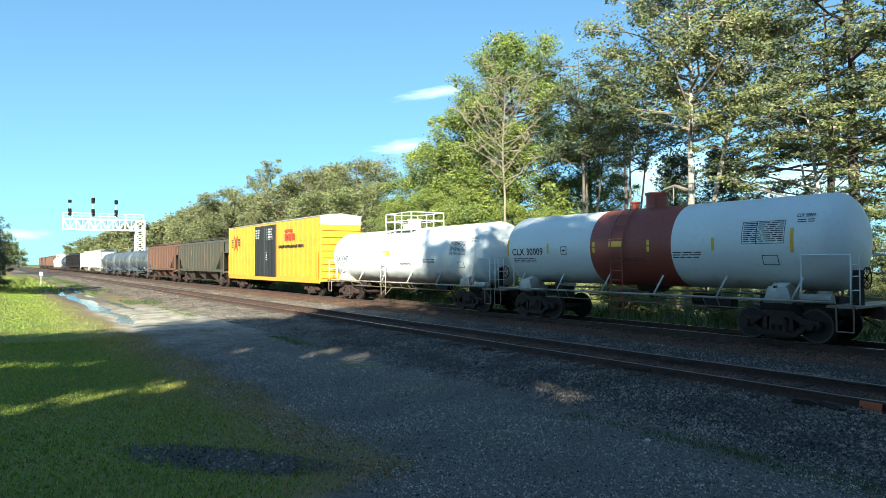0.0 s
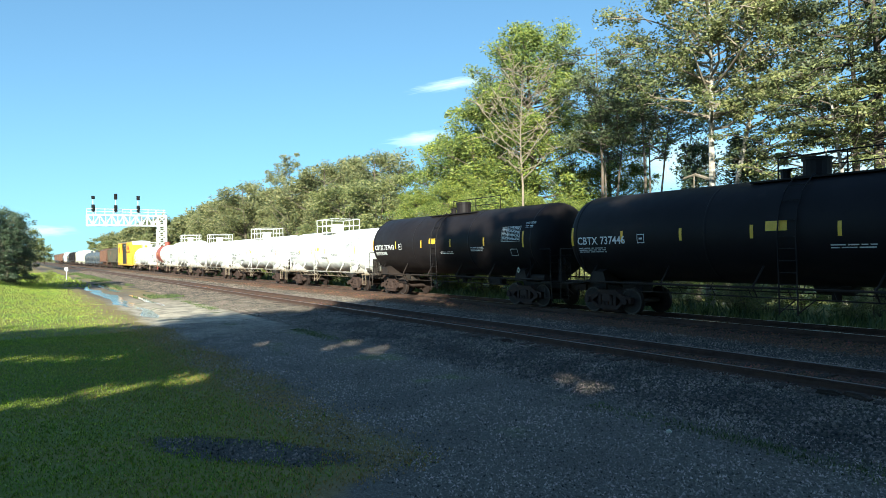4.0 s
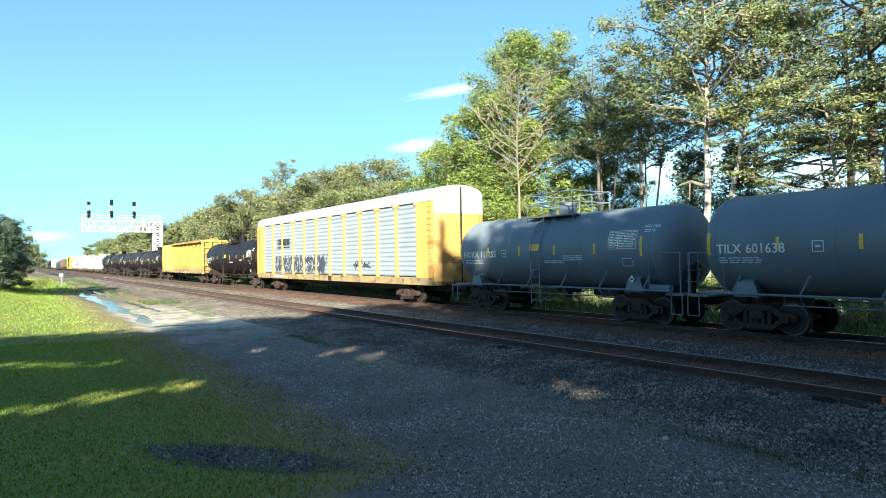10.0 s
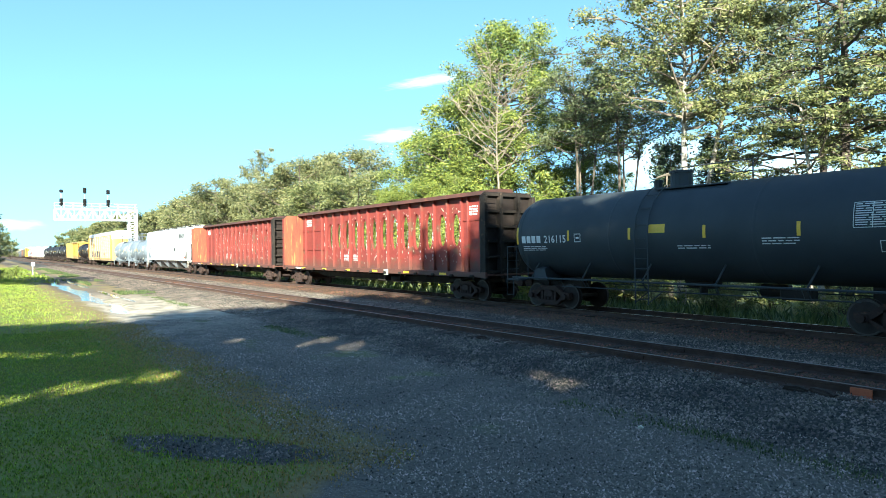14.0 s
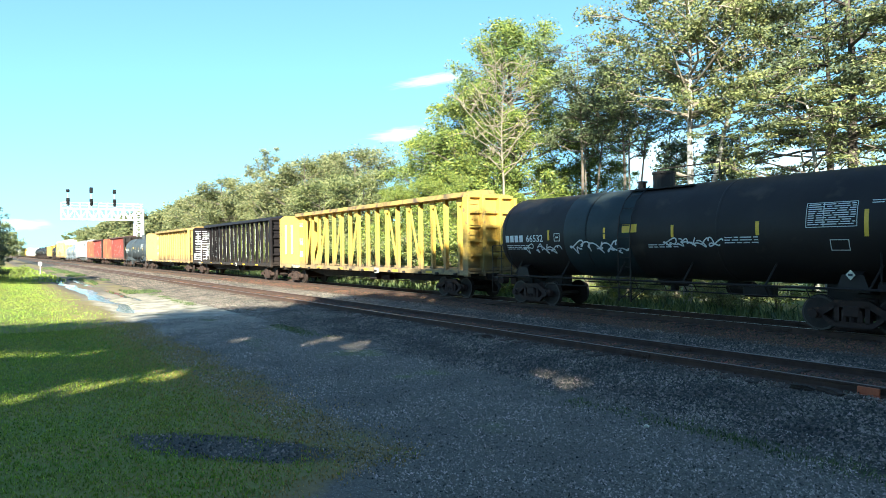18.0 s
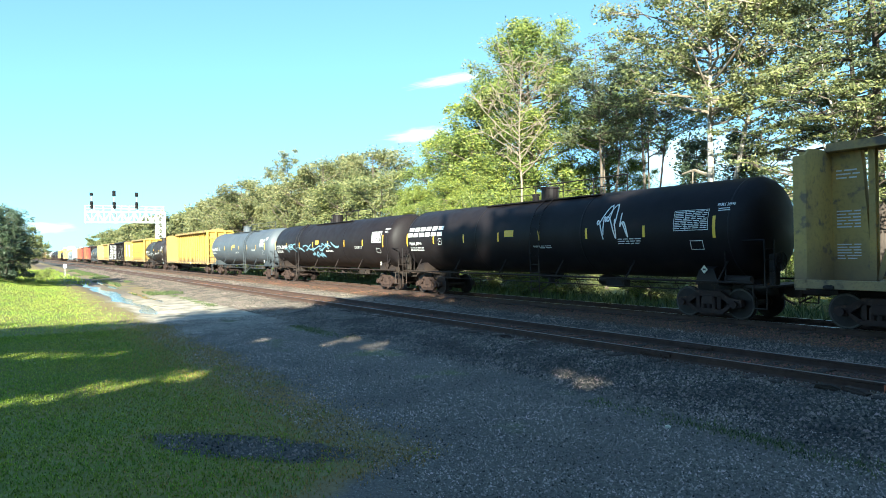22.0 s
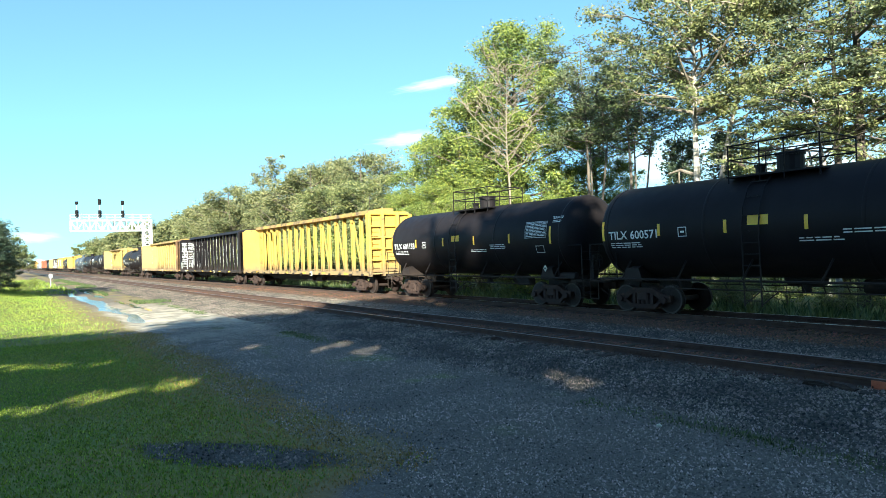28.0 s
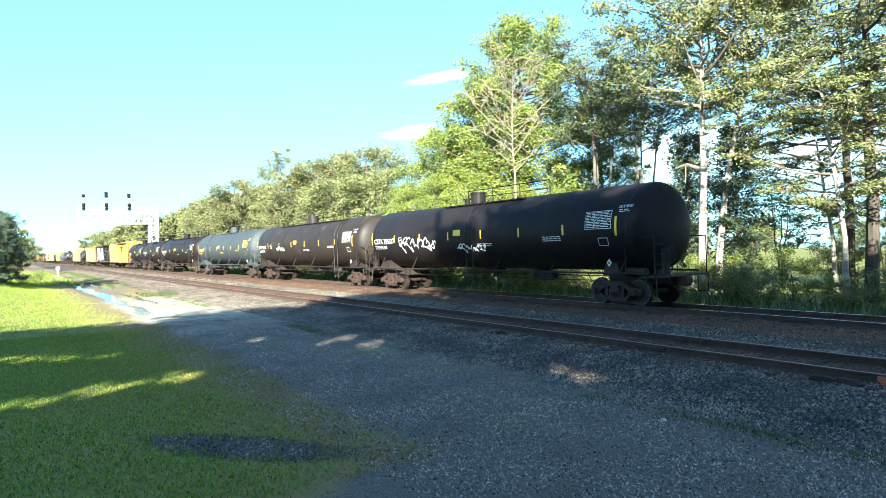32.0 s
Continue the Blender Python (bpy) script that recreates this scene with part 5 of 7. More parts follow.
    for k in range(14):
        a0, a1 = 2 * math.pi * k / 14, 2 * math.pi * (k + 1) / 14
        bw.tube((h + 0.3, -0.62 + 0.27 * math.cos(a0), 1.75 + 0.27 * math.sin(a0)), (h + 0.3, -0.62 + 0.27 * math.cos(a1), 1.75 + 0.27 * math.sin(a1)), 0.018, 5)
    for k in range(4):
        a0 = math.pi * k / 4
        bw.tube((h + 0.3, -0.62 - 0.27 * math.cos(a0), 1.75 - 0.27 * math.sin(a0)), (h + 0.3, -0.62 + 0.27 * math.cos(a0), 1.75 + 0.27 * math.sin(a0)), 0.012, 4)
    bw.tube((h + 0.05, -0.62, 1.75), (h + 0.32, -0.62, 1.75), 0.035, 8).box(h + 0.0, h + 0.2, -0.74, -0.5, 1.02, 1.95, 0.02)
    part("brake_wheel", bw, M_SILL, car, "dark steel brake wheel on its stand")
    for sg in (-1, 1):
        for z in (1.45, 1.8, 2.1):
            part("grab_iron", Shape().path([(sg * (h + 0.25), -1.38, z), (sg * (h + 0.25), -0.9, z), (sg * (h + 0.12), -0.9, z)], 0.015), frame_paint, car)
        part("grab_post", Shape().tube((sg * (h + 0.25), -0.9, 1.05), (sg * (h + 0.25), -0.9, 2.35), 0.018, 5), frame_paint, car)
        part("saddle_plate", Shape().prism([(sg * (h - 2.0), 1.06), (sg * (h - 1.2), 1.06), (sg * (h - 1.35), 1.5), (sg * (h - 1.85), 1.5)], -1.36, -1.33), frame_paint, car)
    part("air_tank", Shape().tube((h - 1.1, -1.1, 1.2), (h - 0.3, -1.1, 1.2), 0.13, 10), frame_paint, car)
    for i, (xa, xb) in enumerate(stain or ()):
        part("weld_band", Shape().lathe([(xa, radius + 0.002), (xa + 0.01, radius + 0.005), (xb - 0.01, radius + 0.005), (xb, radius + 0.002)], 40, cz, False), M_STAIN, car, "rust-stained weld band", smooth=True)
    # markings
    if strips:
        k = 7 if L > 16 else 5
        for i in range(k + 1):
            x = -h + 0.5 + (L - 1.75) * i / k
            tall = 0.66 if i in (0, k) else 0.38
            zc = cz + (0.05 if i in (0, k) else 0.0)
            part("reflective_strip", skin.rect(Shape(), x, x + 0.1, zc - tall / 2, zc + tall / 2), M_STRIP if strips is True else strips, car)
    s = Shape()
    bars(skin, s, -h + 0.85, cz - 0.36, 3, 1.3, 0.028, 0.04, int(s0))
    bars(skin, s, h - 2.57, cz + 0.56, 10, 1.13, 0.024, 0.032, int(s0) + 1)
    frame_marks(skin, s, h - 2.62, h - 1.4, cz - 0.03, cz + 0.6, 0.016)
    skin.rect(s, h - 2.2, h - 2.18, cz - 0.03, cz + 0.6)
    bars(skin, s, h - 4.9, cz - 0.22, 2 + int(s0) % 2, 1.0, 0.03, 0.045, int(s0) + 2)
    bars(skin, s, -0.4 + (int(s0) % 3) * 0.5, cz - 0.4, 2, 1.1, 0.03, 0.04, int(s0) + 3)
    bars(skin, s, h - 1.1, cz + 0.6, 2, 0.45, 0.022, 0.035, int(s0) + 5)
    frame_marks(skin, s, h - 2.05, h - 1.6, cz - 0.62, cz - 0.34)
    if mark:
        frame_marks(skin, s, -h + 3.55, -h + 3.85, cz - 0.24, cz + 0.06, 0.025)
        skin.rect(s, -h + 3.63, -h + 3.77, cz - 0.12, cz - 0.06)
    tagged(part("stencilling", s, ink, car, "blocks of small stencilled print"), kind="stuff")
    if mark:
        skin.words(car, mark, -h + 0.8, cz - 0.24, big, ink)
        if not mark.startswith("#"):
            skin.words(car, mark, h - 1.15, cz + 0.66, 0.13, ink, 0.8)
    if placard:
        part("placard", skin.rect(Shape(), -h * 0.12, -h * 0.12 + 0.6, cz + 0.0, cz + 0.27), M_STRIP, car, "yellow warning panel")
    dm = V3((h - 1.6, -1.45, 1.5))
    part("hazard_diamond", Shape().prism([(dm.x - 0.11, dm.z), (dm.x, dm.z - 0.13), (dm.x + 0.11, dm.z), (dm.x, dm.z + 0.13)], -1.47, -1.455), M_CREAM, car, "white diamond placard")
    part("placard_print", Shape().box(dm.x - 0.05, dm.x + 0.05, -1.476, -1.471, dm.z - 0.03, dm.z + 0.03), M_INKBLACK, car)
    if emblem:
        s = Shape()
        x = -h + 0.6
        for k in range(6):
            for z0, z1 in ((0.18, 0.38), (0.46, 0.66)):
                skin.rect(s, x + k * 0.56 + z0 * 0.2, x + k * 0.56 + 0.44 + z0 * 0.2, cz + z0, cz + z1)
        part("emblem", s, ink, car, "row of bold white emblem blocks")
    for i, (seed, a, b, z0, z1, w, turns, paint2) in enumerate(tags):
        part("graffiti", skin.scribble(seed, a * h, b * h, cz + z0, cz + z1, w, turns), paint2, car, "sprayed graffiti loops")
    return car


MESH_CROSSBEARER = Shape().box(-0.06, 0.06, -1.34, 1.34, 0.95, 1.12).mesh("crossbearer", M_SILL)
MESH_WINCH = Shape().box(-0.09, 0.09, -1.53, -1.46, 1.04, 1.16, 0.01).tube((-0.12, -1.5, 1.1), (0.12, -1.5, 1.1), 0.04, 8).mesh("winch", M_SILL)


def deck_parts(car, L, paint, mark, ink):
    """Underframe shared by the flat cars."""
    h = L / 2
    part("side_sill", Shape().box(-h, h, -1.46, -1.34, 1.05, 1.28, 0.01), paint, car)
    part("side_sill", Shape().box(-h, h, 1.34, 1.46, 1.05, 1.28, 0.01), paint, car)
    part("deck", Shape().box(-h, h, -1.36, 1.36, 1.12, 1.2), paint, car)
    fb = [(-h, 1.12), (-h, 0.82), (-h + 3.2, 0.82), (-h + 4.6, 0.62), (h - 4.6, 0.62), (h - 3.2, 0.82), (h, 0.82), (h, 1.12)]
    part("centre_sill", Shape().prism(fb, -0.32, 0.32), M_SILL, car)
    for k in range(12):
        x = -h + 1 + (L - 2) * k / 11
        part("crossbearer", MESH_CROSSBEARER, M_SILL, car, at=(x, 0, 0))
    for k in range(15):
        x = -h + 0.9 + (L - 1.8) * k / 14
        part("winch", MESH_WINCH, M_SILL, car, at=(x, 0, 0))
    skin = Skin(y=-1.462)
    for k in range(6):
        x = -h + 3.4 + (L - 6.8) * k / 5
        part("reflective_strip", skin.rect(Shape(), x, x + 0.55, 1.1, 1.2), M_STRIP, car)
    if mark:
        skin.words(car, mark, -h + 2.3, 1.08, 0.24 if mark.startswith("TTZX") else 0.17, ink)
    part("data_panel", skin.rect(Shape(), h * 0.25, h * 0.25 + 0.46, 0.98, 1.26), M_CREAM, car, "white data panel with fine print")
    s = Shape()
    for k in range(5):
        skin.rect(s, h * 0.25 + 0.04, h * 0.25 + 0.42, 1.005 + k * 0.05, 1.015 + k * 0.05, 0.01)
    tagged(part("stencilling", s, M_INKBLACK, car), kind="stuff")
    add_trucks(car, h - 1.9, h + 0.35)
    part("brake_valve", Shape().box(1.2, 2.0, -0.9, -0.5, 0.6, 0.95, 0.04), M_SILL, car)
    part("air_reservoir", Shape().tube((2.4, -0.6, 0.75), (3.3, -0.6, 0.75), 0.19, 10), M_SILL, car)
    part("brake_pipe", Shape().tube((-5, -0.75, 0.6), (6, -0.75, 0.6), 0.02, 5), M_SILL, car)
    return skin


def bulkhead(car, x, sg, paint, rust=None):
    """End wall with ribs on its outer face and tapering top corners."""
    poly = [(-1.46, 1.2), (1.46, 1.2), (1.46, 4.55), (1.22, 4.74), (-1.22, 4.74), (-1.46, 4.55)]
    b = part("bulkhead", Shape().prism_x(poly, min(x, x + sg * 0.06), max(x, x + sg * 0.06)), rust or paint, car)
    for y in (-1.37, -0.5, 0.5, 1.37):
        part("rib", Shape().box(min(x + sg * 0.02, x + sg * 0.34), max(x + sg * 0.02, x + sg * 0.34), y - 0.08, y + 0.08, 1.0, 4.7 if abs(y) < 1 else 4.56, 0.01), paint, b)
    for z in (1.3, 1.95, 2.6, 3.25, 3.9, 4.6):
        part("rib", Shape().box(min(x + sg * 0.05, x + sg * 0.24), max(x + sg * 0.05, x + sg * 0.24), -1.3, 1.3, z - 0.06, z + 0.06, 0.01), paint, b)
    lad = Shape()
    for z in (1.6, 1.95, 2.3, 2.65, 3.0, 3.35, 3.7, 4.05, 4.4):
        lad.tube((x + sg * 0.38, -1.35, z), (x + sg * 0.38, -0.9, z), 0.015, 4)
    part("ladder", lad, paint, b)
    return b


def centerbeam(s0, s1, paint, look_, mark, ink, panels=False, bays=17, white_print=False, tag=None, rust=None):
    """A centre-beam lumber car with an open truss."""
    car, L = new_car("centerbeam_flatcar", look_, "flatcar", s0, s1)
    h = L / 2
    deck_parts(car, L, M_DIRTYYELLOW if paint in (M_YELLOW, M_PALEYELLOW) else paint, mark, ink)
    for sg in (-1, 1):
        bulkhead(car, sg * (h - 0.35), sg, rust if rust and sg > 0 else paint, rust if sg > 0 else None)
    part("top_chord", Shape().prism_x([(-0.42, 4.7), (-0.36, 4.93), (0.36, 4.93), (0.42, 4.7), (0.3, 4.66), (0.12, 4.74), (-0.12, 4.74), (-0.3, 4.66)], -h + 0.35, h - 0.35), M_CHORD if paint in (M_YELLOW, M_PALEYELLOW) else paint, car)
    # end gussets: solid centre sheets beside the bulkheads
    for sg in (-1, 1):
        w = (3.55 if sg < 0 else 3.2) if panels else 0.95
        a, b = sg * (h - 0.352), sg * (h - 0.4 - w)
        poly = [(a, 1.2), (b, 1.2), (b, 4.68), (a, 4.68)] if panels else [(a, 1.2), (b, 1.2), (b + sg * 0.25, 4.68), (a, 4.68)]
        g = part("end_sheet", Shape().prism(poly, -0.1, 0.1), paint, car)
        if panels:
            for k in range(5):
                x = b + (a - b) * k / 4
                part("rib", Shape().box(x - 0.06, x + 0.06, -0.22, 0.22, 1.2, 4.68), paint, g)
            part("rib", Shape().box(min(a, b), max(a, b), -0.16, 0.16, 2.85, 2.95), paint, g)
        s = Shape()
        sk = Skin(y=-0.105)
        x0 = min(a, b) + 0.12
        if white_print:
            for word, z in (("LOADING AND", 4.12), ("UNLOADING", 3.98), ("INSTRUCTIONS", 3.84), ("WARNING", 2.42)):
                sk.words(car, word, x0, z, 0.115, ink, 0.95, name="notice")
            bars(sk, s, x0, 3.76, 3, 0.75, 0.03, 0.05, 2), bars(sk, s, x0, 2.34, 6, 0.7, 0.04, 0.06, 5)
        else:
            bars(sk, s, x0, 4.2, 3, 0.6, 0.04, 0.06, int(s0))
        bars(sk, s, x0, 3.1, 6, 0.6, 0.035, 0.05, int(s0) + 1)
        if not white_print:
            bars(sk, s, x0, 2.2, 6, 0.6, 0.03, 0.045, int(s0) + 2)
        tagged(part("stencilling", s, ink, car, "loading instructions in small print"), kind="stuff")
    x0, x1 = -h + 0.4 + (3.55 if panels else 0.95), h - 0.4 - w
    n = bays if not panels else bays - 6
    step = (x1 - x0) / n
    post = Shape().column([(-0.075, -0.11), (0.075, -0.11), (0.075, -0.092), (0.015, -0.092), (0.015, 0.092), (0.075, 0.092), (0.075, 0.11), (-0.075, 0.11), (-0.075, 0.092), (-0.015, 0.092), (-0.015, -0.092), (-0.075, -0.092)], 1.2, 4.72).mesh("post", paint)
    for k in range(n + 1):
        x = x0 + step * k
        part("post", post, paint, car, at=pose(x, 0, 0, 0, 0, 180 * (k % 2)))
    for k in range(n):
        xa, xb = x0 + step * k + 0.1, x0 + step * (k + 1) - 0.1
        if k % 2 == 0 and k != n // 2:
            up = k < n / 2
            za, zb = (1.25, 4.62) if up else (4.62, 1.25)
            t = 0.065
            part("diagonal", Shape().prism([(xa - t, za), (xa + t, za), (xb + t, zb), (xb - t, zb)], -0.03, 0.03), paint, car)
            part("gusset", Shape().prism([(xb if up else xa, 4.7), ((xb if up else xa) - 0.28, 4.7), ((xb if up else xa) - 0.16, 4.32), ((xb if up else xa) + 0.16, 4.32), ((xb if up else xa) + 0.28, 4.7)], -0.12, -0.112), paint, car)
    if white_print:
        s = Shape()
        rg = random.Random(int(s0))
        sk = Skin(y=-0.112)
        for k in range(n + 1):
            x = x0 + step * k
            for _ in range(7):
                z, w2 = rg.uniform(1.4, 4.2), rg.uniform(0.02, 0.07)
                o2 = rg.uniform(-0.07, 0.07 - w2)
                sk.stroke(s, [(x + o2, z), (x + o2 + rg.uniform(-0.02, 0.02), z + rg.choice((0.12, 0.2, 0.35, 0.8)))], w2, 0.004)
            if k < n:
                for _ in range(3):
                    z = rg.uniform(1.5, 4.0)
                    sk.stroke(s, [(x + 0.06, z), (x + 0.06 + rg.uniform(0.06, 0.18), z + rg.uniform(-0.2, 0.3))], 0.02, 0.004)
        tagged(part("worn_paint", s, M_INKWHITE, car, "worn white reflective patches"), kind="stuff")
        s = Shape()
        xf = -h + 0.418
        for y0, wide_ in ((-1.3, 0.55), (-0.6, 0.7)):
            z = 4.35
            while z > 1.5:
                tall = rg.choice((0.05, 0.05, 0.09, 0.14))
                yy = y0 + rg.uniform(0, 0.08)
                while yy < y0 + wide_:
                    ye = min(y0 + wide_, yy + rg.uniform(0.05, 0.2))
                    s.add([(xf, yy, z - tall), (xf, ye, z - tall), (xf, ye, z), (xf, yy, z)], [(0, 1, 2, 3)])
                    yy = ye + 0.04
                z -= tall + rg.uniform(0.05, 0.22)
        for y0, za, zb in ((-1.05, 2.9, 4.2), (-0.75, 1.3, 3.4), (-0.2, 1.5, 2.3), (-1.38, 1.4, 2.1)):
            s.add([(xf + 0.003, y0, za), (xf + 0.003, y0 + 0.07, za), (xf + 0.003, y0 + 0.08, zb), (xf + 0.003, y0 + 0.01, zb)], [(0, 1, 2, 3)])
        tagged(part("stencilling", s, M_INKWHITE, car, "large white stencilled warnings"), kind="stuff")
    elif tag:
        s = Shape()
        for y0 in (-1.2, -0.75):
            s.box(-h + 0.412, -h + 0.418, y0, y0 + 0.12, 2.0, 4.1)
        part("painted_stripes", s, M_INKWHITE, car, "white vertical stripes")
    return car


def window_wall(s, x0, x1, z0, z1, cx, cz, rx, rz, t=0.07, n=28):
    """A sheet with an oval hole, with thickness."""
    vs, fs = [], []
    for y in (-t, t):
        for k in range(n):
            a = 2 * math.pi * k / n
            c, q = math.cos(a), math.sin(a)
            m = max(abs(c), abs(q))
            vs.append((cx + (c / m) * ((x1 - cx) if c > 0 else (cx - x0)), y, cz + (q / m) * ((z1 - cz) if q > 0 else (cz - z0))))
        for k in range(n):
            a = 2 * math.pi * k / n
            vs.append((cx + rx * math.cos(a), y, cz + rz * math.copysign(abs(math.sin(a)) ** 0.8, math.sin(a))))
    for k in range(n):
        j = (k + 1) % n
        fs += [(k, j, n + j, n + k), (2 * n + j, 2 * n + k, 3 * n + k, 3 * n + j), (n + k, n + j, 3 * n + j, 3 * n + k)]
    return s.add(vs, fs)


def window_centerbeam(s0, s1, look_, mark, holes=13):
    """A red centre-beam car whose centre wall is a sheet with oval openings."""
    car, L = new_car("centerbeam_flatcar", look_, "flatcar", s0, s1)
    h = L / 2
    deck_parts(car, L, M_RED, mark, M_INKWHITE)
    for sg in (-1, 1):
        bulkhead(car, sg * (h - 0.35), sg, M_RED if sg < 0 else M_SILL, M_RUSTY if sg < 0 else M_BROWNBLACK)
    part("top_chord", Shape().prism_x([(-0.45, 4.72), (-0.4, 4.9), (0.4, 4.9), (0.45, 4.72)], -h + 0.35, h - 0.35), M_DARKRUST, car)
    x0, x1 = -h + 4.3, h - 3.4
    step = (x1 - x0) / holes
    for k in range(holes):
        a = x0 + step * k
        tall = 0.95 if 2 <= k <= holes - 3 else 0.8
        part("wall_panel", window_wall(Shape(), a, a + step, 1.2, 4.74, a + step / 2, 3.2, step * 0.275, tall), M_RED, car)
    for a, b in ((-h + 0.4, x0), (x1, h - 0.4)):
        part("wall_panel", Shape().box(a, b, -0.07, 0.07, 1.2, 4.74), M_RED, car)
        n = 3
        for k in range(n):
            x = a + (b - a) * (k + 0.5) / n
            part("rib", Shape().box(x - 0.05, x + 0.05, -0.2, 0.2, 1.2, 4.74, 0.01), M_RED, car)
        part("rib", Shape().box(a, b, -0.12, 0.12, 2.3, 2.38), M_RED, car)
        part("rib", Shape().box(a, b, -0.12, 0.12, 3.6, 3.68), M_RED, car)
    rg = random.Random(int(s0))
    s = Shape()
    sk = Skin(y=-0.215)
    for k in range(holes + 1):
        x = x0 + step * k
        part("rib", Shape().box(x - 0.06, x + 0.06, -0.21, 0.21, 1.2, 4.74, 0.01), M_RED, car)
        for _ in range(14):
            z, o2 = rg.uniform(1.6, 4.1), rg.uniform(-0.05, 0.03)
            sk.stroke(s, [(x + o2, z), (x + o2 + rg.uniform(-0.02, 0.02), z + rg.uniform(0.02, 0.1))], rg.uniform(0.015, 0.05), 0.003)
    tagged(part("worn_paint", s, M_INKWHITE, car, "scuffed white patches on the ribs"), kind="stuff")
    s = Shape()
    sk = Skin(y=-0.075)
    for k in range(holes):
        cx = x0 + step * (k + 0.5)
        for i in range(16):
            a = rg.uniform(0, 6.28)
            q = rg.uniform(1.08, 1.42)
            px, pz = cx + math.cos(a) * step * 0.29 * q, 3.0 + math.sin(a) * 1.12 * q
            if abs(px - cx) < step * 0.42 and 1.45 < pz < 4.3:
                sk.stroke(s, [(px, pz), (px + rg.uniform(-0.03, 0.03), pz + rg.uniform(0.03, 0.11))], rg.uniform(0.01, 0.03), 0.002 + i * 0.0002)
    tagged(part("worn_paint", s, M_CREAM, car, "flaking pale spray paint round the openings"), kind="stuff")
    s = Shape()
    bars(sk, s, -h + 1.1, 4.4, 4, 0.8, 0.07, 0.05, int(s0)), bars(sk, s, x0 + step * 2.2, 2.0, 4, 0.75, 0.05, 0.05, 3), bars(sk, s, x0 + step * 3.3, 2.0, 4, 0.7, 0.05, 0.05, 4), bars(sk, s, h - 3.0, 4.3, 4, 0.8, 0.07, 0.05, 5)
    tagged(part("stencilling", s, M_INKWHITE, car), kind="stuff")
    return car


def boxcar(s0, s1):
    car, L = new_car("boxcar", "bright yellow ribbed boxcar with black doors and a white-topped end", "boxcar", s0, s1)
    h, w, zb, zt = L / 2, 1.46, 0.95, 5.2
    part("body", Shape().box(-h, h, -w, w, zb, zt, 0.03), M_BOXYELLOW, car)
    part("roof", Shape().prism_x([(-w - 0.04, zt - 0.02), (w + 0.04, zt - 0.02), (w + 0.04, zt + 0.04), (0, zt + 0.2), (-w - 0.04, zt + 0.04)], -h - 0.05, h + 0.05), M_ROOF, car)
    for sg in (-1, 1):
        x = -h + 0.15
        while x < h:
            if not -2.7 < x < 2.0:
                part("rib", Shape().box(x - 0.06, x + 0.06, *(sorted((sg * w, sg * (w + 0.07)))), zb + 0.25, zt - 0.12, 0.015), M_BOXYELLOW, car)
            x += 0.82
        part("side_sill", Shape().box(-h, h, *(sorted((sg * w, sg * (w + 0.05)))), zb - 0.1, zb + 0.22, 0.01), M_BOXYELLOW, car)
        for z in (zb + 1.35, zb + 2.75):
            for xa, xb in ((-h, -2.8), (2.1, h)):
                part("side_rail", Shape().box(xa, xb, *(sorted((sg * w, sg * (w + 0.03)))), z, z + 0.06), M_BOXYELLOW, car)
        for a in (-2.65, -0.35):
            d = part("door", Shape().box(a, a + 2.25, *(sorted((sg * (w + 0.01), sg * (w + 0.1)))), zb + 0.2, zt - 0.18, 0.02), M_INKBLACK, car, "black plug door")
            for z in (1.9, 2.9, 3.9):
                part("door_rib", Shape().box(a + 0.08, a + 2.17, *(sorted((sg * (w + 0.1), sg * (w + 0.13)))), z - 0.05, z + 0.05, 0.01), M_INKBLACK, d)
            rod = Shape()
            for xx in (0.75, 1.5):
                rod.tube((a + xx, sg * (w + 0.16), zb + 0.25), (a + xx, sg * (w + 0.16), zt - 0.3), 0.03)
            part("lock_rod", rod, M_SILL, d)
    for sg in (-1, 1):
        for k in range(8):
            z = zb + 0.35 + k * 0.44
            part("end_corrugation", Shape().prism_x([(-w + 0.1, z - 0.11), (w - 0.1, z - 0.11), (w - 0.1, z + 0.11), (-w + 0.1, z + 0.11)], min(sg * h, sg * (h + 0.08)), max(sg * h, sg * (h + 0.08))), M_BOXYELLOW, car)
        part("end_top", Shape().box(min(sg * h, sg * (h + 0.04)), max(sg * h, sg * (h + 0.04)), -w, w, zt - 0.55, zt - 0.02), M_WHITE, car, "white upper end panel")
        s = ladder(Shape(), 0, [(-w - 0.1, zb), (-w - 0.1, 2.9)])
        part("ladder", s, M_BOXYELLOW, car, at=(sg * (h - 0.35), 0, 0))
        s = Shape().box(sg * (h + 0.15) - 0.2, sg * (h + 0.15) + 0.2, -1.0, 1.0, 1.05, 1.1)
        part("end_step", s, M_SILL, car)
    sk = Skin(y=-w - 0.075)
    s = Shape()
    sk.stroke(s, [(-h + 1.7, 3.3), (-h + 2.5, 4.4)], 0.2), sk.stroke(s, [(-h + 2.5, 3.3), (-h + 1.7, 4.4)], 0.2)
    part("emblem", s, M_INKRED, car, "crossed red stripes")
    s = Shape()
    sk.rect(s, 3.7, 5.2, 4.35, 4.55), sk.rect(s, 3.7, 4.2, 3.75, 4.25), sk.rect(s, 4.35, 4.85, 3.75, 4.25), sk.rect(s, 5.0, 5.5, 3.75, 4.25)
    part("emblem", s, M_INKRED, car, "red painted emblem blocks")
    s = Shape()
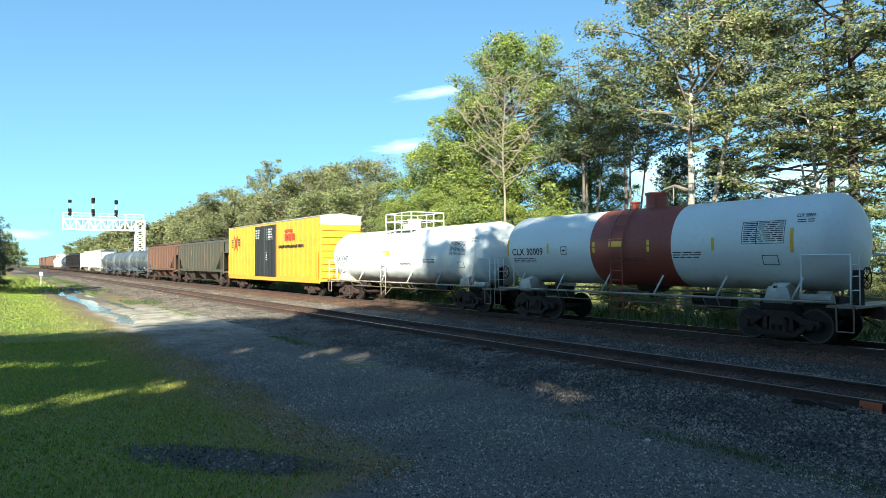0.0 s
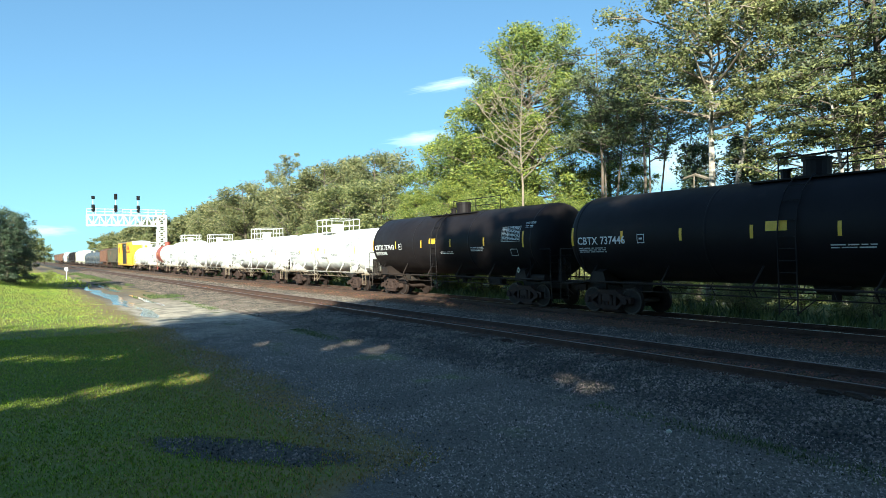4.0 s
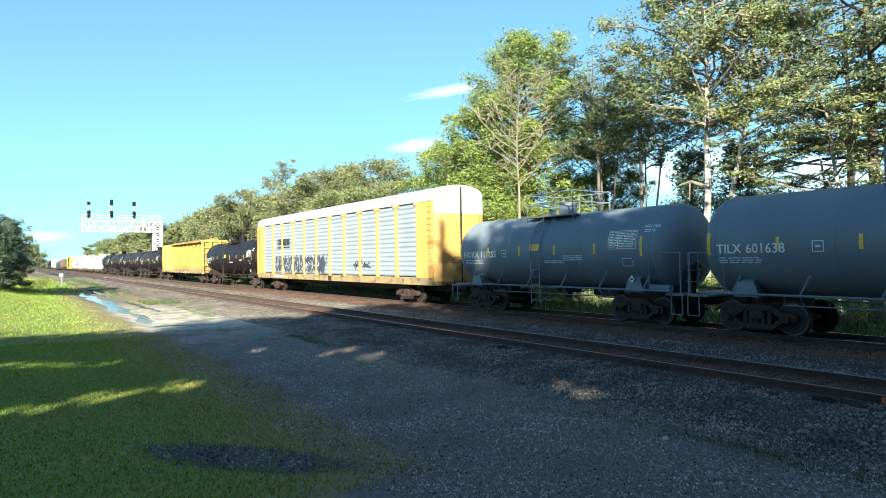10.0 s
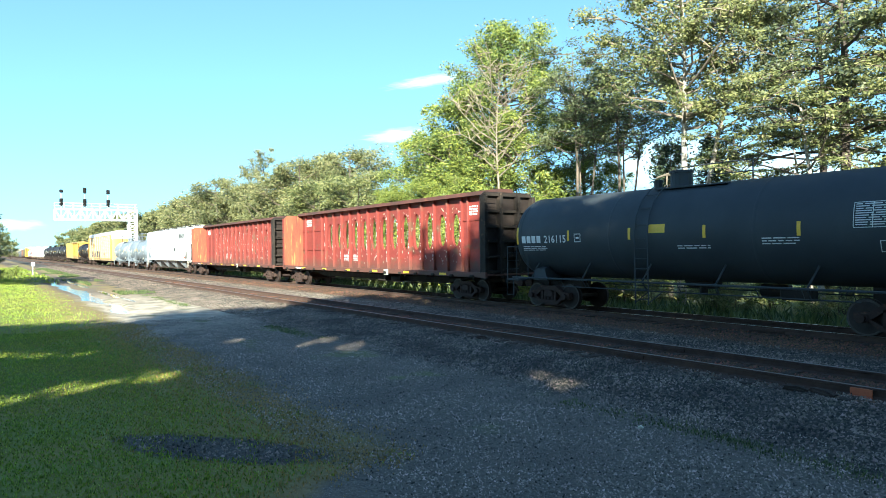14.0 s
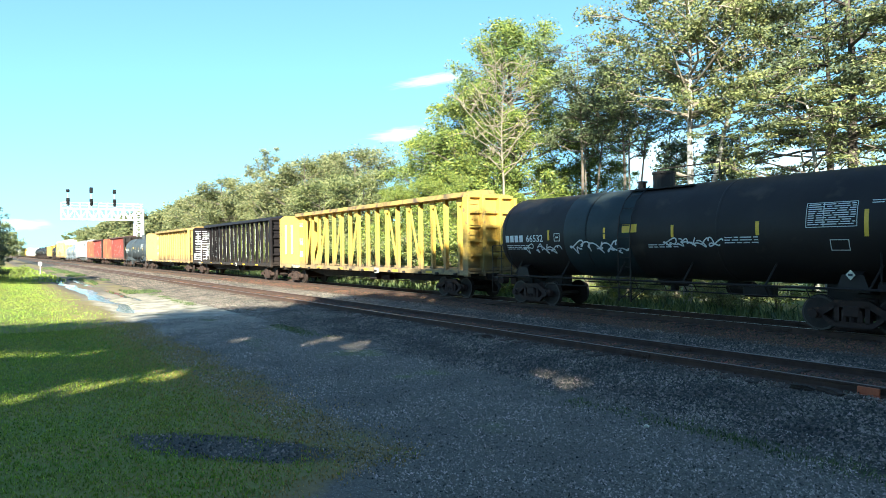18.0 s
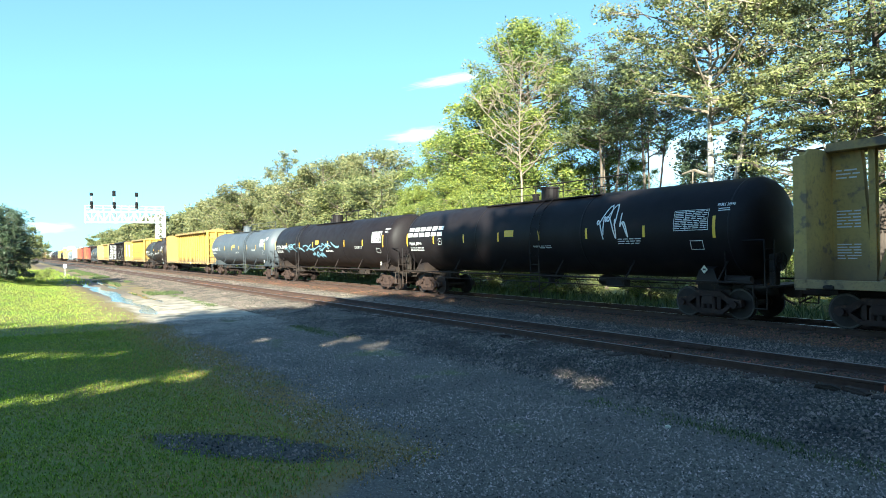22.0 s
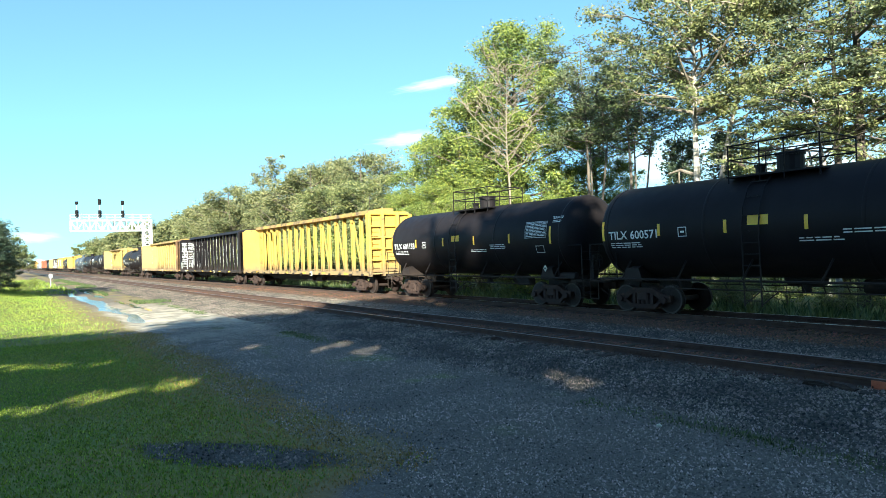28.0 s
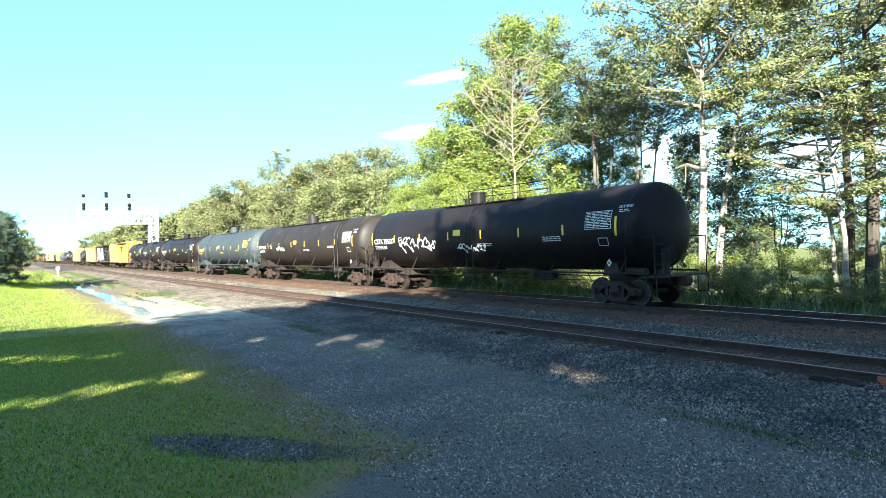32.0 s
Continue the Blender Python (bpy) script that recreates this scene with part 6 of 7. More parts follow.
    bars(sk, s, 2.5, 3.45, 1, 4.6, 0.2, 0.1, 8), bars(sk, s, -h + 0.9, 4.2, 4, 0.5, 0.1, 0.1, 9), bars(sk, s, -h + 2.7, 4.2, 3, 0.5, 0.12, 0.1, 10)
    tagged(part("stencilling", s, M_SILL, car), kind="stuff")
    s = Shape()
    sk = Skin(y=-w - 0.105)
    bars(sk, s, -2.4, 4.75, 4, 0.9, 0.1, 0.09, 11), bars(sk, s, 0.1, 4.75, 5, 1.2, 0.1, 0.09, 12), bars(sk, s, -0.1, 3.0, 4, 0.3, 0.08, 0.1, 13)
    tagged(part("stencilling", s, M_INKWHITE, car), kind="stuff")
    part("centre_sill", Shape().box(-h, h, -0.3, 0.3, 0.65, 1.0), M_SILL, car)
    add_trucks(car, h - 2.3, h + 0.3)
    return car


def autorack(s0, s1):
    car, L = new_car("autorack_car", "tall autorack with galvanized side panels, yellow frame and graffiti", "autorack car", s0, s1)
    h, w, zb, zt = L / 2, 1.5, 1.1, 5.2
    part("floor_frame", Shape().box(-h, h, -w, w, 0.95, 1.35, 0.02), M_DIRTYYELLOW, car)
    bays = 11
    x0, x1 = -h + 1.55, h - 1.55
    step = (x1 - x0) / bays
    for sg in (-1, 1):
        for k in range(bays):
            a, b = x0 + step * k + 0.12, x0 + step * (k + 1) - 0.12
            rows = 60
            vs, fs = [], []
            for i in range(rows + 1):
                z = 1.4 + (zt - 1.45) * i / rows
                y = sg * (w - 0.06 + (0.03 if i % 4 in (1, 2) else 0.0))
                vs += [(a, y, z), (b, y, z)]
            fs = [(2 * i, 2 * i + 1, 2 * i + 3, 2 * i + 2) for i in range(rows)]
            kk = len(vs)
            vs += [(x, y - sg * 0.05, z) for x, y, z in vs]
            fs += [tuple(q + kk for q in f[::-1]) for f in fs]
            part("side_panel", Shape().add(vs, fs), M_SILVER, car)
        for k in range(bays + 1):
            x = x0 + step * k
            part("post", Shape().box(x - 0.11, x + 0.11, *(sorted((sg * (w - 0.1), sg * (w + 0.05)))), 1.3, zt, 0.015).box(x - 0.3, x + 0.3, *(sorted((sg * (w - 0.1), sg * (w + 0.06)))), zt - 0.14, zt - 0.02), M_RACKYELLOW, car)
        part("eave_rail", Shape().box(-h + 0.1, h - 0.1, *(sorted((sg * (w - 0.12), sg * (w + 0.04)))), zt - 0.02, zt + 0.12), M_ROOF, car)
    prof = [(-w - 0.02, zt + 0.1), (-w + 0.1, zt + 0.42), (-w + 0.5, zt + 0.66), (-0.5, zt + 0.78), (0.5, zt + 0.78), (w - 0.5, zt + 0.66), (w - 0.1, zt + 0.42), (w + 0.02, zt + 0.1)]
    n = int(L / 0.22)
    vs, fs = [], []
    for i in range(n + 1):
        x = -h + 0.05 + (L - 0.1) * i / n
        d = 0.025 if i % 2 else 0.0
        vs += [(x, y * (1 - d * 0.3), z - d) for y, z in prof]
    m = len(prof)
    fs = [(i * m + j, i * m + j + 1, (i + 1) * m + j + 1, (i + 1) * m + j) for i in range(n) for j in range(m - 1)]
    fs += [tuple(range(m)), tuple(range(n * m, n * m + m))[::-1]]
    part("roof", Shape().add(vs, fs), M_ROOF, car)
    for sg in (-1, 1):
        a, b = sorted((sg * (h - 1.45), sg * (h - 0.05)))
        part("end_bay", Shape().box(a, b, -w, w, 1.3, zt + 0.1, 0.02), M_RACKYELLOW, car)
        lad = ladder(Shape(), sg * (h - 0.3), [(-w - 0.07, 1.2), (-w - 0.07, zt - 0.1)])
        part("ladder", lad, M_RACKYELLOW, car)
        for x in (a + 0.12, (a + b) / 2, b - 0.12):
            part("rib", Shape().box(x - 0.05, x + 0.05, -w - 0.04, -w, 1.35, zt, 0.01), M_RACKYELLOW, car)
        door = []
        for i in range(9):
            t = -1 + 2 * i / 8
            door.append((sg * (h + 0.18 * (1 - t ** 4)), t * w))
        vs = [(x, y, z) for z in (1.15, 4.55) for x, y in door]
        part("end_door", Shape().add(vs, [(i, i + 1, 10 + i, 9 + i) for i in range(8)]), M_RACKYELLOW, car, "yellow folding end door")
        vs = [(x, y, z) for z in (4.55, zt + 0.1) for x, y in door] + [(x, y * 0.96 if abs(y) > 1.2 else y, zt + 0.45 + 0.33 * (1 - (y / w) ** 2)) for x, y in door]
        part("end_door_top", Shape().add(vs, [(k * 9 + i, k * 9 + i + 1, (k + 1) * 9 + i + 1, (k + 1) * 9 + i) for i in range(8) for k in (0, 1)]), M_WHITE, car, "white upper end panel")
        part("door_edge", Shape().box(min(sg * h, sg * (h + 0.24)), max(sg * h, sg * (h + 0.24)), -0.04, 0.04, 1.1, zt + 0.7), M_SILL, car)
    sk = Skin(y=-w + 0.0)
    rg = random.Random(3)
    s = Shape()
    for k in range(15):
        cx, cz, n = -h + 4.7 + k * 0.64, 2.1 + rg.uniform(-0.08, 0.08), 14
        s.add([(cx + math.cos(6.28 * i / n) * rg.uniform(0.32, 0.42), sk.y_at(0, 0.004 + k * 0.0003), cz + math.sin(6.28 * i / n) * rg.uniform(0.5, 0.66)) for i in range(n)], [tuple(range(n))])
    tagged(part("graffiti", s, M_VIOLETGREY, car, "band of bulging violet-grey graffiti"), kind="stuff")
    part("graffiti", sk.scribble(3, -h + 4.3, -h + 14.3, 1.5, 2.72, 0.055, 19), M_INDIGO, car, "dark outlines of the graffiti")
    part("graffiti", sk.scribble(8, -h + 4.5, -h + 13.0, 1.5, 2.7, 0.05, 15), M_INKWHITE, car, "thin pale outlines over the graffiti")
    part("graffiti", sk.scribble(5, h - 9.0, h - 6.8, 1.75, 2.25, 0.05, 5), M_INDIGO, car, "small dark tag")
    s = Shape()
    for i in range(4):
        sk.stroke(s, [(-h + 4.9, 3.95 - i * 0.12), (-h + 5.9 - i * 0.1, 3.95 - i * 0.12)], 0.06)
    sk.rect(s, -h + 6.1, -h + 6.7, 3.5, 3.98), sk.rect(s, -h + 6.85, -h + 7.45, 3.5, 3.98)
    bars(sk, s, -h + 4.8, 3.38, 1, 2.7, 0.1, 0.1, 4)
    part("emblem", s, M_INKBLACK, car, "black striped company emblem shapes")
    sk = Skin(y=-w - 0.002)
    for x in (-h + 6.6, -h + 9.6, -h + 12.4):
        part("reflective_strip", sk.rect(Shape(), x, x + 0.5, 1.02, 1.14), M_STRIP, car)
    s = Shape()
    bars(sk, s, -h + 4.3, 1.22, 1, 2.0, 0.13, 0.1, 6)
    tagged(part("stencilling", s, M_INKWHITE, car), kind="stuff")
    part("data_panel", sk.rect(Shape(), 0.8, 1.35, 0.98, 1.3), M_INKBLACK, car, "black data panel")
    part("centre_sill", Shape().box(-h, h, -0.3, 0.3, 0.6, 0.96), M_SILL, car)
    add_trucks(car, h - 3.4, h + 0.2)
    return car


def hopper(s0, s1, paint, look_, mark, ink, zt=4.75, bays=4, ribs=False, dark=False):
    """A covered hopper with sloping end sheets and discharge bays."""
    car, L = new_car("covered_hopper", look_, "hopper car", s0, s1)
    h, w, zs = L / 2, 1.47, 1.6
    # side: full height in the middle, sloping up towards both ends
    poly = [(-h + 0.2, zt - 0.2), (-h + 0.2, 3.2), (-h + 2.3, zs), (h - 2.3, zs), (h - 0.2, 3.2), (h - 0.2, zt - 0.2)]
    part("body", Shape().prism(poly, -w, w), paint, car)
    part("roof", Shape().prism_x([(-w - 0.02, zt - 0.2), (w + 0.02, zt - 0.2), (w - 0.15, zt - 0.02), (0.5, zt + 0.12), (-0.5, zt + 0.12), (-w + 0.15, zt - 0.02)], -h + 0.1, h - 0.1), paint, car)
    for sg in (-1, 1):
        part("side_sill", Shape().box(-h, h, *sorted((sg * (w - 0.1), sg * (w + 0.03))), zs - 0.24, zs, 0.01), paint, car)
        e = sg * (h - 0.12)
        fr = Shape()
        for y in (-w + 0.06, w - 0.06):
            fr.box(e - 0.08, e + 0.08, y - 0.06, y + 0.06, 1.2, zt - 0.2, 0.01)
        fr.box(e - 0.06, e + 0.06, -w, w, 1.3, 1.45).box(e - 0.06, e + 0.06, -w, w, 3.1, 3.2)
        part("end_frame", fr, paint, car)
        part("ladder", ladder(Shape(), sg * (h - 0.45), [(-w - 0.05, 0.7), (-w - 0.05, zt - 0.1)]), paint, car)
        rl = Shape()
        rl.tube((-h + 0.2, sg * 0.78, zt + 0.3), (h - 0.2, sg * 0.78, zt + 0.3), 0.03, 5)
        for k in range(11):
            x = -h + 0.3 + (L - 0.6) * k / 10
            rl.tube((x, sg * 0.78, zt + 0.02), (x, sg * 0.78, zt + 0.3), 0.03, 5)
        part("roof_rail", rl, M_SILL if not ribs else paint, car)
        if ribs:
            for k in range(16):
                x = -h + 0.7 + (L - 1.4) * k / 15
                zlow = zs if abs(x) < h - 2.3 else zs + (abs(x) - h + 2.3) * 0.76
                part("rib", Shape().box(x - 0.05, x + 0.05, *sorted((sg * w, sg * (w + 0.08))), zlow, zt - 0.22, 0.01), paint, car)
    part("running_board", Shape().box(-h + 0.1, h - 0.1, -0.6, -0.2, zt + 0.14, zt + 0.18).box(-h + 0.1, h - 0.1, 0.2, 0.6, zt + 0.14, zt + 0.18), M_SILL, car)
    part("roof_hatch", Shape().box(-h + 0.9, h - 0.9, -0.3, 0.3, zt + 0.1, zt + 0.26, 0.04), paint, car)
    step = (L - 4.4) / bays
    for k in range(bays):
        xc = -h + 2.2 + step * (k + 0.5)
        b = Shape()
        t, q = step / 2 - 0.06, 0.34
        b.add([(xc - t, -w + 0.1, zs - 0.02), (xc + t, -w + 0.1, zs - 0.02), (xc + t, w - 0.1, zs - 0.02), (xc - t, w - 0.1, zs - 0.02), (xc - q, -0.75, 0.55), (xc + q, -0.75, 0.55), (xc + q, 0.75, 0.55), (xc - q, 0.75, 0.55)], [(0, 1, 5, 4), (1, 2, 6, 5), (2, 3, 7, 6), (3, 0, 4, 7), (4, 5, 6, 7)])
        o2 = part("discharge_bay", b, M_GREY if paint is M_HOPPER else paint, car)
        part("outlet_gate", Shape().box(xc - 0.42, xc + 0.42, -0.85, 0.85, 0.4, 0.55, 0.02).tube((xc, -1.1, 0.48), (xc, -0.85, 0.48), 0.1, 8), M_SILL, o2)
    part("centre_sill", Shape().box(-h, h, -0.25, 0.25, 0.8, 1.15), M_SILL, car)
    sk = Skin(y=-w - 0.002)
    if not ribs:
        if mark:
            for i, wd in enumerate(mark):
                sk.words(car, wd, -h + 1.5, 3.05 - i * 0.42, 0.34, ink)
        s = Shape()
        bars(sk, s, -h + 1.5, 2.35, 2, 1.7, 0.05, 0.05, 2), bars(sk, s, 0.9, 2.75, 3, 1.5, 0.045, 0.06, 3), bars(sk, s, h - 6.0, 3.1, 7, 0.95, 0.03, 0.045, 5), bars(sk, s, h - 7.6, 2.4, 3, 0.7, 0.03, 0.05, 6)
        tagged(part("stencilling", s, ink, car), kind="stuff")
        s = Shape()
        x = h - 4.3
        for k in range(4):
            q = x + k * 0.5
            s.add([(q + a, sk.y_at(0), 3.72 + b) for a, b in ((0, 0), (0.38, 0), (0.5, 0.52), (0.12, 0.52))], [(0, 1, 2, 3)])
        part("emblem", s, ink, car, "row of slanted black emblem blocks")
        part("data_panel", sk.rect(Shape(), 3.6, 4.1, 2.35, 2.75), M_INKBLACK, car, "black data panel")
        for q in (-0.72, -0.3, 0.05, 0.4, 0.62):
            part("reflective_strip", sk.rect(Shape(), q * h, q * h + 0.1, 2.0, 2.35), M_STRIP, car)
        s = Shape()
        sk2 = Skin(y=-w - 0.004)
        sk2.rect(s, h - 2.2, h - 1.9, 1.64, 1.8), sk2.rect(s, 2.6, 3.1, 1.4, 1.55)
        tagged(part("stencilling", s, M_INKRED, car), kind="stuff")
    add_trucks(car, h - 1.9, h + 0.25)
    return car


def locomotive(s0, s1, paint):
    """A distant diesel at the head of the train."""
    car, L = new_car("locomotive", "dark brown and black diesel locomotive at the head of the train", "locomotive", s0, s1)
    h = L / 2
    part("frame", Shape().box(-h, h, -1.5, 1.5, 1.0, 1.5, 0.03), M_INKBLACK, car)
    part("hood", Shape().box(-h + 4.5, h - 0.6, -0.95, 0.95, 1.5, 4.5, 0.06), paint, car)
    part("cab", Shape().box(-h + 2.0, -h + 4.5, -1.5, 1.5, 1.5, 4.6, 0.08), paint, car)
    part("nose", Shape().box(-h + 0.4, -h + 2.0, -1.0, 1.0, 1.5, 3.2, 0.1), paint, car)
    part("radiator", Shape().box(h - 4.5, h - 1.0, -1.45, 1.45, 3.3, 4.7, 0.05), M_INKBLACK, car)
    part("fuel_tank", Shape().box(-3, 3, -1.4, 1.4, 0.4, 1.0, 0.1), M_INKBLACK, car)
    add_trucks(car, h - 3.5, h)
    return car


WT = "white tank car with dusty frame, platform cage and ladder"
BT = "long black tank car with yellow reflective strips"
# head of the train, already far along
locomotive(-333, -312, M_ORANGE)
locomotive(-310, -289, M_ORANGE)
hopper(-287, -271, M_ORANGE, "rusty brown covered hopper far along the train", (), M_INKWHITE, 4.6, 3, True)
hopper(-269.5, -254, M_ORANGE, "rust-brown covered hopper far along the train", (), M_INKWHITE, 4.6, 3, True)
tank_car(-252.5, -240, M_WHITE, WT, "", M_INKBLACK)
tank_car(-238.8, -226, M_WHITE, WT, "", M_INKBLACK)
tank_car(-224.5, -210, M_SLATE, "slate grey tank car far along the train", "", M_INKWHITE)
hopper(-208.5, -192.5, M_BLACK, "black ribbed covered hopper with open ends", (), M_INKWHITE, 4.5, 3, True)
hopper(-191, -175, M_BLACK, "black ribbed covered hopper with open ends", (), M_INKWHITE, 4.5, 3, True)
hopper(-173.5, -157.5, M_CREAM, "cream ribbed covered hopper with open ends", (), M_INKBLACK, 4.6, 3, True)
hopper(-156, -140, M_CREAM, "cream ribbed covered hopper with open ends", (), M_INKBLACK, 4.6, 3, True)
for a in (-138.6, -123.6, -108.6):
    tank_car(a, a + 13.4, M_BLUEGREY, "plain slate grey tank car with bare top", "", M_INKBLACK, radius=1.45, cz=2.6, cage=False)
hopper(-94.0, -78.9, M_ORANGE, "rust-streaked brown covered hopper", (), M_INKWHITE, 4.3, 3, True)
hopper(-77.2, -60.0, M_GREEN, "grimy dark green covered hopper", (), M_INKWHITE, 4.3, 3, True)
boxcar(-58.1, -38.8)
tank_car(-37.4, -21.9, M_WHITE, "white tank car with a cage on top and rust-stained ladder", "CLX 30057", M_INKBLACK, radius=1.45, cz=2.55, ladders=(-0.12,), dome=-0.02, strips=False)
tank_car(-21.05, -7.75, M_WHITE, "white tank car with a wide red-brown band and rust stains", "CLX 30009", M_INKBLACK, band=(-1.65, 1.7, M_BAND), ladders=(-0.06,), dome=0.03, seam=False, top_paint=M_BAND, cage=False, radius=1.34, cz=2.7)
tank_car(-5.45, 7.0, M_WHITE, WT, "SHPX 204082", M_INKBLACK, dome=0.05, ladders=(0.02,))
tank_car(8.0, 23.2, M_WHITE, WT, "HOKX 8328", M_INKBLACK, strips=M_BAND, stain=((-1.1, -0.75), (0.75, 1.1)), dome=0.0, ladders=(-0.02,), cz=2.5, radius=1.38)
tank_car(24.4, 39.4, M_WHITE, WT, "HOKX 8332", M_INKBLACK, strips=M_BAND, stain=((-1.1, -0.75), (0.75, 1.1)), dome=0.0, ladders=(-0.02,), cz=2.5, radius=1.38, tags=((4, -0.55, -0.4, -0.75, -0.5, 0.03, 4, M_INKBLACK),))
tank_car(40.7, 54.1, M_WHITE, WT, "CGTX 13575", M_INKBLACK, stain=((-1.1, -0.75), (0.75, 1.1)), dome=0.0, ladders=(-0.1,), cz=2.5, radius=1.38)
tank_car(55.2, 70.3, M_BLACK, BT, "CBTX 737443", M_INKWHITE, dome=0.0, cage=False, ladders=(-0.05,), walk_len=4)
tank_car(71.4, 89.6, M_BLACK, BT, "CBTX 737446", M_INKWHITE, dome=-0.05, cage=False, ladders=(-0.05,), walk_len=4)
tank_car(90.6, 109.0, M_BLACK, BT, "SKSX 101719", M_INKWHITE, dome=-0.1, cage=False, ladders=(-0.25,), walk_len=3)
tank_car(109.8, 126.6, M_BLACK, BT, "SKSX 101400", M_INKWHITE, dome=0.0, cage=True, ladders=(0.05,))
centerbeam(128.1, 150.8, M_YELLOW, "yellow centre-beam lumber flatcar, empty", "TTZX 862147", M_INKBLACK)
tank_car(152.3, 169.7, M_BLACK, BT, "SKSX 101776", M_INKWHITE, dome=0.0, cage=True, ladders=(-0.15,))
autorack(170.3, 197.8)
tank_car(199.5, 211.6, M_PALEBLUE, "blue-grey tank car with cage on top", "HOKX 111255", M_INKWHITE, ladders=(-0.05,), dome=0.0, radius=1.47, cz=2.55)
tank_car(212.4, 224.6, M_PALEBLUE, "blue-grey tank car with cage on top", "TILX 601638", M_INKWHITE, ladders=(-0.05,), dome=0.05, radius=1.5, cz=2.55)
hopper(225.6, 246.2, M_HOPPER, "clean pale grey four-bay covered hopper", ("GPLX", "78079"), M_INKBLACK, 4.85, 4)
window_centerbeam(246.9, 269.5, "red centre-beam flatcar with oval wall openings", "# 600615")
window_centerbeam(271.3, 294.0, "red centre-beam flatcar with oval wall openings and rusted end", "# 600627")
tank_car(295.6, 310.9, M_SLATE, "slate grey tank car with bare ladder", "# 216115", M_INKWHITE, dome=-0.1, cage=False, ladders=(-0.15,), walk_len=2.5)
centerbeam(311.7, 334.3, M_PALEYELLOW, "faded yellow centre-beam lumber flatcar, empty", "TTZX 863274", M_INKWHITE)
centerbeam(336.1, 358.9, M_BLACK, "black centre-beam lumber flatcar with worn white marks", "# 600776", M_INKWHITE, white_print=True)
centerbeam(360.8, 383.5, M_YELLOW, "yellow centre-beam lumber flatcar with white stripes on its bulkhead", "TTZX 866946", M_INKWHITE, tag=True)
tank_car(385.4, 400.7, M_BROWNBLACK, "weathered brown-black tank car with a grey band and graffiti", "# 66532", M_INKWHITE, dome=-0.05, cage=False, walk_len=2.4, ladders=(-0.1,), band=(-3.6, -0.6, M_TEAL), tags=((12, -0.75, -0.5, -0.7, -0.3, 0.04, 5, M_INKWHITE), (13, -0.42, -0.08, -0.7, -0.2, 0.05, 6, M_INKWHITE), (14, 0.1, 0.35, -0.5, -0.2, 0.04, 6, M_INKWHITE)))
centerbeam(402.3, 425.0, M_YELLOW, "yellow centre-beam lumber flatcar, empty", "TTZX 865310", M_INKBLACK)
tank_car(426.8, 445.9, M_BLUEGREY, "long blue-grey tank car with a top walkway", "SHQX 50335", M_INKWHITE, dome=-0.15, cage=False, ladders=(0.3,), walk_len=9, frame_paint=M_SLATE)
tank_car(446.9, 466.7, M_BLACK, "long black tank car with pale blue spray paint streaks", "CTCX 780189", M_INKWHITE, dome=-0.08, cage=False, ladders=(-0.45,), walk_len=6, tags=((21, -0.7, 0.3, -0.5, 0.1, 0.07, 9, M_BLUEPAINT), (22, -0.2, 0.0, -0.9, -0.5, 0.1, 4, M_BLUEPAINT)))
tank_car(467.7, 487.5, M_BLACK, "long black tank car with a pale loop drawing", "PRMX 20540", M_INKWHITE, emblem=True, big=0.22, dome=0.0, cage=False, ladders=(0.08,), walk_len=7, tags=((33, 0.42, 0.54, -0.2, 0.95, 0.05, 3, M_INKWHITE),))
centerbeam(488.6, 511.4, M_PALEYELLOW, "faded yellow centre-beam lumber flatcar with worn end sheets", "TTZX 861520", M_INKWHITE)
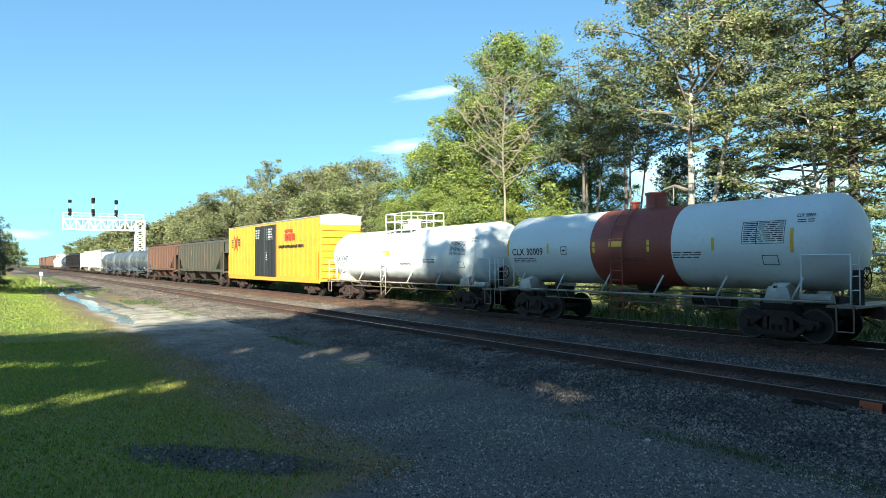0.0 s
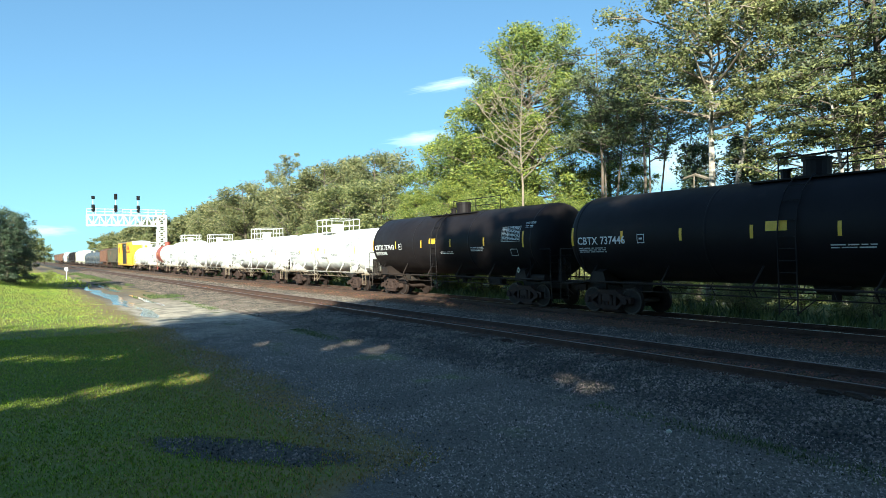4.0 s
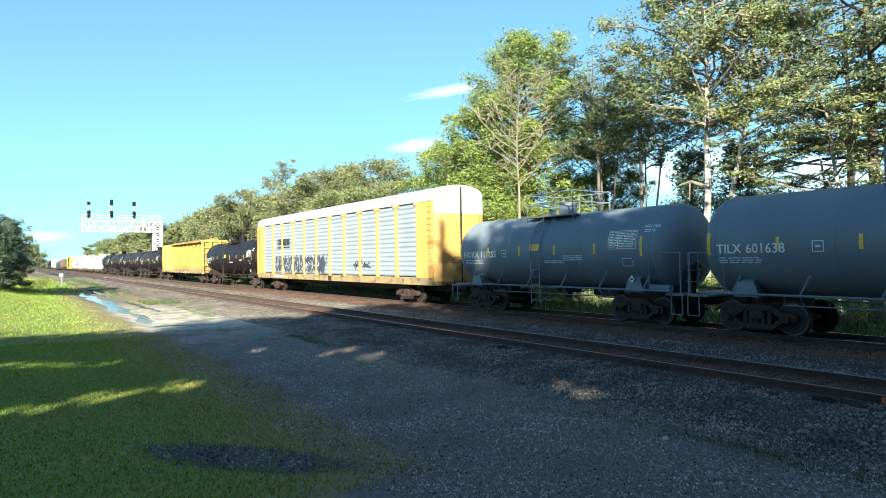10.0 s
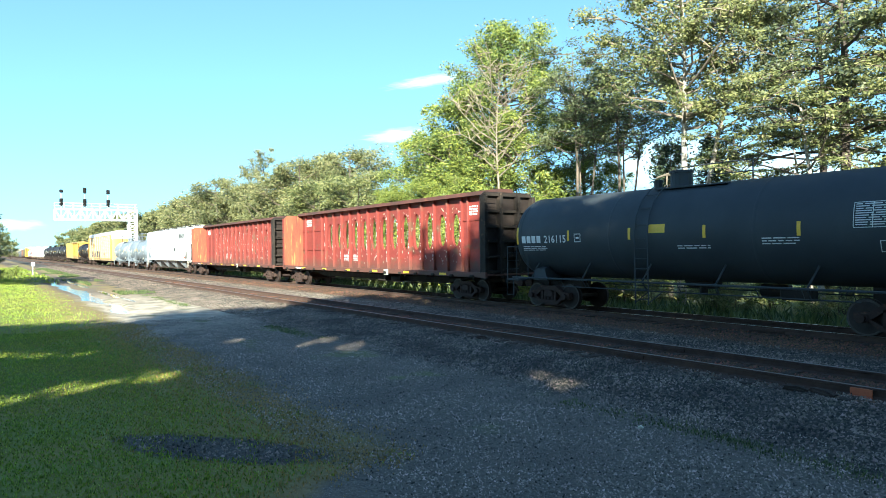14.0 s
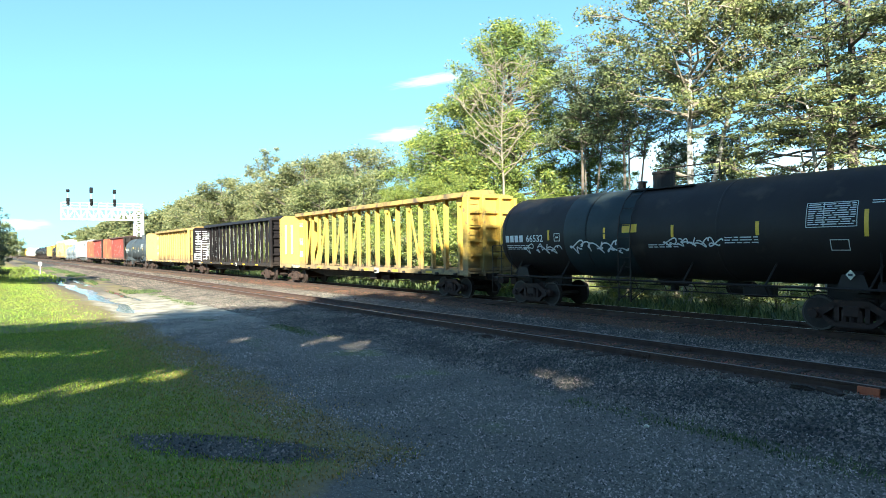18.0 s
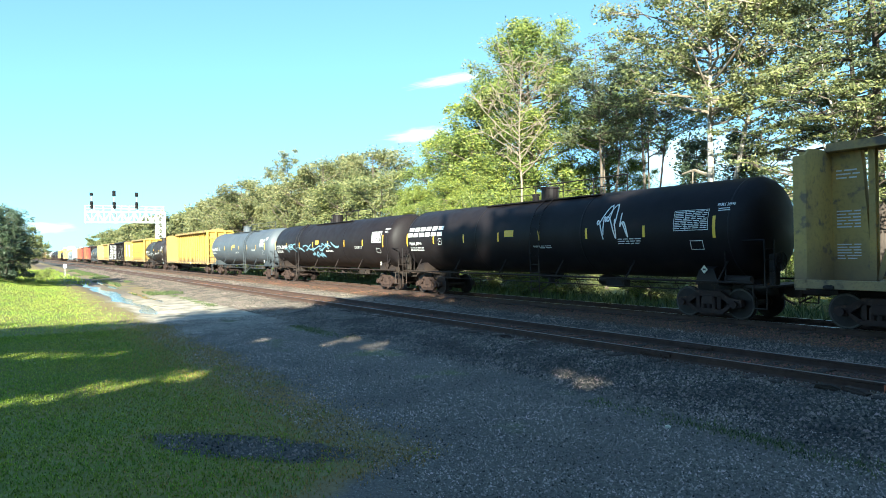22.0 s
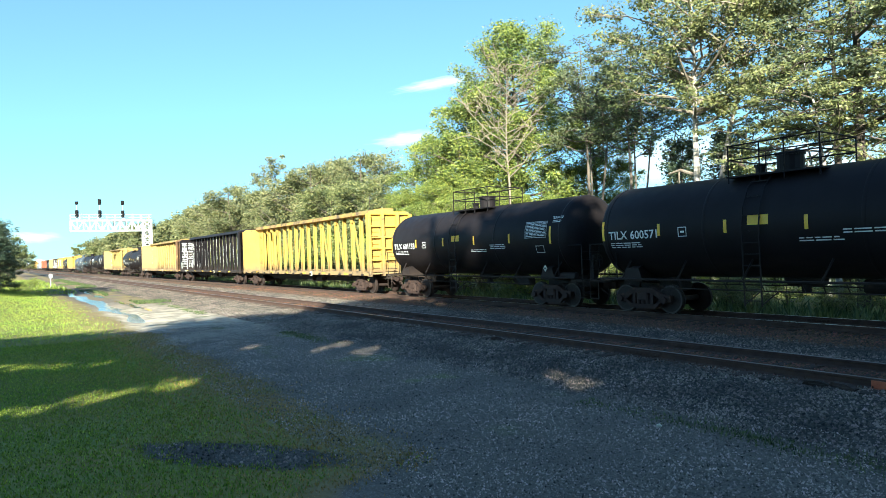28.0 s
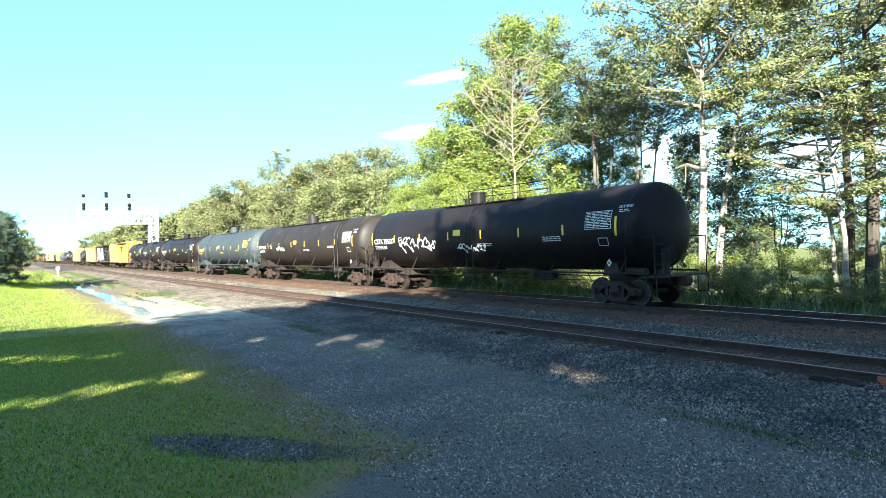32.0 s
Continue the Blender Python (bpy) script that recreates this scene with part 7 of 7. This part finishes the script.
tank_car(513.2, 530.4, M_BLACK, "black tank car with pale graffiti along its lower side", "TILX 252140", M_INKWHITE, dome=-0.02, cage=True, ladders=(-0.12,), tags=((41, -0.75, -0.55, -0.75, -0.35, 0.035, 5, M_INKWHITE), (42, -0.5, -0.35, -0.75, -0.3, 0.04, 4, M_INKWHITE), (43, -0.25, -0.1, -0.7, -0.35, 0.04, 4, M_INKWHITE)))
centerbeam(531.2, 554.2, M_PALEYELLOW, "faded yellow centre-beam flatcar with solid end sheets", "TTZX 873250", M_INKWHITE, panels=True, rust=M_RUSTBROWN)
centerbeam(555.9, 578.7, M_BLACK, "black centre-beam lumber flatcar with worn white marks", "# 600880", M_INKWHITE, white_print=True)
centerbeam(579.8, 603.1, M_YELLOW, "yellow centre-beam lumber flatcar, empty", "TTZX 864018", M_INKBLACK)
tank_car(605.3, 619.1, M_BLACK, "black tank car with reflective strips and top cage", "TILX 601133", M_INKWHITE, dome=0.0, cage=True, ladders=(-0.1,))
tank_car(620.0, 633.2, M_BLACK, "black tank car with a cage on top", "TILX 600571", M_INKWHITE, dome=-0.05, cage=True, ladders=(-0.1,))
tank_car(634.2, 653.2, M_BLACK, "long black tank car with a top walkway", "# 98789", M_INKWHITE, dome=-0.1, cage=False, ladders=(0.75,), walk_len=13)
tank_car(654.2, 673.4, M_SLATE, "long slate grey tank car with a top walkway", "UTLX 954537", M_STRIP, dome=-0.05, cage=False, ladders=(-0.55,), walk_len=6)
tank_car(674.6, 694.1, M_BROWNBLACK, "long weathered black tank car with white patches", "SRIX 33626", M_INKWHITE, dome=-0.1, cage=False, ladders=(0.65,), walk_len=12, tags=((51, -0.48, -0.33, -0.45, -0.12, 0.08, 4, M_INKWHITE),))
tank_car(695.0, 714.6, M_BLACK, "last black tank car of the train, tagged with white graffiti", "CBTX 785037", M_INKWHITE, dome=-0.12, cage=False, ladders=(0.02,), walk_len=6, tags=((61, -0.62, -0.28, -0.75, 0.05, 0.06, 6, M_INKWHITE), (62, -0.1, 0.12, -0.8, -0.4, 0.045, 6, M_INKWHITE)))


def motions():
    """The whole train rolls along the far track towards -X."""
    for car, c in CARS:
        rows = []
        for k in range(17):
            t = 2.0 * k
            rows.append((t, Matrix.Translation((c - SPEED * t - GAIN * t * t, FAR_Y, FAR_Z))))
        walk(car, rows)


motions()
